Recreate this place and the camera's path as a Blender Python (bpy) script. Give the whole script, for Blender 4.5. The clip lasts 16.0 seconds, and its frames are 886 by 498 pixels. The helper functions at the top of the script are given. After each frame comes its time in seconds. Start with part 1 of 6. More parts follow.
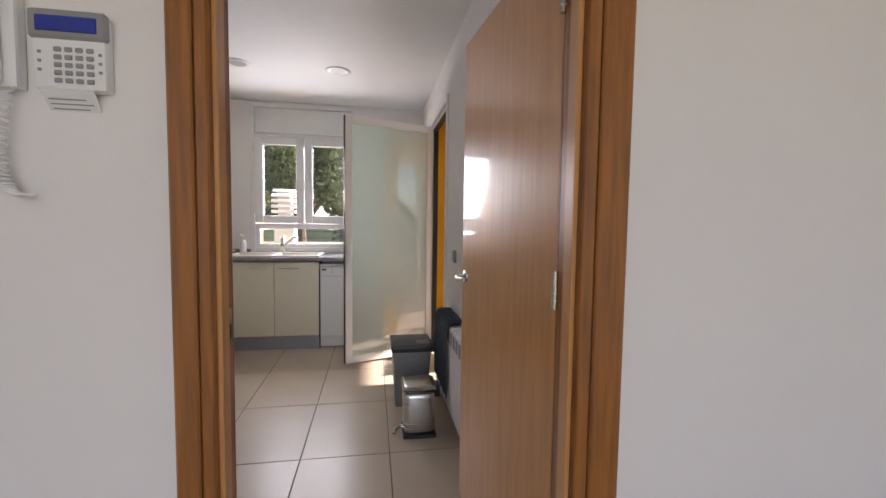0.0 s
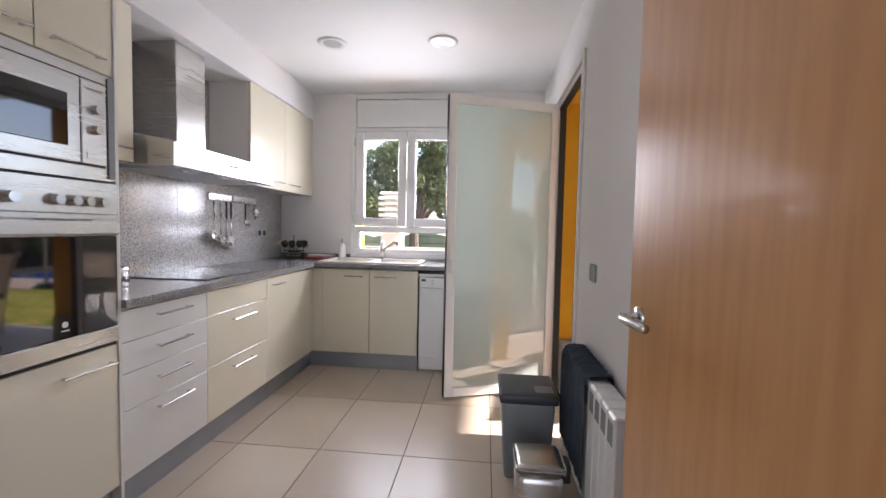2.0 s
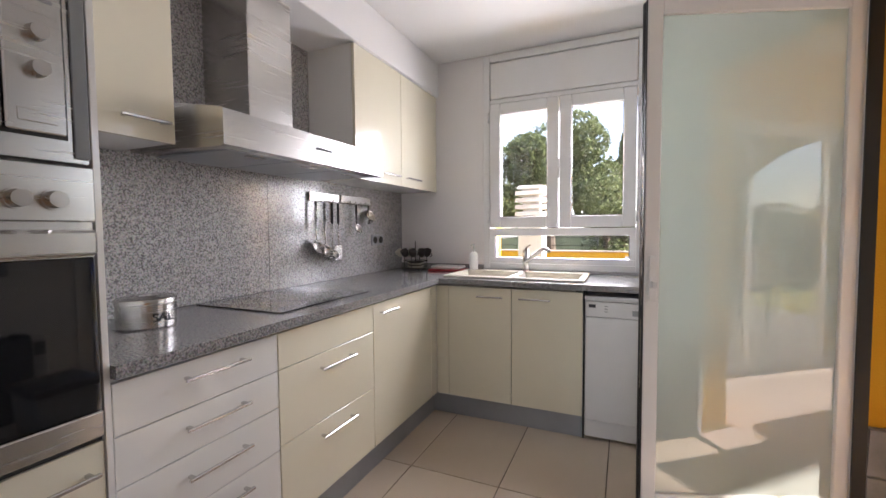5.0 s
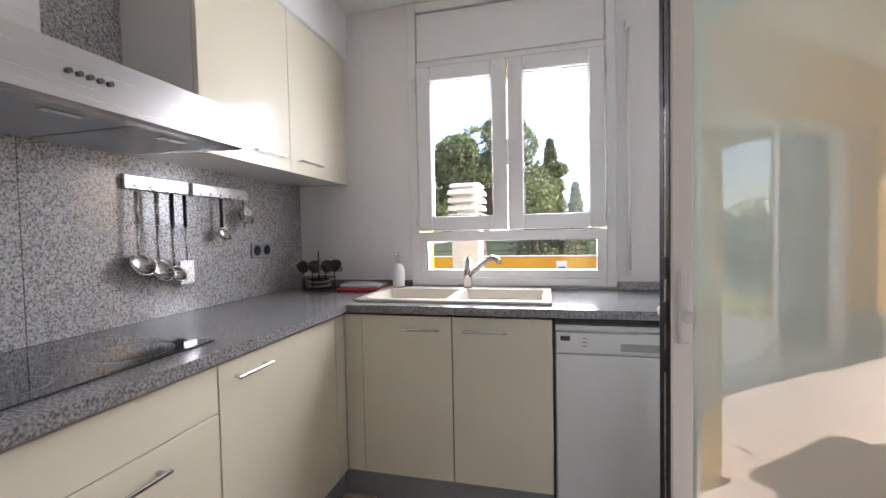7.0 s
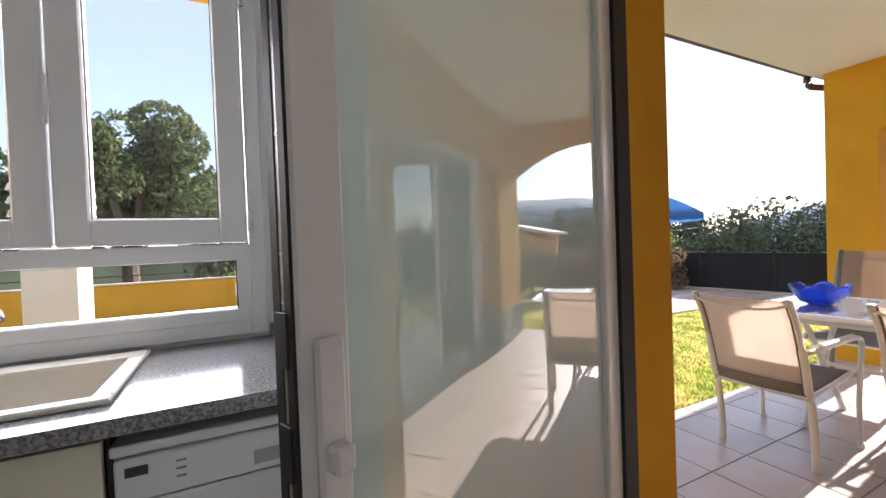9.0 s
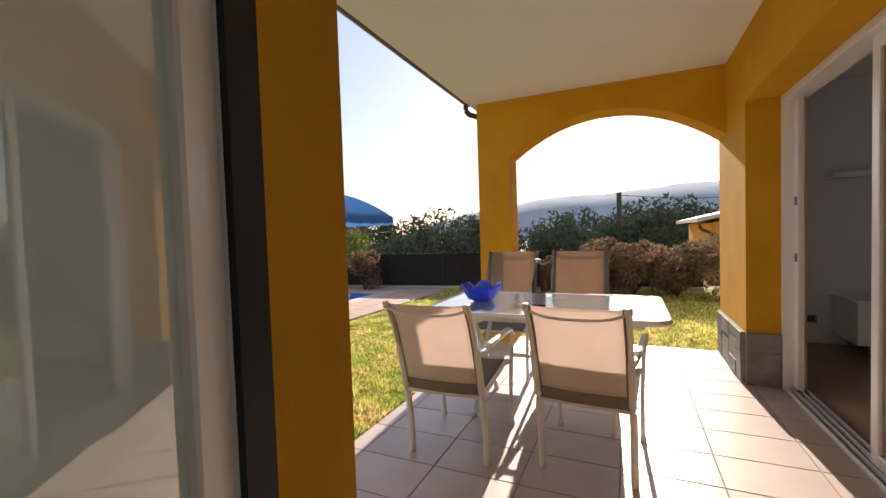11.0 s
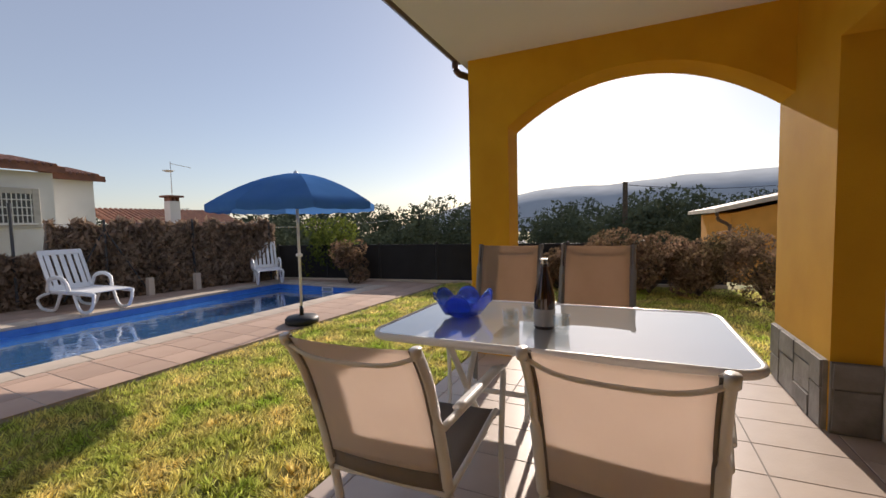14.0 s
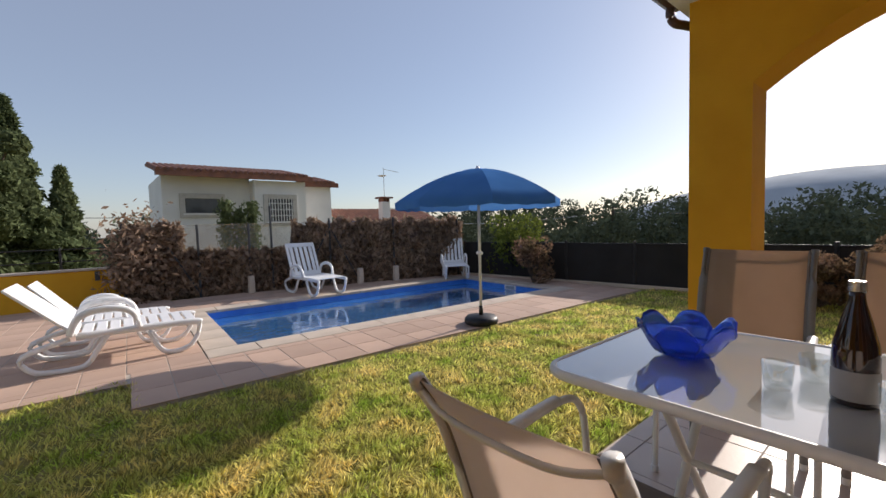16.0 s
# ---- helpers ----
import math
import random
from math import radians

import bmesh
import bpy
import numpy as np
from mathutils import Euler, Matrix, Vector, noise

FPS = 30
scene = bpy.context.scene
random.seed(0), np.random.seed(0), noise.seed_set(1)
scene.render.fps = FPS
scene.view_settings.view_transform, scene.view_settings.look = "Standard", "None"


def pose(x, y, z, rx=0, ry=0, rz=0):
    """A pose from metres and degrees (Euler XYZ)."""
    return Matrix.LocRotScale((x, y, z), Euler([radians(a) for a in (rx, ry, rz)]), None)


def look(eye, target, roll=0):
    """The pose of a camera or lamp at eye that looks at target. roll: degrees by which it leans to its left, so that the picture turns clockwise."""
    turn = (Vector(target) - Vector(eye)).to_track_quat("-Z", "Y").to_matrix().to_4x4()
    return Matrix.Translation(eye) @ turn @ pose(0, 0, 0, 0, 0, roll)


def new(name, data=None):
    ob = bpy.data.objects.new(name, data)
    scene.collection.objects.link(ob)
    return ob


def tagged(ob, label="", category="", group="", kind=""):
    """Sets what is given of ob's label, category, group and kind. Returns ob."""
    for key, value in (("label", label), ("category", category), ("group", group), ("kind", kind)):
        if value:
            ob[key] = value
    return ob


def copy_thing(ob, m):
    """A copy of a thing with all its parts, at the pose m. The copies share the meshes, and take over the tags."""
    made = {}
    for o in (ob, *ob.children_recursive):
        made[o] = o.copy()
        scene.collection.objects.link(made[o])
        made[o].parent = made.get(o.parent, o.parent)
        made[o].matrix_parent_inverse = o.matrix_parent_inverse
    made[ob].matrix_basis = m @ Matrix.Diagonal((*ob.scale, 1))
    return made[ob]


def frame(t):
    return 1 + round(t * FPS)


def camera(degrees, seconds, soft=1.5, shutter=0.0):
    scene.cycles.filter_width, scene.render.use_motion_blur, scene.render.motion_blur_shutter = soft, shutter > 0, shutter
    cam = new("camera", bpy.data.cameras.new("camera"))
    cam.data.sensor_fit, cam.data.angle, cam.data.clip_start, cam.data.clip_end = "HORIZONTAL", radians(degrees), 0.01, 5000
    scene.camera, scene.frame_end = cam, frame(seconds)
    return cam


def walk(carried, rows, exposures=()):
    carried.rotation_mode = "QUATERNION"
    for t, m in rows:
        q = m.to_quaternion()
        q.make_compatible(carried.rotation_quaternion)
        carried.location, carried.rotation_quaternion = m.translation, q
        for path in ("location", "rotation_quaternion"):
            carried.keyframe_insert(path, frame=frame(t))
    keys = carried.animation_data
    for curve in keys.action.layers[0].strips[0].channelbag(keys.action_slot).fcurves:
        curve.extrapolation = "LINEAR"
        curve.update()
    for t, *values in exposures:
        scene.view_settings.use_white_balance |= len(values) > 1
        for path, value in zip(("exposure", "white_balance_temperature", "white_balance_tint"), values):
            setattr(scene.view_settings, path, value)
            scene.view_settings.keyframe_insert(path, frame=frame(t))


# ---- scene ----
cam = camera(94.0, 16.0)
METRES, EYE, TILT, LEAN, TURN = 5.4, 1.27, 0.0, 0.0, -9.6
ROWS = [
    (0.0, 0.0, 0.0, 0.0, 0.05, -3.53, -0.78),
    (0.5, 0.0004, 0.0325, -0.0030, 3.33, -3.59, -0.65),
    (1.0, 0.0004, 0.0753, -0.0031, 6.94, -3.45, -0.91),
    (1.5, -0.0052, 0.1064, -0.0043, 10.98, -3.19, -1.07),
    (2.0, -0.017, 0.1378, -0.005, 15.5, -2.87, -1.18),
    (2.5, -0.027, 0.1658, -0.0036, 20.62, -2.71, -1.21),
    (3.0, -0.0391, 0.1895, -0.0045, 25.97, -2.65, -1.17),
    (3.5, -0.0545, 0.2175, -0.0032, 30.95, -2.72, -1.12),
    (6.0, -0.1464, 0.3649, -0.006, 33.49, -2.8, 0.55),
    (6.5, -0.1618, 0.3982, -0.0068, 29.42, -2.42, 0.87),
    (7.0, -0.1775, 0.436, -0.0074, 23.57, -2.02, 1.19),
    (7.5, -0.1883, 0.4722, -0.0055, 15.92, -1.67, 1.42),
    (8.0, -0.1858, 0.5081, -0.0071, 6.46, -1.36, 1.77),
    (8.5, -0.1728, 0.5481, -0.0062, -4.72, -1.13, 2.0),
    (9.0, -0.1525, 0.5789, -0.0078, -17.22, -1.04, 2.1),
    (9.5, -0.1311, 0.6063, -0.0073, -29.71, -1.19, 2.01),
    (10.0, -0.1101, 0.6257, -0.0076, -40.7, -1.46, 2.01),
    (12.5, 0.0111, 0.6806, -0.0081, -64.77, -2.59, 1.52),
    (13.0, 0.0423, 0.6915, -0.0098, -63.22, -2.89, 1.4),
    (13.5, 0.0706, 0.7015, -0.0095, -60.0, -3.26, 1.29),
    (14.0, 0.0877, 0.7138, -0.0111, -56.0, -3.52, 1.33),
    (14.5, 0.1098, 0.7319, -0.0108, -50.67, -3.69, 1.52),
    (15.0, 0.1251, 0.7463, -0.0093, -44.41, -3.64, 1.66),
    (15.5, 0.1384, 0.7585, -0.0094, -37.48, -3.55, 1.8),
    (16.0, 0.1535, 0.7677, -0.0103, -30.44, -3.37, 1.67),
]
EXPOSURES = [(0, 2.2, 6500, 20), (1.5, 2.5, 6200, 20), (2.0, 2.5, 6200, 20), (2.8, 2.45, 6500, 20), (3.7, 2.4, 6550, 20), (7, 2.3, 6250, 18), (8.5, 1.8, 6150, 17), (10, 1.3, 6650, 18), (12.5, 0.42, 7100, 18), (16, 0.25, 6450, 15)]
walk(cam, [(t, pose(0, 0, EYE, TILT, LEAN, TURN) @ pose(METRES * x, METRES * y, METRES * z, 90 + pitch, roll, yaw)) for t, x, y, z, yaw, pitch, roll in ROWS], EXPOSURES)

# ---- world and sun ----
SUN = Vector((1.0, 0.06, 0.44)).normalized()
world = bpy.data.worlds.new("sky")
scene.world = world
world.use_nodes = True
wn = world.node_tree
sky = wn.nodes.new("ShaderNodeTexSky")
sky.sky_type = "NISHITA"
sky.sun_disc = False
sky.sun_elevation = math.asin(SUN.z)
sky.sun_rotation = math.atan2(SUN.x, SUN.y)
sky.dust_density = 0.5
sky.air_density = 1.0
sky.ozone_density = 2.0
haze = wn.nodes.new("ShaderNodeMix")
haze.data_type = "RGBA"
haze.inputs[0].default_value = 0.45
haze.inputs[7].default_value = (3.0, 3.3, 3.9, 1)
wn.links.new(sky.outputs[0], haze.inputs[6])
wn.links.new(haze.outputs[2], wn.nodes["Background"].inputs[0])
wn.nodes["Background"].inputs[1].default_value = 0.12
sun = new("sun", bpy.data.lights.new("sun", "SUN"))
sun.data.energy = 5.0
sun.data.angle = radians(0.6)
sun.data.color = (1.0, 0.93, 0.82)
sun.matrix_basis = look((20, 0, 9), Vector((20, 0, 9)) - SUN)



def daylight_fill(name, at, toward, w, h, watts, col):
    """An added area lamp that stands in for the sky's light in an opening."""
    a = new(name, bpy.data.lights.new(name, "AREA"))
    a.data.shape, a.data.size, a.data.size_y, a.data.energy, a.data.color = "RECTANGLE", w, h, watts, col
    a.matrix_basis = look(at, Vector(at) + Vector(toward))
    return a


# fill lamps added to brighten the rooms; the hall's opening is assumed
daylight_fill("fill_window", (-0.75, 5.085, 1.6), (0, -1, -0.55), 1.0, 1.1, 15, (0.93, 0.96, 1.0))
daylight_fill("fill_hall", (0.1, -2.62, 1.2), (0, 1, 0), 2.5, 2.3, 2.6, (1.0, 0.95, 0.94))

daylight_fill("fill_patio_door", (3.4, 2.33, 1.1), (0, -1, 0), 0.95, 2.0, 2.5, (1.0, 0.97, 0.93))

# ---- building helpers ----
def thing(name, loc, label, category, group="", kind=""):
    ob = new(name)
    ob.empty_display_size = 0.1
    ob.location = loc
    return tagged(ob, label, category, group, kind)


def finish(bm, name, material, smooth=False, recalc=True):
    if recalc:
        bmesh.ops.recalc_face_normals(bm, faces=bm.faces)
    me = bpy.data.meshes.new(name)
    bm.to_mesh(me)
    bm.free()
    if smooth:
        for p in me.polygons:
            p.use_smooth = True
    me.materials.append(material)
    return me


def part(name, bm, material, parent, label="", smooth=False):
    """A mesh in world coordinates under a thing (or under a part of it)."""
    me = bm if isinstance(bm, bpy.types.Mesh) else finish(bm, name, material, smooth)
    ob = new(name, me)
    ob.parent = parent
    if parent.type == "EMPTY":
        ob.matrix_parent_inverse = Matrix.Translation(parent.location).inverted()
    if label:
        ob["label"] = label
    return ob


def solid(name, bm, material, label, category, kind="structure", smooth=False, group=""):
    return tagged(new(name, finish(bm, name, material, smooth)), label, category, group, kind)


def bx(bm, x0, y0, z0, x1, y1, z1, bev=0.0, m=None, seg=1):
    r = bmesh.ops.create_cube(bm, size=1)
    vs = r["verts"]
    for v in vs:
        v.co = Vector(((x0 + x1) / 2 + v.co.x * (x1 - x0), (y0 + y1) / 2 + v.co.y * (y1 - y0), (z0 + z1) / 2 + v.co.z * (z1 - z0)))
    if bev > 0:
        es = list({e for v in vs for e in v.link_edges})
        r = bmesh.ops.bevel(bm, geom=es, offset=bev, segments=seg, profile=0.6, affect="EDGES")
        vs = list({v for f in r["faces"] for v in f.verts} | {v for v in vs if v.is_valid})
    if m is not None:
        for v in vs:
            v.co = m @ v.co
    return bm


def box(*a, **k):
    return bx(bmesh.new(), *a, **k)


def cyl(bm, p0, p1, r0, r1=None, seg=16, caps=True):
    p0, p1 = Vector(p0), Vector(p1)
    r1 = r0 if r1 is None else r1
    q = (p1 - p0).to_track_quat("Z", "Y").to_matrix()
    a = [bm.verts.new(p0 + q @ Vector((r0 * math.cos(2 * math.pi * i / seg), r0 * math.sin(2 * math.pi * i / seg), 0))) for i in range(seg)]
    b = [bm.verts.new(p1 + q @ Vector((r1 * math.cos(2 * math.pi * i / seg), r1 * math.sin(2 * math.pi * i / seg), 0))) for i in range(seg)]
    for i in range(seg):
        bm.faces.new((a[i], a[(i + 1) % seg], b[(i + 1) % seg], b[i]))
    if caps:
        bm.faces.new(a[::-1])
        bm.faces.new(b)
    return bm


def rod(*a, **k):
    return cyl(bmesh.new(), *a, **k)


def smooth_path(pts, n=5):
    pts = [Vector(p) for p in pts]
    out = []
    for i in range(len(pts) - 1):
        p0, p1, p2, p3 = pts[max(i - 1, 0)], pts[i], pts[i + 1], pts[min(i + 2, len(pts) - 1)]
        for k in range(n):
            t = k / n
            out.append(0.5 * (2 * p1 + (p2 - p0) * t + (2 * p0 - 5 * p1 + 4 * p2 - p3) * t * t + (3 * p1 - p0 - 3 * p2 + p3) * t ** 3))
    return out + [pts[-1]]


def tube(bm, pts, r, seg=10, flat=1.0):
    """A round (or flattened) bar swept along points."""
    pts = [Vector(p) for p in pts]
    rings = []
    for i, p in enumerate(pts):
        d = (pts[min(i + 1, len(pts) - 1)] - pts[max(i - 1, 0)]).normalized()
        u = d.cross(Vector((0, 0, 1)) if abs(d.z) < 0.95 else Vector((0, 1, 0))).normalized()
        w = u.cross(d)
        rings.append([bm.verts.new(p + r * math.cos(2 * math.pi * k / seg) * u + r * flat * math.sin(2 * math.pi * k / seg) * w) for k in range(seg)])
    for a, b in zip(rings, rings[1:]):
        for k in range(seg):
            bm.faces.new((a[k], a[(k + 1) % seg], b[(k + 1) % seg], b[k]))
    bm.faces.new(rings[0][::-1])
    bm.faces.new(rings[-1])
    return bm


def lathe(bm, prof, at=(0, 0, 0), seg=28):
    at = Vector(at)
    rings = []
    for r, z in prof:
        rings.append([bm.verts.new(at + Vector((max(r, 1e-4) * math.cos(2 * math.pi * k / seg), max(r, 1e-4) * math.sin(2 * math.pi * k / seg), z))) for k in range(seg)])
    for a, b in zip(rings, rings[1:]):
        for k in range(seg):
            bm.faces.new((a[k], a[(k + 1) % seg], b[(k + 1) % seg], b[k]))
    return bm


def prism(bm, outline, axis, a, b):
    """An outline of 2D points pushed from a to b along an axis ('x': points are y, z; 'y': x, z; 'z': x, y)."""
    def at(p, c):
        return {"x": (c, p[0], p[1]), "y": (p[0], c, p[1]), "z": (p[0], p[1], c)}[axis]
    f = [bm.verts.new(at(p, a)) for p in outline]
    g = [bm.verts.new(at(p, b)) for p in outline]
    bm.faces.new(f)
    bm.faces.new(g[::-1])
    n = len(f)
    for i in range(n):
        bm.faces.new((f[i], g[i], g[(i + 1) % n], f[(i + 1) % n]))
    return bm


# ---- materials ----
def M(name, col, rough=0.5, metal=0.0, var=0.06, scale=6.0, bump=0.05, bscale=80.0, coat=0.0, stretch=(1, 1, 1), second=None, specks=0.0, island=0.0, rvar=0.08, spec=0.5, sheen=0.0):
    """A principled surface with slow and fine variation, at real-world size."""
    mt = bpy.data.materials.new(name)
    mt.use_nodes = True
    n, l = mt.node_tree.nodes, mt.node_tree.links
    b = n["Principled BSDF"]
    tc = n.new("ShaderNodeTexCoord")
    mp = n.new("ShaderNodeMapping")
    mp.inputs["Scale"].default_value = stretch
    l.new(tc.outputs["Object"], mp.inputs[0])
    big = n.new("ShaderNodeTexNoise")
    big.inputs["Scale"].default_value = scale
    big.inputs["Detail"].default_value = 6
    l.new(mp.outputs[0], big.inputs[0])
    fine = n.new("ShaderNodeTexNoise")
    fine.inputs["Scale"].default_value = bscale
    fine.inputs["Detail"].default_value = 4
    l.new(mp.outputs[0], fine.inputs[0])
    mix = n.new("ShaderNodeMix")
    mix.data_type = "RGBA"
    c2 = second or tuple(max(0.0, c * (1 - 3 * var)) for c in col)
    mix.inputs[6].default_value = (*col, 1)
    mix.inputs[7].default_value = (*c2, 1)
    rp = n.new("ShaderNodeMapRange")
    rp.inputs[1].default_value, rp.inputs[2].default_value = 0.35, 0.7
    l.new(big.outputs[0], rp.inputs[0])
    l.new(rp.outputs[0], mix.inputs[0])
    out = mix.outputs[2]
    if specks or island:
        hs = n.new("ShaderNodeHueSaturation")
        l.new(out, hs.inputs["Color"])
        ad = n.new("ShaderNodeMath")
        ad.operation = "MULTIPLY_ADD"
        if island:
            src = n.new("ShaderNodeObjectInfo").outputs["Random"] if island > 0 else n.new("ShaderNodeNewGeometry").outputs["Random Per Island"]
        else:
            src = fine.outputs[0]
        l.new(src, ad.inputs[0])
        amt = abs(island) or specks
        ad.inputs[1].default_value = 2 * amt
        ad.inputs[2].default_value = 1 - amt
        l.new(ad.outputs[0], hs.inputs["Value"])
        out = hs.outputs[0]
    l.new(out, b.inputs["Base Color"])
    rr = n.new("ShaderNodeMapRange")
    rr.inputs[3].default_value, rr.inputs[4].default_value = max(0.0, rough - rvar / 2), min(1.0, rough + rvar / 2)
    l.new(big.outputs[0], rr.inputs[0])
    l.new(rr.outputs[0], b.inputs["Roughness"])
    b.inputs["Metallic"].default_value = metal
    b.inputs["Coat Weight"].default_value = coat
    b.inputs["Coat Roughness"].default_value = 0.04
    b.inputs["Specular IOR Level"].default_value = spec
    if bump:
        bp = n.new("ShaderNodeBump")
        bp.inputs["Strength"].default_value = bump
        bp.inputs["Distance"].default_value = 0.01
        l.new(fine.outputs[0], bp.inputs["Height"])
        l.new(bp.outputs[0], b.inputs["Normal"])
    return mt


def granite(name, base, dark, light, rough):
    mt = M(name, base, rough, var=0.1, scale=30, bump=0.0)
    n, l = mt.node_tree.nodes, mt.node_tree.links
    tc = n.new("ShaderNodeTexCoord")
    vo = n.new("ShaderNodeTexVoronoi")
    vo.inputs["Scale"].default_value = 230
    no = n.new("ShaderNodeTexNoise")
    no.inputs["Scale"].default_value = 150
    no.inputs["Detail"].default_value = 5
    cr = n.new("ShaderNodeValToRGB")
    cr.color_ramp.elements[0].position, cr.color_ramp.elements[0].color = 0.36, (*dark, 1)
    cr.color_ramp.elements[1].position, cr.color_ramp.elements[1].color = 0.62, (*light, 1)
    e = cr.color_ramp.elements.new(0.47)
    e.color = (*base, 1)
    l.new(tc.outputs["Object"], no.inputs[0])
    l.new(tc.outputs["Object"], vo.inputs[0])
    l.new(no.outputs[0], cr.inputs[0])
    mx = n.new("ShaderNodeMix")
    mx.data_type = "RGBA"
    mx.blend_type = "MULTIPLY"
    mx.inputs[0].default_value = 0.35
    l.new(cr.outputs[0], mx.inputs[6])
    l.new(vo.outputs["Color"], mx.inputs[7])
    bw = n.new("ShaderNodeHueSaturation")
    bw.inputs["Saturation"].default_value = 0.45
    l.new(mx.outputs[2], bw.inputs["Color"])
    l.new(bw.outputs[0], n["Principled BSDF"].inputs["Base Color"])
    return mt


def sheen_factor(n, l, power, gain, floor):
    """Gloss that grows towards a slanting view."""
    lw = n.new("ShaderNodeLayerWeight")
    lw.inputs[0].default_value = 0.5
    pw = n.new("ShaderNodeMath")
    pw.operation = "POWER"
    pw.inputs[1].default_value = power
    l.new(lw.outputs["Facing"], pw.inputs[0])
    ma = n.new("ShaderNodeMath")
    ma.operation = "MULTIPLY_ADD"
    ma.inputs[1].default_value, ma.inputs[2].default_value = gain, floor
    l.new(pw.outputs[0], ma.inputs[0])
    return ma.outputs[0]


def clear_glass(name, col=(1, 1, 1), sheen=0.0, rough=0.0):
    """Thin window glass: mostly clear, with a mirror's sheen at a slant."""
    mt = bpy.data.materials.new(name)
    mt.use_nodes = True
    n, l = mt.node_tree.nodes, mt.node_tree.links
    n.remove(n["Principled BSDF"])
    tr = n.new("ShaderNodeBsdfTransparent")
    tr.inputs[0].default_value = (*col, 1)
    gl = n.new("ShaderNodeBsdfGlossy")
    gl.inputs["Roughness"].default_value = rough
    fr = sheen_factor(n, l, 5, 0.85, 0.04)
    mx = n.new("ShaderNodeMixShader")
    if sheen:
        mx.inputs[0].default_value = sheen
    else:
        l.new(fr, mx.inputs[0])
    l.new(tr.outputs[0], mx.inputs[1])
    l.new(gl.outputs[0], mx.inputs[2])
    l.new(mx.outputs[0], n["Material Output"].inputs[0])
    return mt


def frosted(name, col, through_share, rough, mirror, gain=0.6, base=0.08):
    """Milky glass: lets light through softly, with a polished face."""
    mt = bpy.data.materials.new(name)
    mt.use_nodes = True
    n, l = mt.node_tree.nodes, mt.node_tree.links
    n.remove(n["Principled BSDF"])
    di = n.new("ShaderNodeBsdfDiffuse")
    di.inputs[0].default_value = (*col, 1)
    tl = n.new("ShaderNodeBsdfTranslucent")
    tl.inputs[0].default_value = (*col, 1)
    m1 = n.new("ShaderNodeMixShader")
    m1.inputs[0].default_value = through_share
    l.new(di.outputs[0], m1.inputs[1])
    l.new(tl.outputs[0], m1.inputs[2])
    gl = n.new("ShaderNodeBsdfGlossy")
    gl.inputs["Roughness"].default_value = rough
    fr = sheen_factor(n, l, mirror, gain, base)
    m2 = n.new("ShaderNodeMixShader")
    l.new(fr, m2.inputs[0])
    l.new(m1.outputs[0], m2.inputs[1])
    l.new(gl.outputs[0], m2.inputs[2])
    l.new(m2.outputs[0], n["Material Output"].inputs[0])
    return mt


def leafy(name, col, second, share=0.35, scale=1.2, vary=0.35):
    """Leaves or cloth that glow when the light stands behind them."""
    mt = M(name, col, 0.55, second=second, scale=scale, bump=0.0, island=-vary, spec=0.0)
    n, l = mt.node_tree.nodes, mt.node_tree.links
    b = n["Principled BSDF"]
    src = b.inputs["Base Color"].links[0].from_socket
    tl = n.new("ShaderNodeBsdfTranslucent")
    l.new(src, tl.inputs[0])
    mx = n.new("ShaderNodeMixShader")
    mx.inputs[0].default_value = share
    l.new(b.outputs[0], mx.inputs[1])
    l.new(tl.outputs[0], mx.inputs[2])
    l.new(mx.outputs[0], n["Material Output"].inputs[0])
    return mt


WHITE_WALL = M("white_plaster", (0.80, 0.775, 0.765), 0.75, var=0.01, scale=2, bump=0.06, bscale=120)
CEILING = M("white_ceiling", (0.82, 0.815, 0.81), 0.7, var=0.01, scale=1.5, bump=0.03, bscale=90)
YELLOW = M("ochre_render", (0.68, 0.36, 0.025), 0.85, var=0.05, scale=2.5, bump=0.35, bscale=140, second=(0.60, 0.30, 0.02), spec=0.2)
ORANGE = M("orange_render", (0.72, 0.33, 0.07), 0.85, var=0.06, scale=1.5, bump=0.2, bscale=60, spec=0.2)
OAK_DARK = M("honey_oak_casing", (0.36, 0.130, 0.022), 0.38, var=0.12, scale=5, bump=0.06, bscale=40, stretch=(14, 14, 0.8), second=(0.20, 0.08, 0.022), coat=0.2)
OAK = M("beech_veneer", (0.62, 0.315, 0.115), 0.30, var=0.1, scale=4, bump=0.03, bscale=60, stretch=(10, 10, 0.7), second=(0.54, 0.26, 0.09), coat=0.35)
CREAM = M("cream_gloss_lacquer", (0.80, 0.755, 0.60), 0.22, var=0.01, scale=3, bump=0.0, coat=0.7)
WHITE_LAQ = M("white_gloss_lacquer", (0.80, 0.79, 0.75), 0.22, var=0.01, scale=3, bump=0.0, coat=0.6)
STEEL = M("brushed_steel", (0.58, 0.565, 0.54), 0.27, 1.0, var=0.008, scale=3, bump=0.012, bscale=60, stretch=(1, 1, 40), rvar=0.03)
CHROME = M("satin_chrome", (0.62, 0.61, 0.6), 0.18, 1.0, var=0.02, bump=0.0)
ALU_GREY = M("grey_aluminium", (0.38, 0.40, 0.43), 0.4, 0.6, var=0.03, bump=0.02)
DARK_GLASS = M("black_oven_glass", (0.012, 0.012, 0.013), 0.04, var=0.0, bump=0.0, rvar=0.01, coat=0.6, spec=0.7)
BLACK = M("black_rubber", (0.015, 0.015, 0.016), 0.5, var=0.05, bump=0.05)
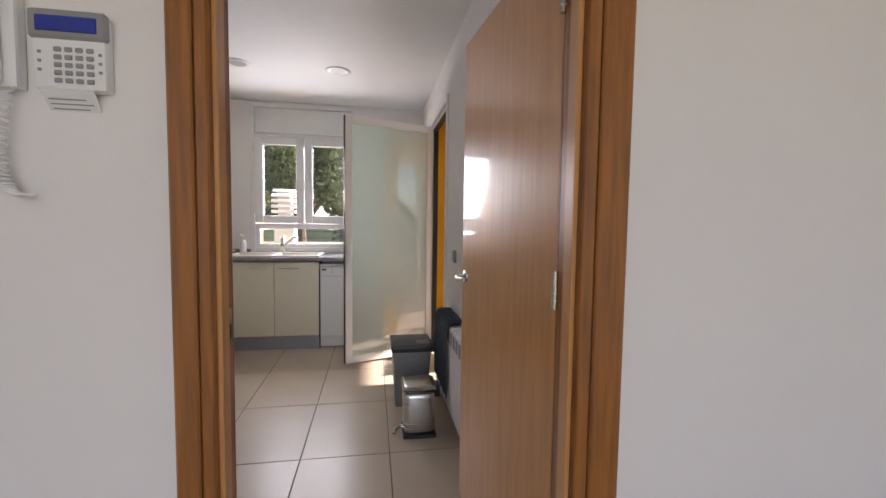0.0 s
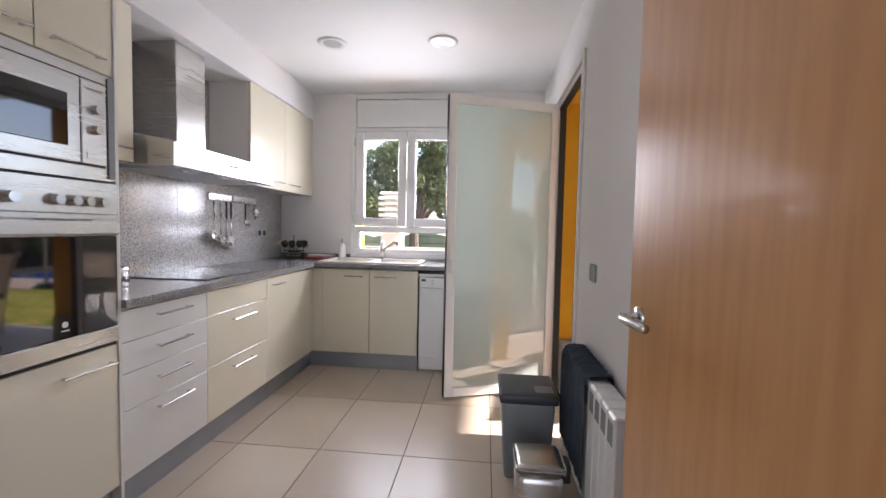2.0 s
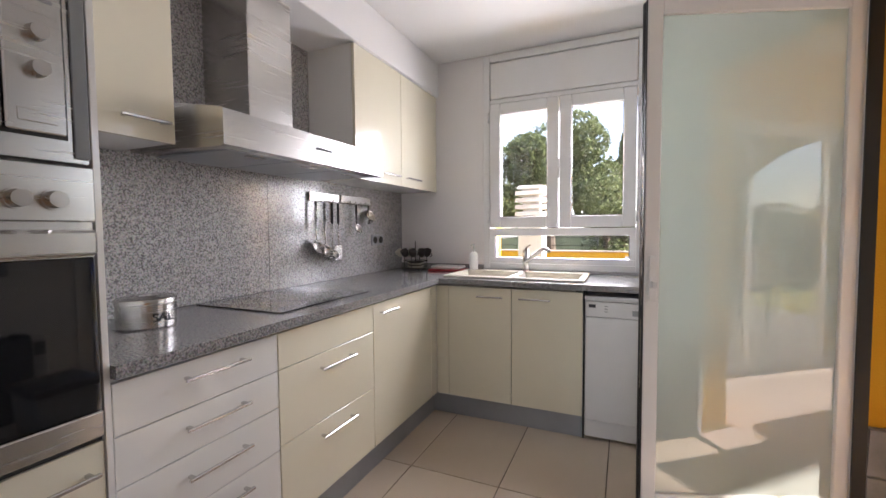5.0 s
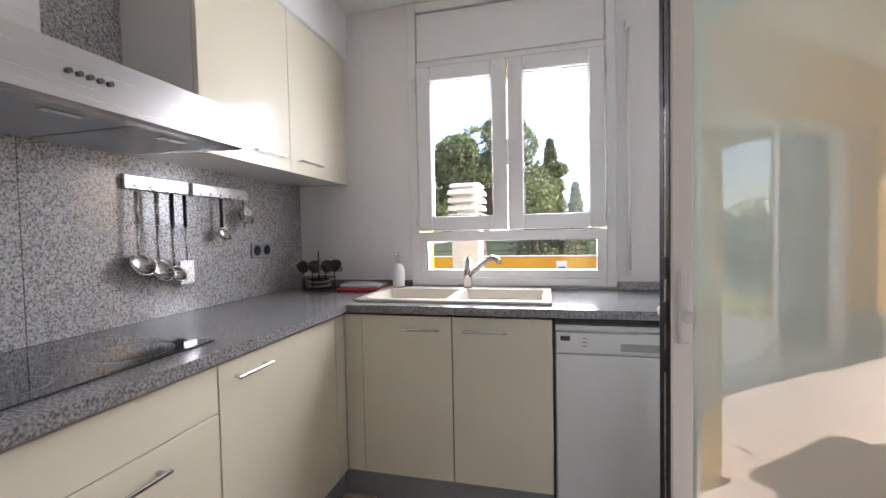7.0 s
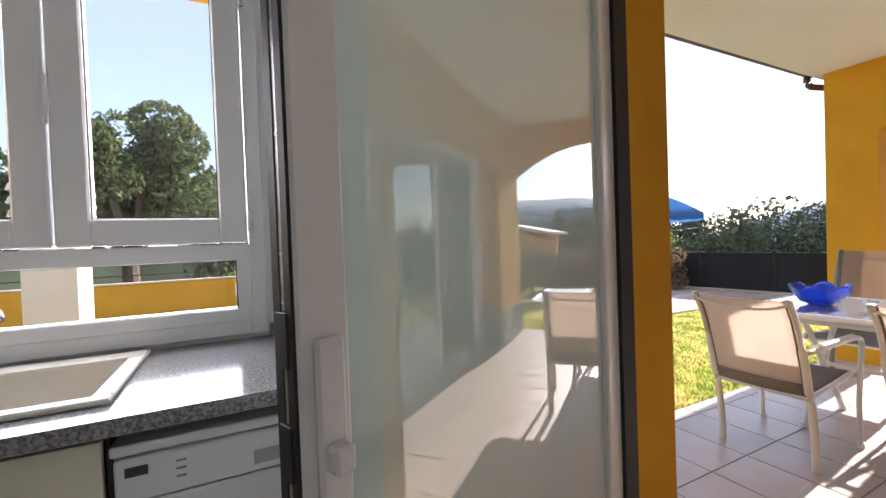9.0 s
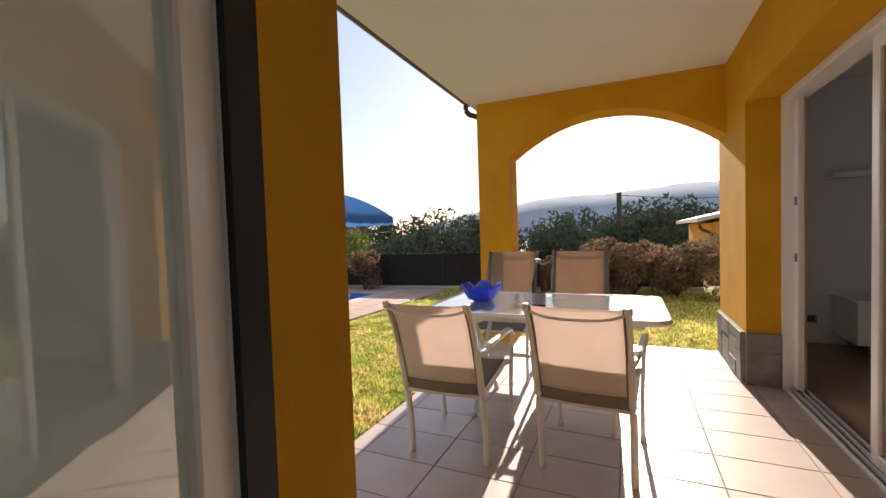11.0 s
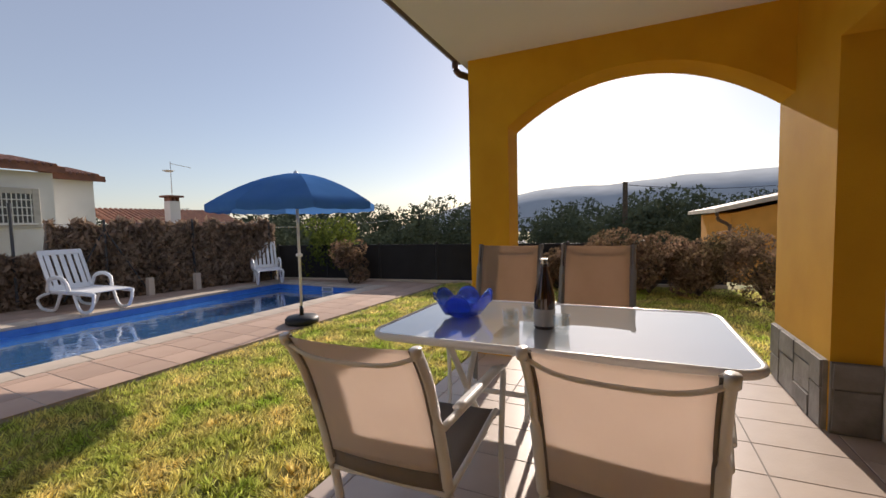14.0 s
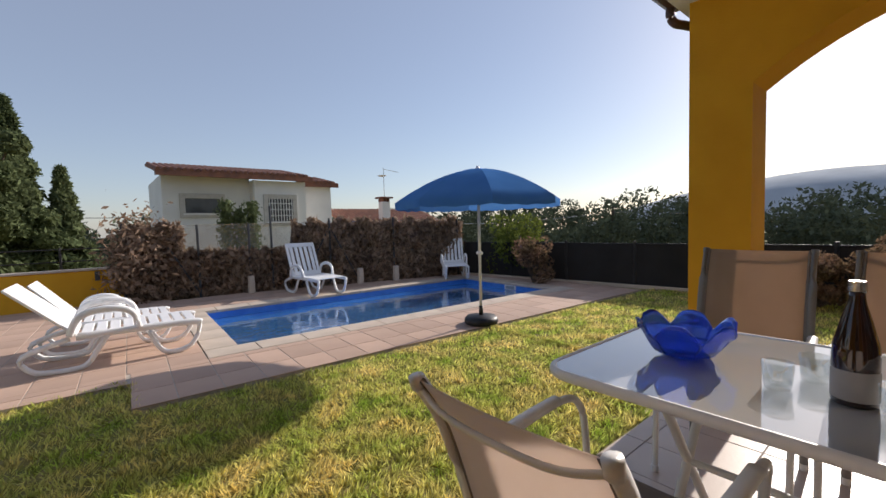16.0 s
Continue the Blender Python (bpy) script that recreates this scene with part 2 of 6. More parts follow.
GRANITE_TOP = granite("grey_granite_top", (0.26, 0.25, 0.245), (0.13, 0.12, 0.12), (0.42, 0.40, 0.385), 0.14)
GRANITE_WALL = granite("grey_granite_splash", (0.42, 0.40, 0.39), (0.20, 0.19, 0.185), (0.64, 0.61, 0.59), 0.18)
K_TILE = M("beige_porcelain", (0.56, 0.47, 0.37), 0.33, var=0.04, scale=1.4, bump=0.02, bscale=40, second=(0.50, 0.41, 0.315), island=0.04)
GROUT = M("brown_grout", (0.20, 0.165, 0.13), 0.9, var=0.1, scale=20)
T_TILE = M("terrace_clay_tile", (0.56, 0.47, 0.41), 0.36, var=0.05, scale=2.5, bump=0.06, bscale=60, second=(0.48, 0.39, 0.335), island=0.06)
T_GROUT = M("grey_grout", (0.30, 0.27, 0.25), 0.9, var=0.1, scale=20)
P_TILE = M("pool_terracotta_tile", (0.52, 0.36, 0.27), 0.7, var=0.1, scale=1.5, bump=0.15, bscale=50, second=(0.44, 0.30, 0.225), island=0.1)
P_GROUT = M("pale_mortar", (0.50, 0.43, 0.36), 0.9, var=0.1, scale=20)
COPING = M("pool_coping_stone", (0.60, 0.50, 0.40), 0.7, var=0.08, scale=2, bump=0.15, bscale=50, island=0.05)
PVC = M("white_window_paint", (0.78, 0.775, 0.77), 0.32, var=0.01, bump=0.0)
ALU_WHITE = M("white_aluminium", (0.80, 0.79, 0.78), 0.3, var=0.01, bump=0.0)
FROST = frosted("milky_glass", (0.72, 0.79, 0.74), 0.5, 0.015, 1.7, 0.6, 0.20)
GLASS = clear_glass("window_glass")
PATIO_GLASS = clear_glass("coated_patio_glass", (0.72, 0.74, 0.73), 0.30)
PLASTIC_WHITE = M("white_resin", (0.82, 0.82, 0.82), 0.38, var=0.02, scale=5, bump=0.03)
PLASTIC_GREY = M("grey_plastic", (0.22, 0.23, 0.235), 0.45, var=0.04, bump=0.05, bscale=200)
PLASTIC_DARK = M("charcoal_plastic", (0.05, 0.053, 0.06), 0.4, var=0.04, bump=0.05, bscale=200)
TOWEL = M("slate_towel", (0.045, 0.065, 0.09), 0.95, var=0.15, scale=12, bump=0.5, bscale=350)
STONE = M("slate_cladding", (0.27, 0.26, 0.25), 0.6, var=0.2, scale=6, bump=0.5, bscale=25, second=(0.16, 0.15, 0.14), island=0.2)
MORTAR = M("stone_mortar", (0.24, 0.23, 0.21), 0.9, var=0.1, scale=15, bump=0.3)
FRAME_WHITE = M("white_powder_coat", (0.74, 0.72, 0.70), 0.35, var=0.03, bump=0.02)
GREY_FRAME = M("grey_powder_coat", (0.20, 0.185, 0.175), 0.4, var=0.04, bump=0.02)
MESH_BEIGE = leafy("beige_sling", (0.80, 0.71, 0.65), (0.76, 0.67, 0.61), 0.5, 6, 0.02)
MESH_TAN = leafy("tan_sling", (0.50, 0.38, 0.29), (0.46, 0.35, 0.26), 0.45, 6, 0.02)
MESH_GREY = leafy("taupe_sling", (0.27, 0.24, 0.225), (0.24, 0.21, 0.195), 0.15, 6, 0.02)
PARASOL = leafy("blue_parasol_cloth", (0.08, 0.22, 0.52), (0.065, 0.19, 0.47), 0.3, 3, 0.08)
BROWN_METAL = M("brown_gutter_paint", (0.10, 0.055, 0.04), 0.4, var=0.05, bump=0.03)
POOL_BLUE = M("pool_mosaic", (0.05, 0.24, 0.72), 0.35, var=0.1, scale=8, bump=0.1, bscale=45, second=(0.03, 0.18, 0.62))
HOUSE_WHITE = M("whitewashed_render", (0.74, 0.73, 0.71), 0.85, var=0.03, scale=1, bump=0.15)
ROOF_TILE = M("clay_roof_tile", (0.24, 0.10, 0.06), 0.8, var=0.15, scale=3, bump=0.3, bscale=20, second=(0.15, 0.07, 0.05), island=0.2)
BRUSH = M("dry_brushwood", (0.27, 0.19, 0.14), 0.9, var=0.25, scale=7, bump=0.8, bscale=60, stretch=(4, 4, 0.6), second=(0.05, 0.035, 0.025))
TWIG = leafy("dry_twigs", (0.38, 0.27, 0.19), (0.19, 0.135, 0.10), 0.3, 3)
SCREEN = M("dark_screen_mesh", (0.016, 0.015, 0.017), 0.6, var=0.2, scale=2, bump=0.2)
LEAF = leafy("olive_green_leaves", (0.15, 0.18, 0.09), (0.08, 0.105, 0.05), 0.35, 0.8)
LEAF_FAR = leafy("distant_leaves", (0.10, 0.12, 0.08), (0.065, 0.08, 0.055), 0.1, 0.15, 0.2)
LEAF_LIGHT = leafy("yellow_green_leaves", (0.16, 0.19, 0.04), (0.08, 0.11, 0.03), 0.4, 1.5)
LEAF_RED = leafy("reddish_hedge_leaves", (0.27, 0.17, 0.115), (0.11, 0.09, 0.045), 0.4, 3)
BARK = M("grey_brown_bark", (0.10, 0.075, 0.055), 0.9, var=0.2, scale=8, bump=0.6, bscale=25)
GRASS = leafy("lawn_blades", (0.80, 0.66, 0.26), (0.32, 0.46, 0.06), 0.5, 3.2, 0.6)
SOIL = M("lawn_thatch", (0.34, 0.27, 0.10), 0.95, var=0.2, scale=5, bump=0.5, bscale=90, second=(0.16, 0.18, 0.05))
EARTH = M("distant_ground", (0.13, 0.12, 0.07), 0.95, var=0.2, scale=0.05, bump=0.0)
# distance haze is mixed into this pale blue-grey base colour
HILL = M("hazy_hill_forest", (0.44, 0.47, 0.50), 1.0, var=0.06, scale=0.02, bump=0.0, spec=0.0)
ROAD = M("grey_road", (0.25, 0.25, 0.26), 0.9, var=0.1, scale=1)
DARK_WOOD_FLOOR = M("brown_room_tile", (0.24, 0.145, 0.09), 0.3, var=0.08, scale=1.5, bump=0.02)
ROOM_WALL = M("room_plaster", (0.78, 0.77, 0.77), 0.8, var=0.02, scale=2, bump=0.04)
SCREEN_BLACK = M("television_black", (0.01, 0.01, 0.011), 0.12, var=0.0, bump=0.0)

# ---- structure: hall and kitchen ----
XL, XR, YB, CEIL = -2.07, 0.56, 4.80, 2.56
b = bmesh.new()
bx(b, -2.35, 0.89, 0, -0.345, 1.0, 2.6)
bx(b, 0.495, 0.89, 0, 2.2, 1.0, 2.6)
bx(b, -0.345, 0.89, 2.08, 0.495, 1.0, 2.6)
solid("wall_doorway", b, WHITE_WALL, "white plastered wall with the kitchen doorway", "wall")
b = bmesh.new()
bx(b, XL - 0.28, 1.0, 0, XL, YB + 0.3, 2.6)
solid("wall_west", b, WHITE_WALL, "white plastered kitchen wall behind the cabinets", "wall")
WX0, WX1, WZ0, WZ1 = -1.27, -0.23, 0.98, 2.52
b = bmesh.new()
bx(b, XL, YB, 0, WX0, YB + 0.12, 2.6)
bx(b, WX1, YB, 0, 0.85, YB + 0.12, 2.6)
bx(b, WX0, YB, 0, WX1, YB + 0.12, WZ0)
bx(b, WX0, YB, WZ1, WX1, YB + 0.12, 2.6)
solid("wall_window", b, WHITE_WALL, "white plastered kitchen wall with the window", "wall")
b = bmesh.new()
bx(b, XL - 0.28, YB + 0.12, -0.2, WX0, YB + 0.3, 2.9)
bx(b, WX1, YB + 0.12, -0.2, 0.85, YB + 0.3, 2.9)
bx(b, WX0, YB + 0.12, -0.2, WX1, YB + 0.3, WZ0)
bx(b, WX0, YB + 0.12, 2.2, WX1, YB + 0.3, 2.9)
solid("wall_outer_window", b, YELLOW, "ochre rendered outer skin round the kitchen window", "wall")
DY0, DY1, DZ = 3.18, 4.0, 2.2
b = bmesh.new()
bx(b, XR, 1.0, 0, 0.61, DY0, 2.6)
bx(b, XR, DY1, 0, 0.61, YB, 2.6)
bx(b, XR, DY0, DZ, 0.61, DY1, 2.6)
solid("wall_east", b, WHITE_WALL, "white plastered kitchen wall with the terrace door", "wall")
b = bmesh.new()
bx(b, 0.61, 2.49, -0.2, 0.85, DY0, 2.9)
bx(b, 0.61, DY1, -0.2, 0.85, YB + 0.12, 2.9)
bx(b, 0.61, DY0, DZ, 0.85, DY1, 2.9)
solid("wall_outer_terrace", b, YELLOW, "ochre rendered outer skin beside the terrace door", "wall")
solid("ceiling_kitchen", box(XL - 0.28, 0.89, CEIL, 0.66, YB + 0.12, 2.66), CEILING, "flat white kitchen ceiling", "ceiling")
solid("bulkhead", box(XL, 1.0, 2.30, -1.70, YB, CEIL, bev=0.004), CEILING, "white plasterboard bulkhead above the wall cabinets", "bulkhead")
# hall behind the doorway, its unseen far end left open to let light in
b = bmesh.new()
bx(b, -2.35, -2.6, 0, -2.2, 0.89, 2.6)
bx(b, 2.05, -2.6, 0, 2.2, 0.89, 2.6)
bx(b, -2.35, -2.75, 0, -1.2, -2.6, 2.6)
bx(b, 1.4, -2.75, 0, 2.2, -2.6, 2.6)
solid("wall_hall", b, WHITE_WALL, "white plastered hall walls", "wall")
solid("ceiling_hall", box(-2.35, -2.75, 2.6, 2.2, 0.89, 2.7), CEILING, "flat white hall ceiling", "ceiling")
solid("floor_hall", box(-2.35, -2.75, -0.12, 2.2, 1.04, 0), K_TILE, "beige tiled hall floor", "floor")


def casing(y, side):
    """Door casing of stepped oak boards round the opening on one face of the wall."""
    s = -1 if side < 0 else 1
    y0, y1 = (y - 0.018, y) if s < 0 else (y, y + 0.018)
    y2, y3 = (y - 0.010, y) if s < 0 else (y, y + 0.010)
    t = thing("door_casing", (0.07, y, 0), "honey-coloured oak casing round the kitchen doorway", "door casing", kind="structure")
    for n, x0, x1, x2, x3 in (("jamb_board", -0.388, -0.342, -0.342, -0.317), ("jamb_board", 0.505, 0.582, 0.472, 0.505)):
        part(n, box(x0, y0, 0, x1, y1, 2.18, bev=0.004), OAK_DARK, t)
        part("inner_bead", box(x2, y2, 0, x3, y3, 2.10, bev=0.003), OAK_DARK, t)
    part("head_board", box(-0.342, y0, 2.09, 0.505, y1, 2.18, bev=0.004), OAK_DARK, t)


casing(0.89, -1)
casing(1.0, 1)
t = thing("door_frame", (0.07, 1.0, 0), "oak door lining with a steel strike plate", "door frame", kind="structure")
part("lining", box(-0.345, 0.89, 0, -0.317, 1.0, 2.08, bev=0.002), OAK_DARK, t)
part("lining", box(0.472, 0.89, 0, 0.495, 1.0, 2.08, bev=0.002), OAK_DARK, t)
part("lining", box(-0.317, 0.89, 2.055, 0.472, 1.0, 2.08, bev=0.002), OAK_DARK, t)
part("stop_bead", box(-0.318, 0.905, 0, -0.307, 0.95, 2.055, bev=0.002), OAK, t)
part("stop_bead", box(0.460, 0.905, 0, 0.473, 0.95, 2.055, bev=0.002), OAK, t)
strike = part("strike_plate", box(-0.3175, 0.964, 0.985, -0.315, 0.988, 1.075, bev=0.001), CHROME, t, "brushed steel strike plate")
part("latch_hole", box(-0.3155, 0.970, 1.005, -0.3142, 0.983, 1.04), BLACK, strike)
part("screw", rod((-0.315, 0.976, 0.993), (-0.3138, 0.976, 0.993), 0.004, seg=8), STEEL, strike)
part("screw", rod((-0.315, 0.976, 1.067), (-0.3138, 0.976, 1.067), 0.004, seg=8), STEEL, strike)


def inner_door():
    """The veneered leaf, swung into the kitchen."""
    a = math.atan2(-0.075, 0.83)
    m = Matrix.Translation((0.490, 1.012, 0)) @ Matrix.Rotation(-a, 4, "Z")
    d = thing("door_1", (0.490, 1.012, 0), "open beech-veneered flush door with a chrome lever", "door", kind="structure")
    leaf = part("leaf", bx(bmesh.new(), -0.018, 0.0, 0.012, 0.018, 0.815, 2.05, bev=0.002, m=m), OAK, d)
    for s in (-1, 1):
        h = bmesh.new()
        lathe(h, [(0.026, 0), (0.026, 0.008), (0.022, 0.010), (0.010, 0.010), (0.010, 0.045)], seg=20)
        mm = m @ Matrix.Translation((s * 0.018, 0.76, 1.04)) @ Matrix.Rotation(s * math.pi / 2, 4, "Y")
        for v in h.verts:
            v.co = mm @ v.co
        pts = [m @ Vector((s * 0.058, 0.76, 1.04)), m @ Vector((s * 0.064, 0.745, 1.04)), m @ Vector((s * 0.066, 0.695, 1.04)), m @ Vector((s * 0.062, 0.64, 1.04))]
        tube(h, smooth_path(pts, 4), 0.010, 12)
        part("lever_handle", h, CHROME, d, "satin chrome lever handle", smooth=True)
    for z in (0.25, 1.10, 1.85):
        h = bmesh.new()
        cyl(h, m @ Vector((-0.024, -0.006, z - 0.05)), m @ Vector((-0.024, -0.006, z + 0.05)), 0.008, seg=12)
        bx(h, -0.016, -0.0014, z - 0.05, 0.016, -0.0002, z + 0.05, m=m)
        part("hinge", h, STEEL, d, "dark steel hinge", smooth=False)
    return d


inner_door()

# alarm keypad and intercom beside the doorway
k = thing("alarm_keypad", (-0.60, 1.02, 1.6), "white alarm keypad with a blue display on the hall wall", "keypad")
part("body", box(-0.685, 0.985, 1.525, -0.535, 1.02, 1.70, bev=0.008, seg=2), PLASTIC_WHITE, k)
part("top_panel", box(-0.690, 0.979, 1.637, -0.530, 1.0, 1.703, bev=0.006), M("keypad_grey", (0.30, 0.30, 0.31), 0.4), k)
part("display", box(-0.672, 0.976, 1.652, -0.548, 0.981, 1.687, bev=0.002), M("blue_display", (0.03, 0.05, 0.33), 0.15, var=0.02), k, "dark blue display")
KEYGREY = M("grey_keys", (0.30, 0.30, 0.31), 0.5)
for r in range(5):
    for c in range(4):
        x, z = -0.640 + c * 0.022, 1.620 - r * 0.0175
        part("key", box(x, 0.981, z - 0.011, x + 0.016, 0.986, z, bev=0.002), KEYGREY, k)
for r in range(3):
    for x in (-0.672, -0.548):
        part("lamp_dot", box(x, 0.982, 1.604 - r * 0.02, x + 0.006, 0.9855, 1.610 - r * 0.02), KEYGREY, k)
fm = Matrix.Translation((-0.61, 0.99, 1.527)) @ Matrix.Rotation(radians(38), 4, "X")
part("flap", bx(bmesh.new(), -0.065, -0.004, -0.075, 0.045, 0.004, 0, bev=0.002, m=fm), PLASTIC_WHITE, k, "open white keypad flap with small print")
for j in range(4):
    part("print_line", bx(bmesh.new(), -0.055, -0.0050, -0.060 + j * 0.012, 0.035 - 0.012 * (j % 2), -0.0042, -0.057 + j * 0.012, m=fm), KEYGREY, k)
k.location = (-0.532, 0.89, 1.56)
k.scale = (0.78, 0.78, 0.78)
ic = thing("intercom", (-0.76, 1.02, 1.6), "white wall intercom handset with a coiled cord", "intercom")
part("base", box(-0.84, 0.99, 1.52, -0.705, 1.02, 1.74, bev=0.008, seg=2), PLASTIC_WHITE, ic)
part("handset", box(-0.775, 0.955, 1.52, -0.725, 0.99, 1.73, bev=0.012, seg=2), PLASTIC_WHITE, ic)
for j in range(4):
    part("grille_slot", box(-0.742, 0.953, 1.69 + j * 0.009, -0.720, 0.956, 1.694 + j * 0.009), BLACK, ic)
pts = []
for i in range(220):
    u = i / 219
    path = Vector((-0.725 - 0.03 * math.sin(u * math.pi), 0.99, 1.52 - 0.21 * math.sin(u * math.pi * 0.55)))
    pts.append(path + Vector((0.011 * math.cos(i * 0.62) + 0.03 * u, 0.011 * math.sin(i * 0.62), 0)))
part("coiled_cord", tube(bmesh.new(), pts, 0.0028, 5), PLASTIC_WHITE, ic, "coiled white cord", smooth=True)

ic.location = (-0.672, 0.89, 1.572)
ic.scale = (0.9, 0.9, 0.9)

# ---- kitchen window ----
w = thing("window_1", (-0.75, YB, 0.94), "white two-leaf window with a blind box and a low fixed pane", "window", kind="structure")


def ring(bm, x0, z0, x1, z1, wd, y0, y1, bev=0.004):
    bx(bm, x0, y0, z0, x0 + wd, y1, z1, bev)
    bx(bm, x1 - wd, y0, z0, x1, y1, z1, bev)
    bx(bm, x0 + wd - 0.001, y0 + 0.001, z0, x1 - wd + 0.001, y1 - 0.001, z0 + wd, bev)
    bx(bm, x0 + wd - 0.001, y0 + 0.001, z1 - wd, x1 - wd + 0.001, y1 - 0.001, z1, bev)
    return bm


f = bmesh.new()
ring(f, -1.315, 0.935, -0.195, 2.545, 0.05, YB - 0.022, YB + 0.06)
bx(f, -1.266, YB - 0.018, 0.984, -0.244, YB + 0.06, 1.025, 0.003)
bx(f, -1.266, YB - 0.018, 1.19, -0.244, YB + 0.06, 1.245, 0.003)
bx(f, -1.266, YB - 0.018, 2.185, -0.244, YB + 0.06, 2.215, 0.003)
bx(f, -1.266, YB - 0.017, 1.02, -1.225, YB + 0.06, 1.195, 0.003)
bx(f, -0.285, YB - 0.017, 1.02, -0.244, YB + 0.06, 1.195, 0.003)
part("window_frame", f, PVC, w)
part("blind_box_panel", box(-1.262, YB - 0.012, 2.222, -0.248, YB + 0.11, 2.488, bev=0.003), PVC, w, "white blind box cover")
for x0, x1 in ((-1.262, -0.753), (-0.747, -0.248)):
    s = part("sash", ring(bmesh.new(), x0, 1.25, x1, 2.18, 0.083, YB - 0.034, YB + 0.03, 0.006), PVC, w)
    g = part("pane", box(x0 + 0.08, YB - 0.004, 1.33, x1 - 0.08, YB + 0.002, 2.10), GLASS, s)
    g.visible_shadow = False
    part("gasket", ring(bmesh.new(), x0 + 0.081, 1.331, x1 - 0.081, 2.099, 0.005, YB - 0.020, YB - 0.004, 0), BLACK, s)
g = part("pane", box(-1.225, YB + 0.01, 1.02, -0.285, YB + 0.016, 1.195), GLASS, w)
g.visible_shadow = False
part("gasket", ring(bmesh.new(), -1.226, 1.021, -0.284, 1.194, 0.005, YB - 0.012, YB + 0.004, 0), BLACK, w)
for x in (-1.272, -0.238):
    for z in (1.32, 2.08):
        part("hinge", rod((x, YB - 0.036, z - 0.035), (x, YB - 0.036, z + 0.035), 0.009, seg=12), PVC, w, smooth=True)
part("handle", box(-0.757, YB - 0.05, 1.60, -0.743, YB - 0.034, 1.74, bev=0.004), PVC, w)
solid("window_sill_outer", box(-1.30, YB + 0.12, 0.955, -0.20, YB + 0.34, 0.98, bev=0.004), COPING, "stone outer window sill", "sill")
bw = thing("blind_crank", (-0.13, YB, 1.0), "white blind-winding rod clipped to the wall", "blind crank")
part("rod", rod((-0.135, YB - 0.03, 1.02), (-0.135, YB - 0.03, 2.27), 0.008, seg=10), PVC, bw, smooth=True)
part("bracket", box(-0.155, YB - 0.045, 2.25, -0.115, YB, 2.285, bev=0.005), PVC, bw)
part("bracket", box(-0.148, YB - 0.04, 1.0, -0.122, YB, 1.03, bev=0.004), PVC, bw)
part("universal_joint", rod((-0.135, YB - 0.03, 2.27), (-0.15, YB - 0.01, 2.29), 0.006, seg=8), STEEL, bw)

# ---- terrace door leaf with milky glass ----
d2 = thing("door_2", (0.56, 4.0, 0), "open white aluminium terrace door with milky glass", "door", kind="structure")
HX, HY, FX, FY = 0.555, 3.975, -0.245, 3.685
LW = math.hypot(HX - FX, HY - FY)
dm = Matrix.Translation((HX, HY, 0)) @ Matrix.Rotation(math.atan2(FY - HY, FX - HX), 4, "Z")
f = bmesh.new()
for x0, x1, z0, z1 in ((0, 0.062, 0.02, 2.185), (LW - 0.062, LW, 0.02, 2.185), (0.061, LW - 0.061, 0.02, 0.085), (0.061, LW - 0.061, 2.12, 2.184)):
    bx(f, x0, -0.024, z0, x1, 0.024, z1, 0.004, m=dm)
part("leaf_frame", f, ALU_WHITE, d2)
g = part("pane", bx(bmesh.new(), 0.06, -0.010, 0.083, LW - 0.06, 0.010, 2.122, m=dm), FROST, d2, "milky greenish glass")
e = bmesh.new()
bx(e, LW - 0.0005, -0.020, 0.022, LW + 0.004, -0.004, 2.183, m=dm)
bx(e, LW - 0.0005, 0.006, 0.022, LW + 0.004, 0.020, 2.183, m=dm)
part("edge_seal", e, BLACK, d2, "black rubber edge seal")
part("lock_strip", bx(bmesh.new(), LW - 0.0006, -0.003, 0.55, LW + 0.003, 0.005, 1.55, m=dm), STEEL, d2)
for z in (0.85, 0.98, 1.10):
    part("lock_keep", bx(bmesh.new(), LW + 0.002, -0.012, z, LW + 0.006, 0.012, z + 0.06, 0.001, m=dm), BLACK, d2)
for z in (0.35, 1.03, 1.78, 2.0):
    part("hinge", rod(dm @ Vector((-0.008, -0.030, z - 0.045)), dm @ Vector((-0.008, -0.030, z + 0.045)), 0.011, seg=12), ALU_WHITE, d2, smooth=True)
h = bmesh.new()
bx(h, LW - 0.05, -0.034, 0.93, LW - 0.015, -0.024, 1.13, 0.004, m=dm)
bx(h, LW - 0.045, -0.062, 0.99, LW - 0.02, -0.034, 1.02, 0.004, m=dm)
bx(h, LW - 0.16, -0.074, 0.99, LW - 0.02, -0.056, 1.015, 0.006, m=dm)
part("handle", h, PVC, d2, "white lever handle")
h = bmesh.new()
bx(h, LW - 0.05, 0.024, 0.93, LW - 0.015, 0.034, 1.13, 0.004, m=dm)
bx(h, LW - 0.045, 0.034, 0.99, LW - 0.02, 0.056, 1.02, 0.004, m=dm)
part("handle", h, PVC, d2, "white lever handle")
fr = thing("door_frame", (0.6, 3.6, 0), "white aluminium frame of the terrace door with black seals", "door frame", kind="structure")
for y0, y1 in ((DY0, DY0 + 0.05), (DY1 - 0.05, DY1)):
    part("jamb", box(0.562, y0, 0.0, 0.61, y1, DZ, bev=0.004), ALU_WHITE, fr)
part("head", box(0.562, DY0 + 0.05, DZ - 0.05, 0.61, DY1 - 0.05, DZ, bev=0.004), ALU_WHITE, fr)
part("architrave", box(0.545, DY0 - 0.045, 0, 0.56, DY0, DZ + 0.05, bev=0.003), ALU_WHITE, fr)
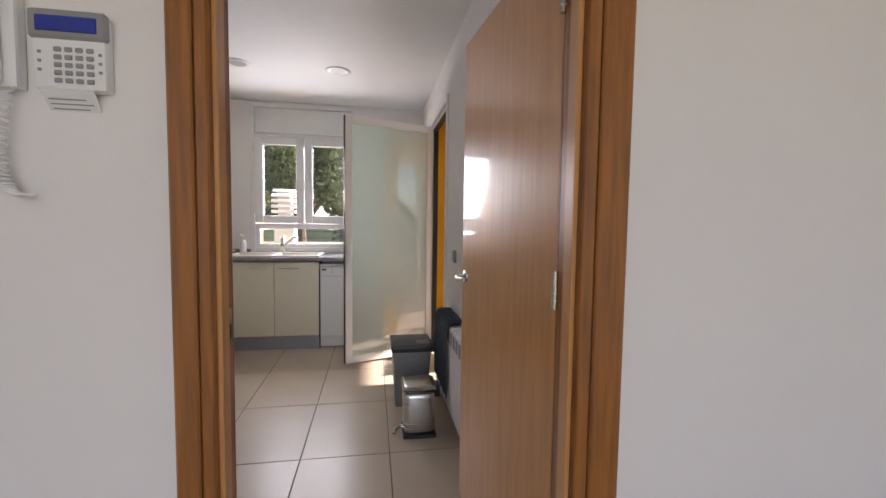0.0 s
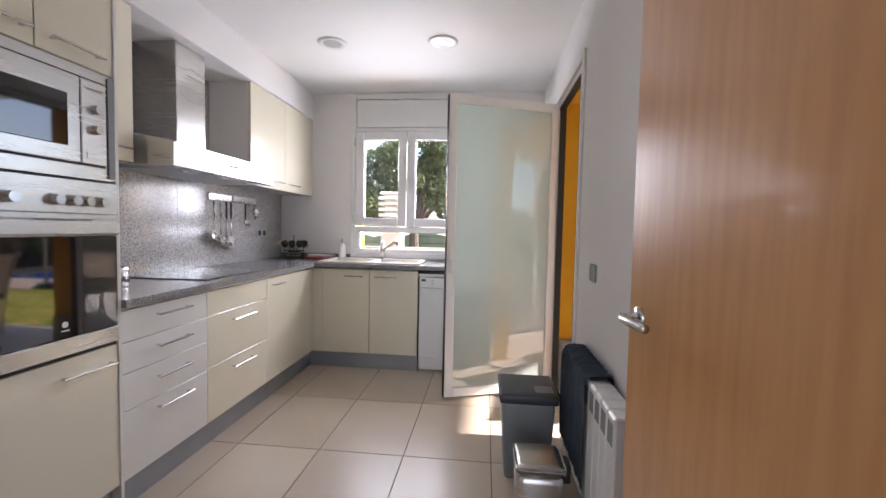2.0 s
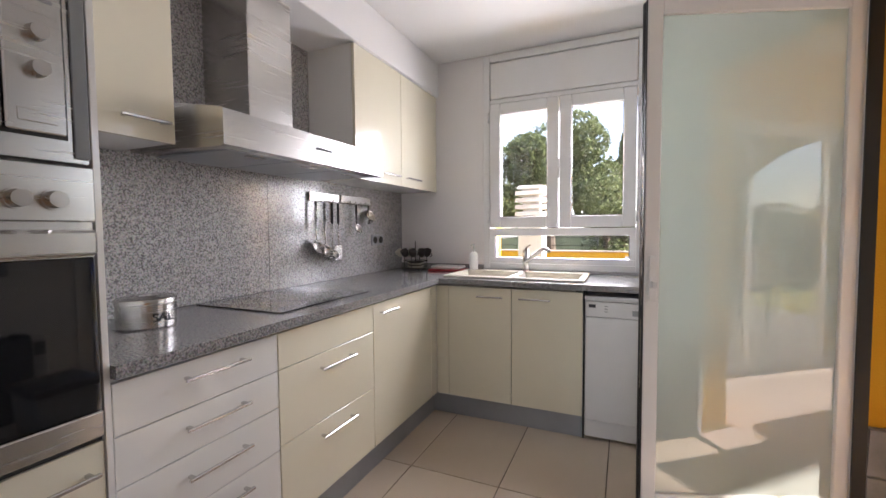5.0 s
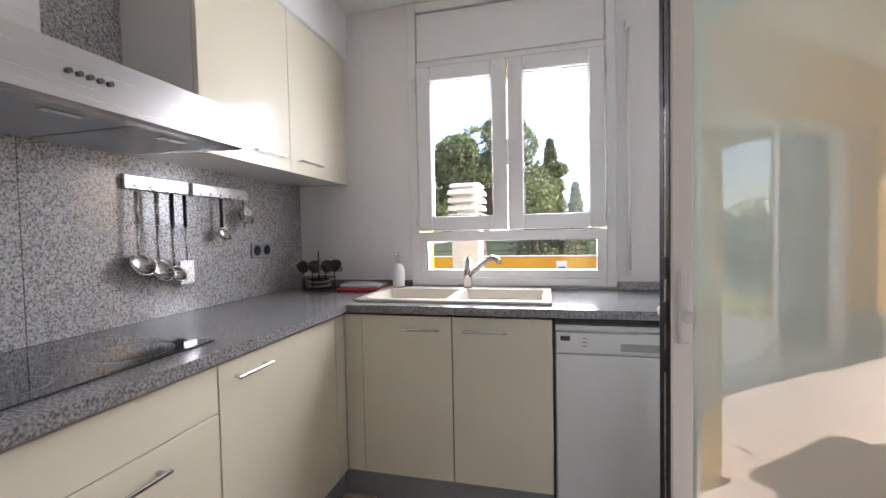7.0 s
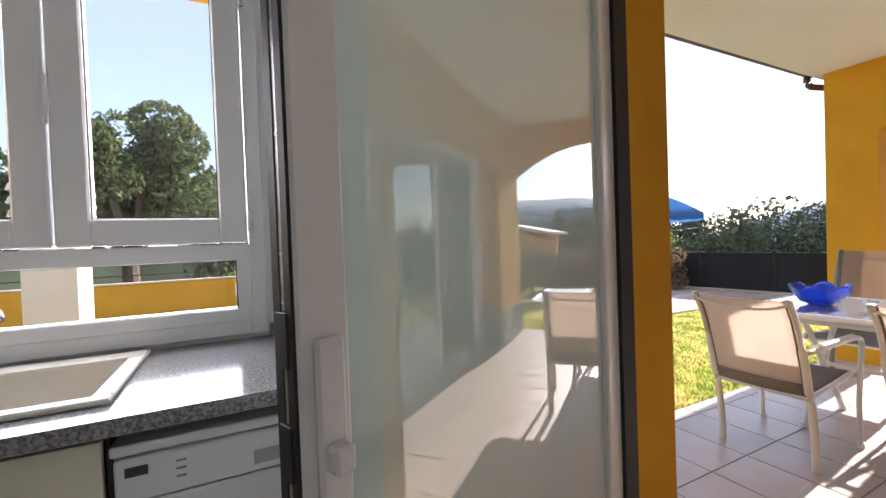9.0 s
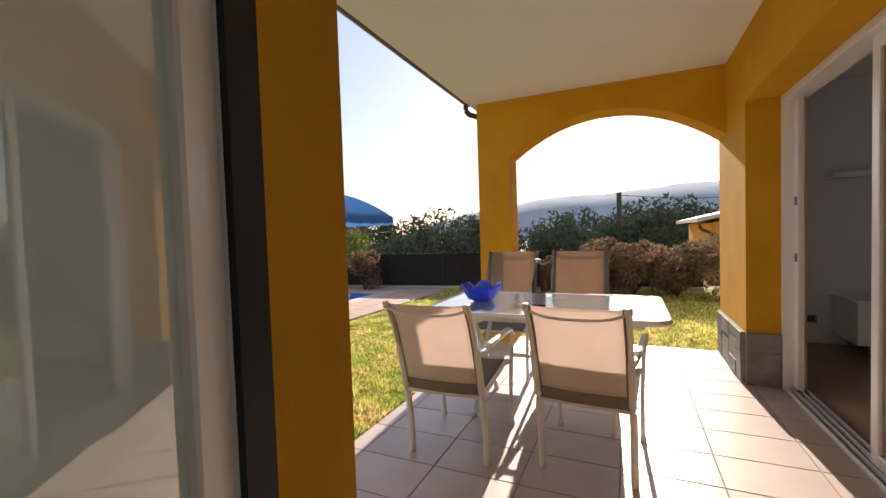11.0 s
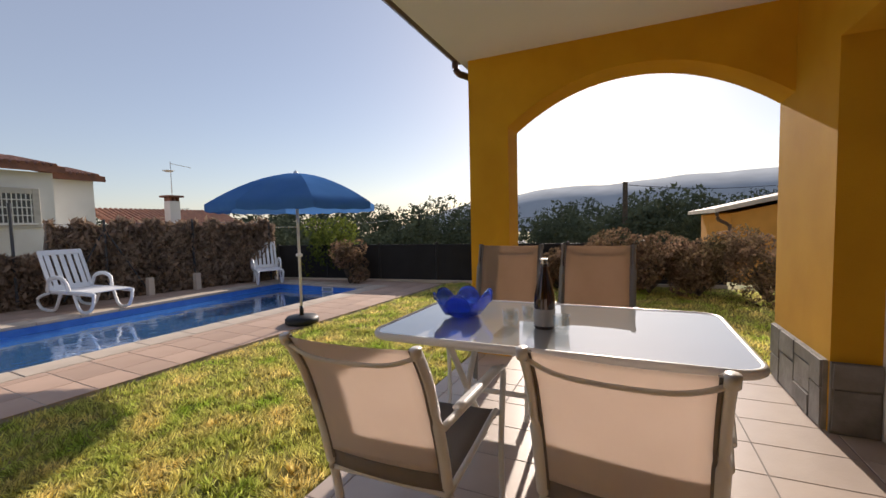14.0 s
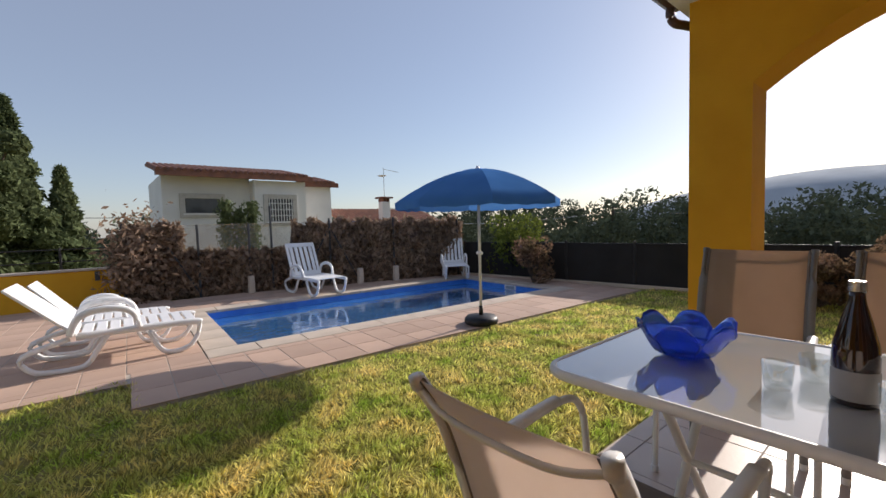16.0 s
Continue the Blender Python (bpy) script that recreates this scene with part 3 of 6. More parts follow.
part("architrave", box(0.545, DY1, 0, 0.56, DY1 + 0.045, DZ + 0.05, bev=0.003), ALU_WHITE, fr)
part("architrave", box(0.545, DY0, DZ, 0.56, DY1, DZ + 0.05, bev=0.003), ALU_WHITE, fr)
part("seal", box(0.556, DY0 + 0.049, 0, 0.566, DY0 + 0.058, DZ - 0.05), BLACK, fr)
part("seal", box(0.565, DY1 - 0.062, 0, 0.61, DY1 - 0.0495, DZ - 0.05), BLACK, fr, "black rubber seal")
part("seal", box(0.556, DY0 + 0.058, DZ - 0.062, 0.60, DY1 - 0.064, DZ - 0.0495), BLACK, fr)
part("threshold", box(0.56, DY0 + 0.05, 0.0, 0.86, DY1 - 0.05, 0.012, bev=0.004), T_TILE, fr, "tiled threshold")

# ---- base cabinets along the long wall ----
CF = -1.46


def bar_handle_y(parent, y0, y1, z, x=CF):
    h = bmesh.new()
    bx(h, x + 0.022, y0, z - 0.005, x + 0.032, y1, z + 0.005, 0.002)
    bx(h, x, y0 + 0.012, z - 0.004, x + 0.024, y0 + 0.022, z + 0.004)
    bx(h, x, y1 - 0.022, z - 0.004, x + 0.024, y1 - 0.012, z + 0.004)
    return part("handle", h, CHROME, parent, "slim chrome bar handle")


def bar_handle_x(parent, x0, x1, z, y):
    h = bmesh.new()
    bx(h, x0, y - 0.032, z - 0.005, x1, y - 0.022, z + 0.005, 0.002)
    bx(h, x0 + 0.012, y - 0.024, z - 0.004, x0 + 0.022, y, z + 0.004)
    bx(h, x1 - 0.022, y - 0.024, z - 0.004, x1 - 0.012, y, z + 0.004)
    return part("handle", h, CHROME, parent, "slim chrome bar handle")


def unit_y(name, y0, y1, fronts, label, material=CREAM):
    """A base unit facing +x: a body and its fronts (z0, z1, name, handle)."""
    u = thing(name, (CF - 0.3, (y0 + y1) / 2, 0), label, "cabinet", "base cabinets")
    part("body", box(XL, y0 + 0.001, 0.14, CF - 0.021, y1 - 0.001, 0.884), WHITE_LAQ, u)
    for z0, z1, n, hy in fronts:
        fpart = part(n, box(CF - 0.019, y0 + 0.002, z0 + 0.0015, CF, y1 - 0.002, z1 - 0.0015, bev=0.0015), material, u)
        if hy:
            bar_handle_y(fpart, hy[0], hy[1], hy[2])
    return u


unit_y("drawer_unit", 2.30, 2.83, [(0.735, 0.872, "drawer", (2.47, 2.69, 0.825)), (0.60, 0.735, "drawer", (2.47, 2.69, 0.68)), (0.44, 0.60, "drawer", (2.47, 2.69, 0.535)), (0.14, 0.44, "drawer", (2.47, 2.69, 0.39))], "white gloss base unit with four drawers", WHITE_LAQ)
unit_y("pan_drawer_unit", 2.83, 3.45, [(0.735, 0.872, "panel", None), (0.45, 0.735, "drawer", (3.04, 3.27, 0.675)), (0.14, 0.45, "drawer", (3.04, 3.27, 0.39))], "cream gloss base unit with two pan drawers", CREAM)
unit_y("base_cabinet", 3.45, 4.12, [(0.14, 0.872, "door", (3.50, 3.66, 0.82))], "cream gloss base cabinet with one door")
c = thing("corner_post", (CF, 4.17, 0.14), "cream gloss corner filler between the cabinet runs", "filler panel")
part("filler", box(CF - 0.019, 4.123, 0.142, CF - 0.001, 4.209, 0.872, bev=0.0015), CREAM, c)
part("filler", box(CF - 0.001, 4.211, 0.142, -1.375, 4.229, 0.872, bev=0.0015), CREAM, c)
CB = 4.21


def unit_x(name, x0, x1, label):
    u = thing(name, ((x0 + x1) / 2, CB + 0.3, 0), label, "cabinet", "base cabinets")
    part("body", box(x0 + 0.001, CB + 0.021, 0.14, x1 - 0.001, YB, 0.74), WHITE_LAQ, u)
    n = 2
    for i in range(n):
        a, e2 = x0 + i * (x1 - x0) / n, x0 + (i + 1) * (x1 - x0) / n
        dd = part("door", box(a + 0.002, CB, 0.142, e2 - 0.002, CB + 0.019, 0.872, bev=0.0015), CREAM, u)
        hx = (e2 - 0.22, e2 - 0.05) if i == 0 else (a + 0.05, a + 0.24)
        bar_handle_x(dd, hx[0], hx[1], 0.815, CB)
    return u


unit_x("sink_cabinet", -1.375, -0.53, "cream gloss sink cabinet with two doors")
pl = thing("plinth", (-1.4, 4.2, 0), "grey aluminium plinth under the base cabinets", "plinth", kind="structure")
part("plinth_board", box(CF - 0.055, 1.66, 0, CF - 0.040, 4.265, 0.138), ALU_GREY, pl)
part("plinth_board", box(CF - 0.040, 4.25, 0, -0.535, 4.265, 0.138), ALU_GREY, pl)

# worktop, upstand and splashback
wt = thing("worktop", (-1.5, 4.2, 0.885), "polished grey granite worktop turning the corner", "worktop")
for x0, y0, x1, y1 in ((XL, 2.30, -1.435, YB), (-1.435, 4.185, 0.10, 4.313), (-1.435, 4.657, 0.10, YB), (-1.435, 4.313, -1.402, 4.657), (-1.003, 4.313, -0.967, 4.657), (-0.568, 4.313, 0.10, 4.657)):
    part("slab", box(x0, y0, 0.886, x1, y1, 0.92), GRANITE_TOP, wt)
part("upstand", box(XL + 0.02, YB - 0.018, 0.921, -1.32, YB, 0.965, bev=0.002), GRANITE_TOP, wt)
part("upstand", box(-0.19, YB - 0.018, 0.921, 0.10, YB, 0.965, bev=0.002), GRANITE_TOP, wt)
sp = thing("splashback", (XL, 3.5, 0.92), "grey speckled granite splashback", "splashback", kind="structure")
part("slab", box(XL, 2.30, 0.921, XL + 0.02, 3.36, 2.30, bev=0.001), GRANITE_WALL, sp)
part("slab", box(XL, 3.362, 0.921, XL + 0.0195, 4.799, 2.30, bev=0.001), GRANITE_WALL, sp)

# hob
hb = thing("hob", (-1.78, 3.2, 0.92), "black glass induction hob set in the worktop", "hob")
part("glass", box(-2.02, 2.92, 0.9205, -1.53, 3.52, 0.926, bev=0.002), DARK_GLASS, hb)
for x, y, r in ((-1.66, 3.08, 0.08), (-1.66, 3.36, 0.10), (-1.90, 3.08, 0.10), (-1.90, 3.36, 0.08)):
    rb = bmesh.new()
    lathe(rb, [(r, 0.9263), (r + 0.002, 0.9265), (r + 0.004, 0.9263)], (x, y, 0), 32)
    part("zone_ring", rb, ALU_GREY, hb)

# sink and tap
SINK = M("ivory_composite", (0.72, 0.67, 0.58), 0.4, var=0.02, bump=0.02)
sk = thing("sink", (-1.0, 4.5, 0.92), "ivory double-bowl composite sink", "sink")
sb = bmesh.new()


def bowl(bm, x0, y0, x1, y1, depth):
    a = [bm.verts.new((x, y, 0.934)) for x, y in ((x0, y0), (x1, y0), (x1, y1), (x0, y1))]
    i = 0.035
    c2 = [bm.verts.new((x, y, 0.934 - depth)) for x, y in ((x0 + i, y0 + i), (x1 - i, y0 + i), (x1 - i, y1 - i), (x0 + i, y1 - i))]
    for k2 in range(4):
        bm.faces.new((a[k2], a[(k2 + 1) % 4], c2[(k2 + 1) % 4], c2[k2]))
    bm.faces.new(c2)


for x0, y0, x1, y1 in ((-1.44, 4.275, -0.53, 4.315), (-1.44, 4.655, -0.53, 4.745), (-1.44, 4.315, -1.40, 4.655), (-0.57, 4.315, -0.53, 4.655), (-1.005, 4.315, -0.965, 4.655)):
    bx(sb, x0, y0, 0.9205, x1, y1, 0.934, 0.004)
part("rim", sb, SINK, sk)
for x0, x1 in ((-1.402, -1.003), (-0.967, -0.568)):
    sb = bmesh.new()
    bowl(sb, x0, 4.313, x1, 4.657, 0.16)
    part("basin", sb, SINK, sk)
for x in (-1.12, -0.77):
    part("drain", rod((x, 4.52, 0.7742), (x, 4.52, 0.778), 0.035, seg=20), CHROME, sk, "chrome drain with dark slots")
tp = thing("tap", (-0.93, 4.70, 0.934), "chrome mixer tap behind the sink", "tap")
tb = bmesh.new()
cyl(tb, (-0.97, 4.70, 0.934), (-0.97, 4.70, 1.09), 0.023, 0.021, 20)
part("body", tb, CHROME, tp, smooth=True)
part("spout", tube(bmesh.new(), smooth_path([(-0.97, 4.70, 1.0), (-0.93, 4.66, 1.03), (-0.83, 4.56, 1.10), (-0.79, 4.52, 1.105), (-0.775, 4.505, 1.085)], 4), 0.014, 12), CHROME, tp, smooth=True)
part("lever", tube(bmesh.new(), [(-0.97, 4.70, 1.09), (-0.965, 4.695, 1.105), (-0.93, 4.64, 1.125)], 0.009, 10, 0.6), CHROME, tp, smooth=True)

# dishwasher
dw = thing("dishwasher", (-0.22, 4.5, 0), "white freestanding dishwasher under the worktop", "dishwasher")
part("casing", box(-0.522, 4.245, 0.02, 0.078, 4.79, 0.852, bev=0.004), PVC, dw)
part("control_panel", box(-0.518, 4.222, 0.735, 0.074, 4.244, 0.822, bev=0.004), PVC, dw)
part("door", box(-0.518, 4.222, 0.125, 0.074, 4.244, 0.731, bev=0.004), PVC, dw)
part("kick_plate", box(-0.515, 4.24, 0.02, 0.071, 4.2445, 0.118, bev=0.002), PVC, dw)
part("handle_recess", box(-0.27, 4.2195, 0.752, -0.06, 4.2225, 0.782, bev=0.001), M("recess_grey", (0.4, 0.4, 0.41), 0.5), dw)
part("badge", box(-0.500, 4.2200, 0.787, -0.462, 4.2225, 0.806), PLASTIC_DARK, dw)
part("worktop_rail", box(-0.522, 4.215, 0.832, 0.078, 4.2445, 0.853, bev=0.003), PVC, dw)
for j in range(3):
    part("symbol", box(-0.415, 4.2205, 0.765 + j * 0.016, -0.397, 4.2225, 0.769 + j * 0.016), KEYGREY, dw)
part("side_strip", box(-0.531, 4.24, 0.0, -0.5235, 4.79, 0.885), BLACK, dw)

# ---- tall oven housing ----
ov = thing("oven_tower", (-1.75, 1.97, 0), "tall cream housing with built-in microwave and oven", "tall cabinet")
TY0, TY1 = 1.69, 2.283
part("side_panel", box(XL, TY1, 0.0, CF + 0.004, 2.298, 2.30, bev=0.001), WHITE_LAQ, ov)
part("side_panel", box(XL, TY0 - 0.018, 0.0, CF + 0.004, TY0, 2.30, bev=0.001), WHITE_LAQ, ov)
part("carcass", box(XL, TY0, 0.14, CF - 0.03, TY1, 2.30), WHITE_LAQ, ov)
lower = part("lower_door", box(CF - 0.02, TY0 + 0.002, 0.142, CF, TY1 - 0.002, 0.742, bev=0.002), CREAM, ov)
bar_handle_y(lower, 2.04, 2.26, 0.675)
for a, e2, hy in ((TY0 + 0.002, 1.993, (1.78, 1.97)), (1.997, TY1 - 0.002, (2.03, 2.23))):
    upd = part("upper_door", box(CF - 0.02, a, 1.815, CF, e2, 2.298, bev=0.002), CREAM, ov)
    bar_handle_y(upd, hy[0], hy[1], 1.865)
oven = part("oven_front", box(CF - 0.02, TY0 + 0.004, 0.757, CF + 0.004, TY1 - 0.004, 1.36, bev=0.003), STEEL, ov, "brushed steel oven front")
part("oven_glass", box(CF + 0.0045, TY0 + 0.006, 0.822, CF + 0.012, TY1 - 0.008, 1.187, bev=0.003), DARK_GLASS, oven, "black mirror-like oven glass")
part("control_panel", box(CF + 0.0042, TY0 + 0.004, 1.268, CF + 0.016, TY1 - 0.004, 1.392, bev=0.003), STEEL, oven)
part("door_bar", box(CF + 0.0042, TY0 + 0.004, 1.19, CF + 0.028, TY1 - 0.006, 1.25, bev=0.008), STEEL, oven)
part("lower_bar", box(CF + 0.0042, TY0 + 0.004, 0.759, CF + 0.014, TY1 - 0.006, 0.820, bev=0.003), STEEL, oven)
# black strip that draws the shade between oven and lower door
part("shadow_gap", box(CF - 0.018, TY0 + 0.004, 0.744, CF - 0.004, TY1 - 0.004, 0.756), BLACK, oven)
part("emblem", rod((CF + 0.012, 2.06, 0.872), (CF + 0.0135, 2.06, 0.872), 0.011, seg=18), PVC, oven, "small round pale emblem")
part("emblem_bar", box(CF + 0.012, 2.045, 0.848, CF + 0.0132, 2.075, 0.852), PVC, oven)
for y in (1.77, 1.83, 1.89, 2.03, 2.09, 2.14, 2.20):
    kb = bmesh.new()
    cyl(kb, (CF + 0.016, y, 1.315), (CF + 0.022, y, 1.315), 0.022, seg=24)
    cyl(kb, (CF + 0.022, y, 1.315), (CF + 0.044, y, 1.315), 0.019, 0.017, 24)
    part("knob", kb, CHROME, oven, "turned steel knob", smooth=False)
mw = part("microwave_frame", box(CF - 0.02, TY0 + 0.004, 1.398, CF + 0.004, TY1 - 0.004, 1.81, bev=0.003), STEEL, ov, "brushed steel microwave surround")
part("microwave_door", box(CF + 0.0045, 1.735, 1.455, CF + 0.018, 2.128, 1.765, bev=0.003), STEEL, mw)
part("microwave_panel", box(CF + 0.0045, 2.132, 1.455, CF + 0.018, 2.232, 1.765, bev=0.003), STEEL, mw)
part("microwave_window", box(CF + 0.0182, 1.80, 1.508, CF + 0.022, 2.08, 1.692, bev=0.002), DARK_GLASS, mw, "dark microwave window")
for z in (1.585, 1.66):
    kb = bmesh.new()
    cyl(kb, (CF + 0.018, 2.185, z), (CF + 0.040, 2.185, z), 0.018, 0.016, 24)
    part("knob", kb, CHROME, mw, "turned steel knob")
part("door_button", box(CF + 0.018, 2.15, 1.475, CF + 0.0205, 2.215, 1.50, bev=0.001), STEEL, mw)
part("badge", box(CF + 0.018, 2.15, 1.728, CF + 0.0192, 2.215, 1.736), KEYGREY, mw)
part("vent_side", box(CF + 0.0045, 2.248, 1.41, CF + 0.010, TY1 - 0.006, 1.80, bev=0.002), PLASTIC_GREY, mw)
part("dark_joint", box(CF + 0.0042, 1.728, 1.448, CF + 0.0056, 2.238, 1.772), BLACK, mw)

# ---- wall cabinets and hood ----
UF = -1.72


def wall_cabinet(y0, y1, label, hy):
    u = thing("wall_cabinet", (XL + 0.18, (y0 + y1) / 2, 1.55), label, "cabinet", "wall cabinets")
    part("body", box(XL + 0.021, y0 + 0.001, 1.545, UF - 0.021, y1 - 0.001, 2.298), WHITE_LAQ, u)
    dd = part("door", box(UF - 0.019, y0 + 0.002, 1.54, UF, y1 - 0.002, 2.297, bev=0.0015), CREAM, u)
    bar_handle_y(dd, hy[0], hy[1], 1.60, UF)


wall_cabinet(2.30, 2.66, "narrow cream gloss wall cabinet beside the oven tower", (2.48, 2.63))
wall_cabinet(3.69, 4.22, "cream gloss wall cabinet beside the hood", (3.96, 4.17))
wall_cabinet(4.22, 4.795, "cream gloss wall cabinet in the corner", (4.27, 4.47))
hd = thing("cooker_hood", (-1.8, 3.2, 1.53), "brushed steel chimney cooker hood", "cooker hood")
hbm = bmesh.new()
prism(hbm, [(XL + 0.021, 1.60), (XL + 0.021, 1.545), (-1.56, 1.53), (-1.54, 1.535), (-1.54, 1.655), (-1.555, 1.66), (-1.78, 1.70), (XL + 0.021, 1.70)], "y", 2.70, 3.685)
part("canopy", hbm, STEEL, hd)
part("chimney", box(XL + 0.021, 3.015, 1.70, -1.773, 3.265, 2.298, bev=0.003), STEEL, hd, "tall steel chimney")
for y0, y1 in ((2.76, 3.05), (3.06, 3.34), (3.35, 3.63)):
    part("filter", box(-1.98, y0, 1.529, -1.60, y1, 1.537, bev=0.002), ALU_GREY, hd, "grey mesh grease filter")
    part("filter_latch", box(-1.64, (y0 + y1) / 2 - 0.04, 1.5245, -1.615, (y0 + y1) / 2 + 0.04, 1.5295), CHROME, hd)
for j in range(5):
    part("button", rod((-1.541, 3.16 + j * 0.022, 1.598), (-1.534, 3.16 + j * 0.022, 1.598), 0.006, seg=12), PLASTIC_DARK, hd)

# ---- spots ----
for x, y in ((-1.10, 3.70), (-0.30, 3.72)):
    s = thing("ceiling_spot", (x, y, CEIL), "round recessed ceiling spot, unlit", "ceiling light", "ceiling spots")
    rb = bmesh.new()
    lathe(rb, [(0.065, -0.004), (0.075, -0.008), (0.10, -0.008), (0.106, -0.001)], (x, y, CEIL), 36)
    part("ring", rb, PVC, s, smooth=True)
    part("diffuser", rod((x, y, CEIL - 0.0045), (x, y, CEIL - 0.002), 0.066, seg=32), M("grey_lens", (0.45, 0.45, 0.43), 0.4), s, "grey glass lens")

# ---- structure: terrace ----
b = bmesh.new()
bx(b, 4.68, 4.70, -0.2, 5.0, 5.06, 2.05)
arch = [(2.49, 2.66), (2.49, 2.04)]
n = 22
for i in range(n + 1):
    u = i / n
    arch.append((2.715 + 1.985 * u, 2.04 + 0.365 * (1 - abs(2 * u - 1) ** 2.1)))
arch += [(5.06, 2.04), (5.06, 2.66)]
prism(b, arch, "x", 4.681, 4.999)
solid("wall_arch", b, YELLOW, "ochre rendered wall with a flat arch and pillar", "wall")
b = bmesh.new()
bx(b, 4.03, 2.49, -0.2, 4.999, 2.715, 2.66)
bx(b, 0.851, 2.49, 2.15, 4.03, 2.715, 2.66)
solid("wall_living", b, YELLOW, "ochre rendered wall above the sliding door", "wall")
solid("ceiling_terrace", box(0.70, 2.40, 2.66, 5.03, 5.14, 2.78), CEILING, "cream painted porch ceiling", "ceiling")
solid("roof_house", box(-2.5, -3.0, 2.92, 6.6, 5.20, 3.05), ROOF_TILE, "flat roof slab over house and porch", "roof")
solid("wall_roof_band", box(-2.35, 2.45, 2.781, 5.03, 5.12, 2.918), YELLOW, "ochre band under the roof edge", "wall")
gt = thing("gutter", (3.0, 5.2, 2.72), "brown metal gutter along the porch edge", "gutter")
gb = bmesh.new()
prism(gb, [(5.145, 2.80), (5.145, 2.70), (5.16, 2.685), (5.20, 2.68), (5.235, 2.70), (5.245, 2.80), (5.235, 2.80), (5.225, 2.71), (5.20, 2.692), (5.165, 2.70), (5.155, 2.80)], "x", 0.8, 4.78)
part("trough", gb, BROWN_METAL, gt)
part("end_cap", box(4.775, 5.146, 2.685, 4.785, 5.243, 2.80), BROWN_METAL, gt)
part("elbow", tube(bmesh.new(), smooth_path([(4.70, 5.19, 2.69), (4.70, 5.19, 2.63), (4.73, 5.17, 2.585), (4.80, 5.12, 2.57), (4.86, 5.085, 2.55), (4.88, 5.085, 2.48), (4.88, 5.085, 0.0)], 5), 0.03, 12), BROWN_METAL, gt, smooth=True)

# sliding door of the living room
sd = thing("door_3", (2.9, 2.45, 0), "white aluminium sliding patio door, half open", "door", kind="structure")
part("outer_frame", box(3.985, 2.36, 0, 4.029, 2.50, 2.15, bev=0.004), ALU_WHITE, sd)
part("outer_frame", box(0.852, 2.36, 0, 0.90, 2.489, 2.15, bev=0.004), ALU_WHITE, sd)
part("outer_frame", box(0.90, 2.36, 2.10, 3.985, 2.50, 2.149, bev=0.004), ALU_WHITE, sd)
for y in (2.37, 2.41, 2.45, 2.49):
    part("track_rail", box(0.90, y - 0.006, 0.001, 3.985, y + 0.006, 0.028, bev=0.002), ALU_WHITE, sd)


def slide_leaf(x0, x1, y):
    l = part("sliding_leaf", ring(bmesh.new(), x0, 0.03, x1, 2.10, 0.065, y - 0.018, y + 0.018), ALU_WHITE, sd)
    g = part("pane", box(x0 + 0.06, y - 0.003, 0.09, x1 - 0.06, y + 0.003, 2.04), PATIO_GLASS, l)
    g.visible_shadow = False
    return l


slide_leaf(0.95, 1.95, 2.47)
slide_leaf(1.90, 2.92, 2.43)
st = part("fixed_stile", box(3.90, 2.40, 0.03, 3.984, 2.44, 2.10, bev=0.004), ALU_WHITE, sd)
for z in (0.95, 1.35):
    part("latch", box(3.91, 2.441, z, 3.93, 2.452, z + 0.06, bev=0.003), PLASTIC_GREY, sd)

# living room
b = bmesh.new()
bx(b, 5.55, -2.6, 0, 5.7, 2.49, 2.6)
bx(b, 2.2, -2.75, 0, 5.7, -2.6, 2.6)
bx(b, 0.66, 1.0, 0, 0.85, 2.36, 2.6)
bx(b, 2.2, -2.6, 0, 2.35, 1.0, 2.6)
bx(b, 4.03, 2.36, 0, 5.55, 2.489, 2.6)
bx(b, 0.85, 2.36, 2.15, 4.03, 2.489, 2.6)
solid("wall_room", b, ROOM_WALL, "plain pale living room walls", "wall")
solid("ceiling_room", box(0.70, 1.06, 2.601, 5.7, 2.489, 2.659), CEILING, "plain living room ceiling", "ceiling")
solid("ceiling_room_back", box(2.2, -2.75, 2.601, 5.7, 1.06, 2.659), CEILING, "plain living room ceiling", "ceiling")
solid("floor_room", bx(box(2.35, -2.6, -0.1, 5.55, 1.06, 0.004), 0.85, 1.06, -0.1, 5.55, 2.36, 0.004), DARK_WOOD_FLOOR, "brown tiled living room floor", "floor")
tv = thing("tv_console", (5.3, 0.9, 0), "white lacquer television console on short legs", "console")
part("body", box(5.02, 0.3, 0.12, 5.53, 1.69, 0.50, bev=0.006), WHITE_LAQ, tv)
part("top", box(5.0, 0.28, 0.50, 5.54, 1.71, 0.52, bev=0.003), WHITE_LAQ, tv)
for y in (0.4, 1.58):
    for x in (5.08, 5.47):
        part("leg", rod((x, y, 0), (x, y, 0.12), 0.018, seg=12), STEEL, tv)
tl = thing("television", (5.35, 0.85, 0.52), "black flat television on the console", "television")
part("screen", box(5.36, 0.49, 0.54, 5.39, 1.36, 1.02, bev=0.005), SCREEN_BLACK, tl)
part("stand", box(5.28, 0.77, 0.521, 5.48, 1.07, 0.535, bev=0.004), SCREEN_BLACK, tl)
part("neck", box(5.37, 0.88, 0.535, 5.40, 0.96, 0.58), SCREEN_BLACK, tl)
sh = thing("wall_shelf", (5.45, 1.2, 1.62), "white floating wall shelf", "shelf")
part("board", box(5.33, 0.3, 1.64, 5.55, 1.75, 1.69, bev=0.003), WHITE_LAQ, sh)
so = thing("wall_socket", (5.54, 1.72, 0.4), "brown wall socket beside the console", "socket")
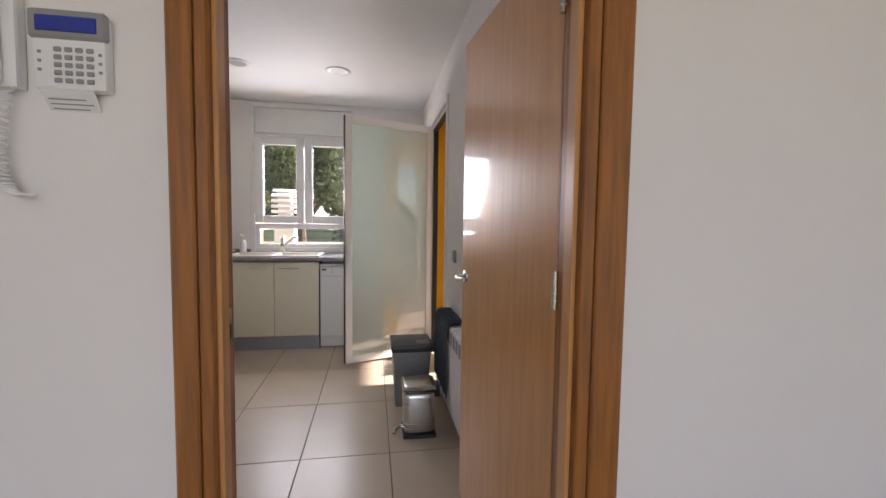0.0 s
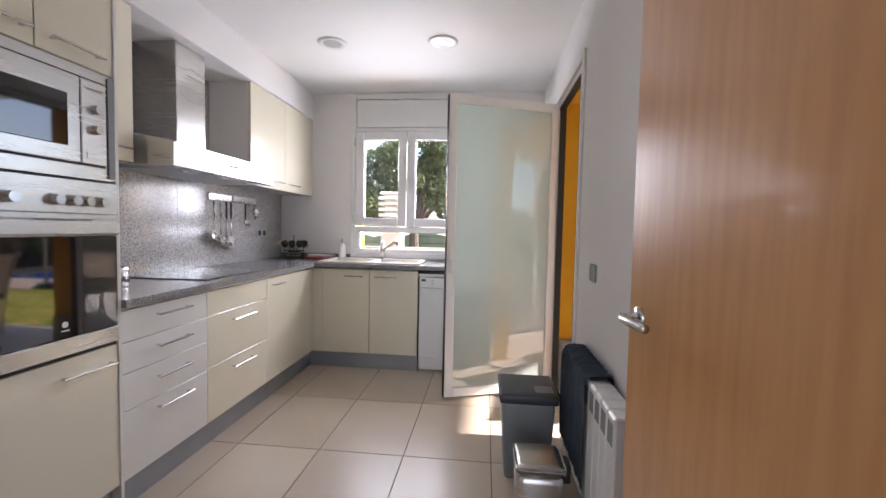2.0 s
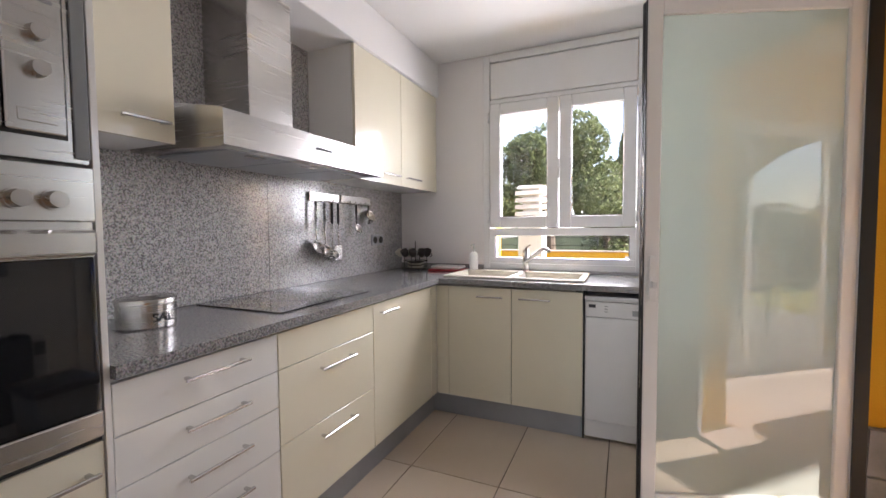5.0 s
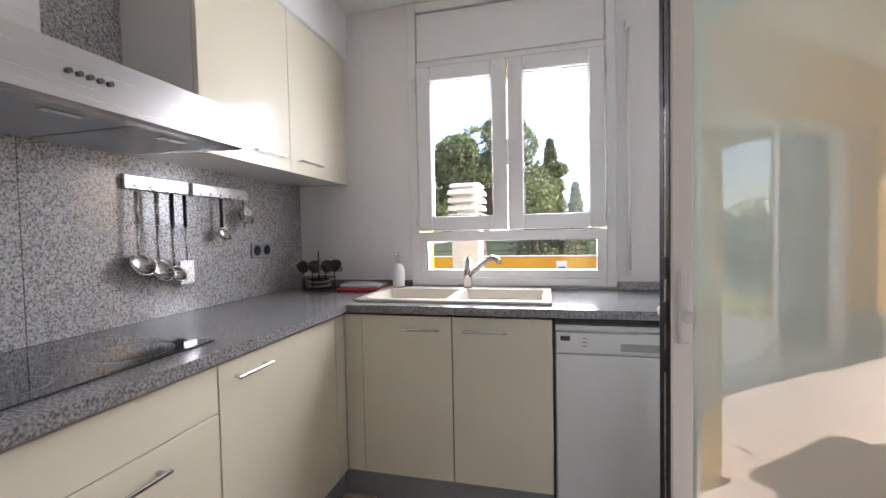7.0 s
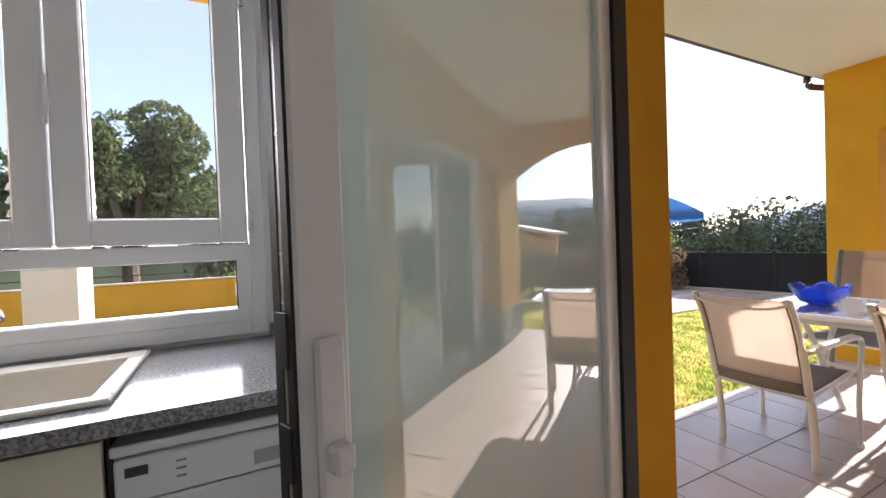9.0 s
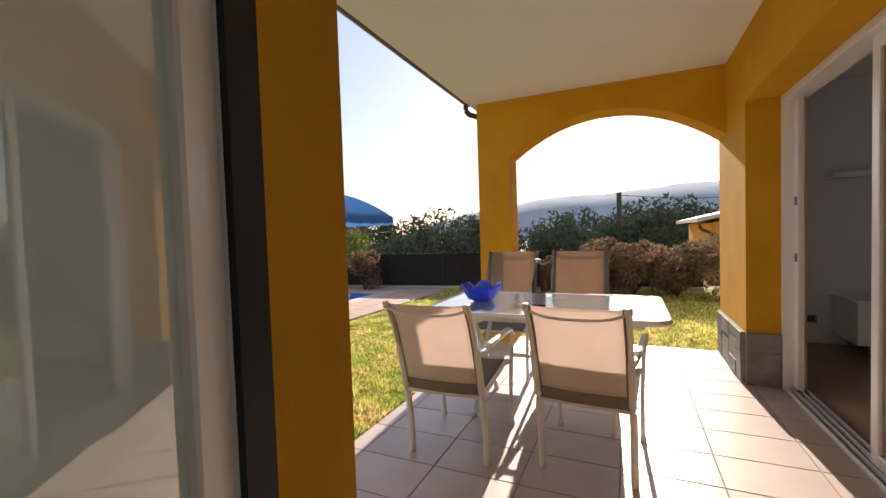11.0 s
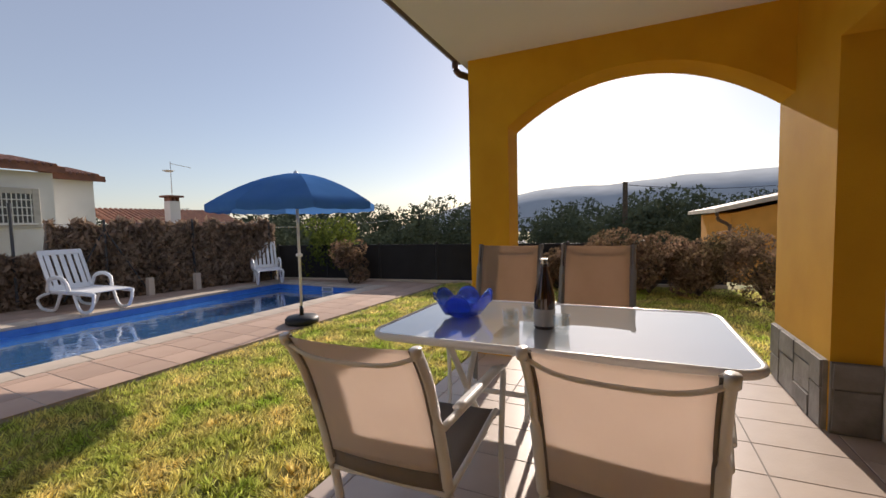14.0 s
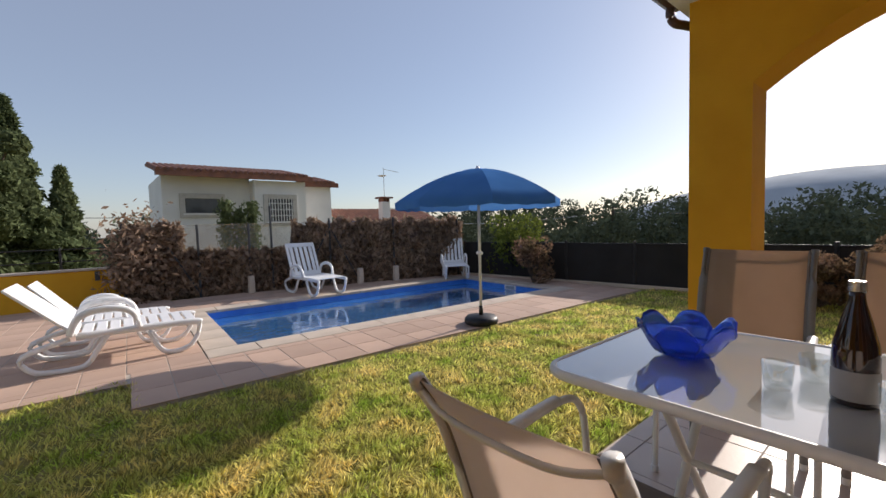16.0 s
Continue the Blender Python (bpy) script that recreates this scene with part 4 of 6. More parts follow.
part("plate", box(5.541, 1.80, 0.21, 5.55, 1.90, 0.29, bev=0.002), PLASTIC_GREY, so)
part("rocker", box(5.537, 1.82, 0.225, 5.541, 1.88, 0.275, bev=0.001), PLASTIC_DARK, so)
cu = thing("curtain", (1.6, 2.25, 0), "sheer pale curtain gathered behind the sliding door", "curtain")
cb = bmesh.new()
prev = None
for i in range(81):
    x = 1.0 + 1.75 * i / 80
    y = 2.25 + 0.03 * math.sin(i * 1.1) + 0.012 * math.sin(i * 2.7)
    a, e2 = cb.verts.new((x, y, 0.03)), cb.verts.new((x, y * 0.6 + 2.25 * 0.4, 2.2))
    if prev:
        cb.faces.new((prev[0], a, e2, prev[1]))
    prev = (a, e2)
part("cloth", cb, leafy("sheer_curtain", (0.42, 0.38, 0.34), (0.38, 0.34, 0.30), 0.5, 3), cu, smooth=True)
part("rail", rod((0.95, 2.25, 2.22), (2.8, 2.25, 2.22), 0.012, seg=10), PVC, cu)

# ---- ground ----
GA = radians(-2.7)
GM = Matrix.Translation((2.58, 8.68, 0)) @ Matrix.Rotation(GA, 4, "Z")
PL, PW = 5.22, 2.42


def ground_sheet():
    """One sheet to the horizon with the pool basin left open; it drops away past the garden."""
    bm = bmesh.new()
    inner = [GM @ Vector(p) for p in ((0, 0, -0.03), (PL, 0, -0.03), (PL, PW, -0.03), (0, PW, -0.03))]
    vs = [bm.verts.new(p) for p in inner]
    mid = [bm.verts.new(p) for p in ((-14, -8, -0.03), (10.5, -8, -0.03), (9.6, 14.2, -0.03), (-14, 14.2, -0.03))]
    low = [bm.verts.new(p) for p in ((-30, -20, -0.6), (30, -20, -2.2), (30, 40, -2.6), (-30, 40, -1.8))]
    far = [bm.verts.new(p) for p in ((-2500, -2500, -40), (2500, -2500, -40), (2500, 2500, -60), (-2500, 2500, -60))]
    for a, c2 in ((vs, mid), (mid, low), (low, far)):
        for i in range(4):
            bm.faces.new((a[i], c2[i], c2[(i + 1) % 4], a[(i + 1) % 4]))
    return bm


solid("ground", ground_sheet(), SOIL, "earth and thatch under the lawn, falling away to the valley", "ground")

# pool
po = thing("pool", tuple(GM @ Vector((PL / 2, PW / 2, 0))), "rectangular swimming pool lined with deep blue mosaic", "pool", kind="structure")
pb = bmesh.new()
bot = -1.35
for x0, y0, x1, y1 in ((-0.12, -0.12, 0, PW + 0.12), (PL, -0.12, PL + 0.12, PW + 0.12), (0, -0.12, PL, 0), (0, PW, PL, PW + 0.12)):
    bx(pb, x0, y0, bot, x1, y1, -0.035, m=GM)
bx(pb, -0.12, -0.12, bot - 0.1, PL + 0.12, PW + 0.12, bot, m=GM)
part("basin", pb, POOL_BLUE, po)
WATER = M("pool_water", (0.10, 0.38, 0.88), 0.02, var=0.02, scale=2, bump=0.0, rvar=0.0)
wnode, wl = WATER.node_tree.nodes, WATER.node_tree.links
wbs = wnode["Principled BSDF"]
wbs.inputs["Transmission Weight"].default_value = 0.75
wbs.inputs["IOR"].default_value = 1.33
wt2 = wnode.new("ShaderNodeTexNoise")
wt2.inputs["Scale"].default_value = 3.5
wt2.inputs["Detail"].default_value = 3
wbp = wnode.new("ShaderNodeBump")
wbp.inputs["Strength"].default_value = 0.2
wbp.inputs["Distance"].default_value = 0.05
wtc = wnode.new("ShaderNodeTexCoord")
wl.new(wtc.outputs["Object"], wt2.inputs[0])
wl.new(wt2.outputs[0], wbp.inputs["Height"])
wl.new(wbp.outputs[0], wbs.inputs["Normal"])
wa = bmesh.new()
wa.faces.new([wa.verts.new(GM @ Vector(p)) for p in ((0.001, 0.001, -0.14), (PL - 0.001, 0.001, -0.14), (PL - 0.001, PW - 0.001, -0.14), (0.001, PW - 0.001, -0.14))])
water = tagged(new("water", finish(wa, "water", WATER)), "still blue pool water with faint ripples", "water", kind="structure")
skm = thing("pool_skimmer", tuple(GM @ Vector((PL, 1.0, -0.1))), "white plastic pool skimmer mouth", "skimmer")
part("frame", bx(bmesh.new(), PL - 0.012, 0.85, -0.135, PL - 0.001, 1.15, -0.045, 0.003, m=GM), PVC, skm)
part("mouth", bx(bmesh.new(), PL - 0.014, 0.88, -0.125, PL - 0.0115, 1.12, -0.06, m=GM), M("skimmer_grey", (0.3, 0.36, 0.42), 0.4), skm)

# ---- sling chairs ----
def sling_chair(high=False):
    """A garden chair facing +x, with its base at the origin; high: the folding kind with a tall back."""
    c = thing("garden_chair", (0, 0, 0), "grey metal garden chair with a tall beige mesh back" if high else "white metal garden chair with a beige mesh sling", "chair", "chairs round the table")
    W, top, mat = (0.235, 1.03, GREY_FRAME) if high else (0.22, 0.885, FRAME_WHITE)
    k = (top - 0.42) / 0.465
    lean = 0.85 if high else 1.0
    line = [(-0.27, 0.42), (-0.30, 0.42 + 0.12 * k), (-0.375, 0.42 + 0.34 * k), (-0.45, 0.42 + 0.465 * k)]
    line = [(-0.27 + (x + 0.27) * lean, z) for x, z in line]
    for s in (-1, 1):
        y = s * W
        post = [(-0.21, y, 0.0), (-0.215, y, 0.15), (-0.24, y, 0.32)] + [(x, y, z) for x, z in line]
        part("back_post", tube(bmesh.new(), smooth_path(post, 5), 0.0125, 10, 1.5), mat, c, smooth=True)
        part("arm_and_leg", tube(bmesh.new(), smooth_path([(-0.315, y + s * 0.012, 0.62), (-0.10, y + s * 0.03, 0.63), (0.16, y + s * 0.04, 0.635), (0.25, y + s * 0.035, 0.60), (0.275, y + s * 0.025, 0.50), (0.275, y + s * 0.015, 0.25), (0.285, y + s * 0.015, 0.0)], 5), 0.0125, 10), FRAME_WHITE, c, smooth=True)
        part("arm_pad", tube(bmesh.new(), smooth_path([(-0.22, y + s * 0.02, 0.638), (-0.05, y + s * 0.034, 0.646), (0.13, y + s * 0.04, 0.648)], 4), 0.020, 10, 0.6), FRAME_WHITE, c, smooth=True)
        part("seat_rail", tube(bmesh.new(), smooth_path([(0.275, y, 0.40), (0.23, y, 0.425), (0.02, y, 0.405), (-0.265, y, 0.385)], 4), 0.012, 8), FRAME_WHITE, c, smooth=True)
        part("foot", rod((-0.21, y, 0.0), (-0.21, y, 0.03), 0.017, seg=12), FRAME_WHITE, c)
        part("foot", rod((0.285, y + s * 0.015, 0.0), (0.285, y + s * 0.015, 0.03), 0.017, seg=12), FRAME_WHITE, c)
        part("post_cap", tube(bmesh.new(), [(line[-1][0] + 0.004, y, top - 0.02), (line[-1][0] - 0.004, y, top + 0.006)], 0.0165, 10), mat, c, smooth=True)
    part("cross_bar", rod((-0.255, -W, 0.375), (-0.255, W, 0.375), 0.011, seg=10), FRAME_WHITE, c)
    part("cross_bar", rod((0.25, -W, 0.40), (0.25, W, 0.40), 0.011, seg=10), FRAME_WHITE, c)
    tx, tz = line[-1]
    part("top_bar", tube(bmesh.new(), smooth_path([(tx + 0.006, -W, tz - 0.02), (tx - 0.008, -W * 0.5, tz - 0.05), (tx - 0.008, W * 0.5, tz - 0.05), (tx + 0.006, W, tz - 0.02)], 5), 0.007, 8), mat, c, smooth=True)

    def sheet(rows, wid, bulge, thick):
        bm = bmesh.new()
        grid = []
        for x, z in rows:
            row = []
            for j in range(9):
                v = j / 8 * 2 - 1
                row.append(bm.verts.new((x - bulge * (1 - v * v), v * wid, z - 0.6 * bulge * (1 - v * v))))
            grid.append(row)
        for p, q in zip(grid, grid[1:]):
            for j in range(8):
                bm.faces.new((p[j], p[j + 1], q[j + 1], q[j]))
        bmesh.ops.recalc_face_normals(bm, faces=bm.faces)
        bmesh.ops.solidify(bm, geom=bm.faces[:], thickness=thick)
        return bm
    bk = [(p.x, p.z) for p in smooth_path([(x, 0, z) for x, z in line], 5)]
    part("backrest", sheet(bk[2:], W - 0.010, 0.008, 0.003), MESH_TAN if high else MESH_BEIGE, c, "beige see-through mesh back", smooth=True)
    part("back_hem", sheet([(bk[0][0] + 0.004, bk[0][1] - 0.03), bk[0], bk[1], bk[2]], W - 0.010, 0.008, 0.005), MESH_GREY, c, "taupe doubled lower hem", smooth=True)
    seat = [(p.x, p.z) for p in smooth_path([(0.265, 0, 0.41), (0.23, 0, 0.43), (0.02, 0, 0.41), (-0.255, 0, 0.39)], 4)]
    part("seat", sheet(seat, W - 0.010, 0.006, 0.004), MESH_GREY, c, "taupe mesh seat", smooth=True)
    for s in (-1, 1):
        part("back_edge", tube(bmesh.new(), [(x, s * (W - 0.018), z) for x, z in bk], 0.007, 6), MESH_GREY, c, smooth=True)
    return c


chair = sling_chair()
chair.matrix_basis = pose(2.475, 4.45, 0, 0, 0, 1)
copy_thing(chair, pose(2.56, 3.72, 0, 0, 0, -4))
tall = sling_chair(True)
tall.matrix_basis = pose(3.80, 4.55, 0, 0, 0, 182)
copy_thing(tall, pose(3.80, 3.95, 0, 0, 0, 178))

# table
tab = thing("garden_table", (3.07, 4.05, 0), "white metal garden table with a milky glass top", "table")


def rounded(x0, y0, x1, y1, r, k=7):
    out = []
    for cx, cy, a0 in ((x1 - r, y1 - r, 0), (x0 + r, y1 - r, 90), (x0 + r, y0 + r, 180), (x1 - r, y0 + r, 270)):
        for i in range(k):
            a = radians(a0 + 90 * i / (k - 1))
            out.append((cx + r * math.cos(a), cy + r * math.sin(a)))
    return out


TX0, TY_0, TX1, TY_1, TZ = 2.62, 3.33, 3.50, 4.78, 0.735
part("tabletop", prism(bmesh.new(), rounded(TX0 + 0.006, TY_0 + 0.006, TX1 - 0.006, TY_1 - 0.006, 0.09), "z", TZ - 0.008, TZ), frosted("milky_table_glass", (0.60, 0.61, 0.61), 0.25, 0.012, 2.2, 0.9), tab, "white frosted glass top")
o = rounded(TX0, TY_0, TX1, TY_1, 0.095)
part("rim", tube(bmesh.new(), [(x, y, TZ - 0.012) for x, y in o + o[:1]], 0.014, 10, 1.2), FRAME_WHITE, tab, smooth=True)
for y in (3.62, 4.49):
    for s in (-1, 1):
        x = 3.06
        part("leg", tube(bmesh.new(), smooth_path([(x - s * 0.26, y, 0.0), (x - s * 0.20, y, 0.10), (x, y, 0.36), (x + s * 0.20, y, 0.62), (x + s * 0.30, y, 0.71)], 5), 0.016, 10), FRAME_WHITE, tab, smooth=True)
        part("foot", rod((x - s * 0.26, y, 0), (x - s * 0.255, y, 0.03), 0.02, seg=12), FRAME_WHITE, tab)
    part("cross_rail", rod((2.72, y, 0.70), (3.40, y, 0.70), 0.013, seg=10), FRAME_WHITE, tab)
for x in (2.80, 3.32):
    part("long_rail", rod((x, 3.45, 0.66), (x, 4.66, 0.66), 0.013, seg=10), FRAME_WHITE, tab)
part("stretcher", rod((3.06, 3.62, 0.36), (3.06, 4.49, 0.36), 0.013, seg=10), FRAME_WHITE, tab)

# bowl, bottle and tumblers on the table
BLUE_GLASS = M("cobalt_glass", (0.06, 0.20, 0.95), 0.05, var=0.03, bump=0.0, rvar=0.0)
BLUE_GLASS.node_tree.nodes["Principled BSDF"].inputs["Transmission Weight"].default_value = 0.7
fb = thing("glass_bowl", (3.05, 4.50, TZ), "cobalt blue glass bowl shaped like a lotus", "bowl")
bm = bmesh.new()
lathe(bm, [(0.0, 0.002), (0.055, 0.002), (0.085, 0.018), (0.11, 0.045), (0.105, 0.046), (0.08, 0.024), (0.052, 0.008), (0.0, 0.008)], (3.05, 4.50, TZ), 32)
part("base", bm, BLUE_GLASS, fb, smooth=True)
for k in range(6):
    bm = bmesh.new()
    a0 = radians(60 * k + 10)
    g2 = []
    for i in range(7):
        u = i / 6
        line = []
        for j in range(9):
            v = j / 8 * 2 - 1
            half = radians(33) * (1 - 0.25 * u ** 3)
            r = 0.088 + 0.062 * u ** 0.8
            z = 0.02 + 0.115 * u * (1 - 0.42 * abs(v) ** 2.6 * u)
            rr2 = r + 0.003 * math.cos(v * 14)
            line.append(bm.verts.new((3.05 + rr2 * math.cos(a0 + v * half), 4.50 + rr2 * math.sin(a0 + v * half), TZ + z)))
        g2.append(line)
    for p, q in zip(g2, g2[1:]):
        for j in range(8):
            bm.faces.new((p[j], p[j + 1], q[j + 1], q[j]))
    bmesh.ops.recalc_face_normals(bm, faces=bm.faces)
    bmesh.ops.solidify(bm, geom=bm.faces[:], thickness=0.004)
    part("petal", bm, BLUE_GLASS, fb, smooth=True)
WINE = M("dark_bottle_glass", (0.03, 0.012, 0.010), 0.06, var=0.05, bump=0.0, rvar=0.0, coat=0.5)
bo = thing("bottle", (2.95, 4.07, TZ), "dark glass bottle with a metal cap", "bottle")
part("body", lathe(bmesh.new(), [(0.0, 0.0), (0.043, 0.0), (0.046, 0.006), (0.046, 0.12), (0.044, 0.15), (0.030, 0.21), (0.018, 0.255), (0.0155, 0.27), (0.0155, 0.285), (0, 0.285)], (2.95, 4.07, TZ)), WINE, bo, smooth=True)
part("label_band", lathe(bmesh.new(), [(0.0465, 0.015), (0.0468, 0.02), (0.0468, 0.085), (0.0465, 0.09)], (2.95, 4.07, TZ)), M("grey_paper_label", (0.35, 0.34, 0.34), 0.5), bo, "plain grey label", smooth=True)
part("cap", rod((2.95, 4.07, TZ + 0.285), (2.95, 4.07, TZ + 0.31), 0.018, 0.017, 20), STEEL, bo)
CLEAR = clear_glass("tumbler_glass", (0.93, 0.95, 0.95), 0.2)
for x, y in ((2.93, 4.22), (3.06, 4.16), (2.90, 3.99)):
    tu = thing("tumbler", (x, y, TZ), "short clear glass tumbler", "glass", "tumblers on the table")
    part("glass", lathe(bmesh.new(), [(0.0, 0.001), (0.030, 0.001), (0.033, 0.01), (0.038, 0.075), (0.036, 0.075), (0.031, 0.016), (0.0, 0.013)], (x, y, TZ)), CLEAR, tu, smooth=True)

# ---- parasol ----
pa = thing("parasol", (5.05, 7.49, 0), "blue garden parasol on a white pole in a black base", "parasol")
part("base", lathe(bmesh.new(), [(0.0, 0.0), (0.19, 0.0), (0.205, 0.02), (0.205, 0.06), (0.18, 0.09), (0.06, 0.105), (0.03, 0.11), (0.0, 0.11)], (5.05, 7.49, 0)), BLACK, pa, smooth=True)
part("socket", rod((5.05, 7.49, 0.10), (5.05, 7.49, 0.22), 0.028, 0.024), BLACK, pa, smooth=True)
part("pole", rod((5.05, 7.49, 0.2), (5.05, 7.49, 1.84), 0.017), FRAME_WHITE, pa, "white painted pole", smooth=True)
part("clamp", rod((5.05, 7.45, 0.86), (5.05, 7.53, 0.86), 0.02, seg=10), PVC, pa)
part("finial", lathe(bmesh.new(), [(0.0, 0.05), (0.02, 0.04), (0.025, 0.02), (0.04, 0.0)], (5.05, 7.49, 1.86)), PVC, pa, smooth=True)
R = 1.0
for k in range(8):
    a0, a1 = radians(45 * k + 8), radians(45 * k + 53)
    bm = bmesh.new()
    g2 = []
    for i in range(9):
        u = i / 8
        line = []
        for j in range(7):
            v = j / 6
            a = a0 + (a1 - a0) * v
            chord = math.cos(radians(22.5)) / math.cos(a - (a0 + a1) / 2)
            r = R * u * (1 + (chord - 1) * 0.92)
            z = 1.87 - 0.385 * u ** 1.75 - 0.012 * math.sin(math.pi * v) * u
            line.append(bm.verts.new((5.05 + r * math.cos(a), 7.49 + r * math.sin(a), z)))
        g2.append(line)
    for p, q in zip(g2, g2[1:]):
        for j in range(6):
            bm.faces.new((p[j], p[j + 1], q[j + 1], q[j]))
    last = g2[-1]
    drop = [bm.verts.new(v.co + Vector((0, 0, -0.075 - (0.012 if j % 2 else 0)))) for j, v in enumerate(last)]
    for j in range(6):
        bm.faces.new((last[j], last[j + 1], drop[j + 1], drop[j]))
    bmesh.ops.remove_doubles(bm, verts=bm.verts, dist=1e-5)
    gore = part("canopy_panel", bm, PARASOL, pa, "faded blue cloth panel", smooth=True)
    part("rib", rod((5.05, 7.49, 1.84), (5.05 + R * math.cos(a0) * 0.985, 7.49 + R * math.sin(a0) * 0.985, 1.475), 0.004, seg=6), STEEL, pa)
    part("strut", rod((5.05, 7.49, 1.45), (5.05 + 0.5 * math.cos(a0), 7.49 + 0.5 * math.sin(a0), 1.735), 0.004, seg=6), STEEL, pa)

# ---- loungers ----
def lounger(back_deg):
    """A white resin lounger; the head end points to -x and the base is at the origin."""
    c = thing("sun_lounger", (0, 0, 0), "white resin sun lounger with a raised slatted back", "lounger", "pool loungers")
    W = 0.30
    for s in (-1, 1):
        y = s * W
        part("side_rail", tube(bmesh.new(), smooth_path([(-0.25, y, 0.32), (0.3, y, 0.32), (0.85, y, 0.31), (0.95, y, 0.29)], 4), 0.03, 8, 1.2), PLASTIC_WHITE, c, smooth=True)
        part("front_leg", tube(bmesh.new(), smooth_path([(0.93, y, 0.29), (0.90, y, 0.16), (0.80, y, 0.05), (0.62, y, 0.02), (0.50, y, 0.08), (0.40, y, 0.28)], 4), 0.026, 8), PLASTIC_WHITE, c, smooth=True)
        part("back_leg", tube(bmesh.new(), smooth_path([(0.02, y, 0.30), (-0.08, y, 0.16), (-0.20, y, 0.03), (-0.45, y, 0.02), (-0.62, y, 0.06), (-0.68, y, 0.20), (-0.30, y, 0.31)], 4), 0.026, 8), PLASTIC_WHITE, c, smooth=True)
        part("armrest", tube(bmesh.new(), smooth_path([(-0.30, y * 1.12, 0.34), (-0.22, y * 1.14, 0.50), (-0.05, y * 1.15, 0.56), (0.15, y * 1.15, 0.55), (0.27, y * 1.14, 0.48), (0.32, y * 1.08, 0.34)], 5), 0.026, 8, 1.3), PLASTIC_WHITE, c, smooth=True)
    for k in range(9):
        x = -0.16 + 0.125 * k
        part("seat_slat", box(x - 0.05, -W, 0.325, x + 0.05, W, 0.345, bev=0.006), PLASTIC_WHITE, c)
    m = Matrix.Translation((-0.24, 0, 0.335)) @ Matrix.Rotation(radians(180 - back_deg), 4, "Y").inverted()
    a = radians(back_deg)
    dx, dz = -math.cos(a), math.sin(a)
    L2 = 0.72
    bm = Matrix(((dx, 0, -dz, -0.24), (0, 1, 0, 0), (dz, 0, dx, 0.335), (0, 0, 0, 1)))
    for s in (-1, 1):
        part("back_rail", bx(bmesh.new(), 0, s * W - 0.03, -0.015, L2, s * W + 0.03, 0.015, 0.008, m=bm), PLASTIC_WHITE, c)
    for x in (0.03, L2 - 0.06):
        part("back_cross", bx(bmesh.new(), x - 0.03, -W + 0.03, -0.013, x + 0.06, W - 0.03, 0.013, 0.006, m=bm), PLASTIC_WHITE, c)
    for k in range(5):
        y = -0.215 + 0.1075 * k
        part("back_slat", bx(bmesh.new(), 0.09, y - 0.036, -0.010, L2 - 0.09, y + 0.036, 0.010, 0.005, m=bm), PLASTIC_WHITE, c)
    return c


lo = lounger(64)
SHORT = Matrix.Diagonal((0.82, 0.9, 0.95, 1))
lo.matrix_basis = pose(4.62, 11.60, 0, 0, 0, -85) @ SHORT
lo2 = copy_thing(lo, pose(7.85, 11.15, 0, 0, 0, -124) @ SHORT)
lo3 = lounger(42)
tagged(lo3, "white resin sun lounger standing by the pool corner")
lo3.matrix_basis = pose(1.53, 9.15, 0, 0, 0, -2) @ SHORT
copy_thing(lo3, pose(1.50, 9.82, 0, 0, 0, -2) @ SHORT)

# ---- kitchen loose things ----
bn = thing("pedal_bin", (0.26, 2.88, 0), "tall grey plastic pedal bin with a dark lid", "bin")


def taper(x0, y0, x1, y1, z0, z1, ins, bev):
    bm = box(x0, y0, z0, x1, y1, z1)
    cx, cy = (x0 + x1) / 2, (y0 + y1) / 2
    for v in bm.verts:
        if v.co.z < (z0 + z1) / 2:
            v.co.x += ins if v.co.x < cx else -ins
            v.co.y += ins if v.co.y < cy else -ins
    bmesh.ops.bevel(bm, geom=bm.edges[:], offset=bev, segments=3, profile=0.6, affect="EDGES")
    return bm


part("bucket", taper(0.135, 2.76, 0.395, 3.04, 0.0, 0.395, 0.02, 0.02), PLASTIC_GREY, bn, smooth=True)
part("lid", taper(0.120, 2.745, 0.412, 3.055, 0.39, 0.44, 0.004, 0.018), PLASTIC_DARK, bn, "dark charcoal lid", smooth=True)
part("lid_panel", box(0.30, 2.79, 0.4405, 0.39, 2.88, 0.443, bev=0.001), PLASTIC_GREY, bn)
part("hinge_lug", box(0.405, 2.85, 0.375, 0.43, 2.95, 0.425, bev=0.006), PLASTIC_DARK, bn)
sbn = thing("steel_pedal_bin", (0.275, 2.45, 0), "small brushed steel pedal bin with a black foot rim", "bin")
part("bucket", taper(0.180, 2.355, 0.370, 2.545, 0.015, 0.275, 0.002, 0.035), STEEL, sbn, smooth=True)
part("lid", taper(0.176, 2.351, 0.374, 2.549, 0.278, 0.315, -0.001, 0.03), STEEL, sbn, smooth=True)
part("base_rim", taper(0.176, 2.351, 0.374, 2.549, 0.0, 0.02, 0.0, 0.008), BLACK, sbn)
part("hinge_block", box(0.372, 2.41, 0.22, 0.40, 2.49, 0.30, bev=0.006), BLACK, sbn)
part("pedal", tube(bmesh.new(), smooth_path([(0.19, 2.45, 0.03), (0.155, 2.45, 0.035), (0.13, 2.42, 0.03), (0.125, 2.40, 0.02)], 4), 0.012, 8), CHROME, sbn, smooth=True)

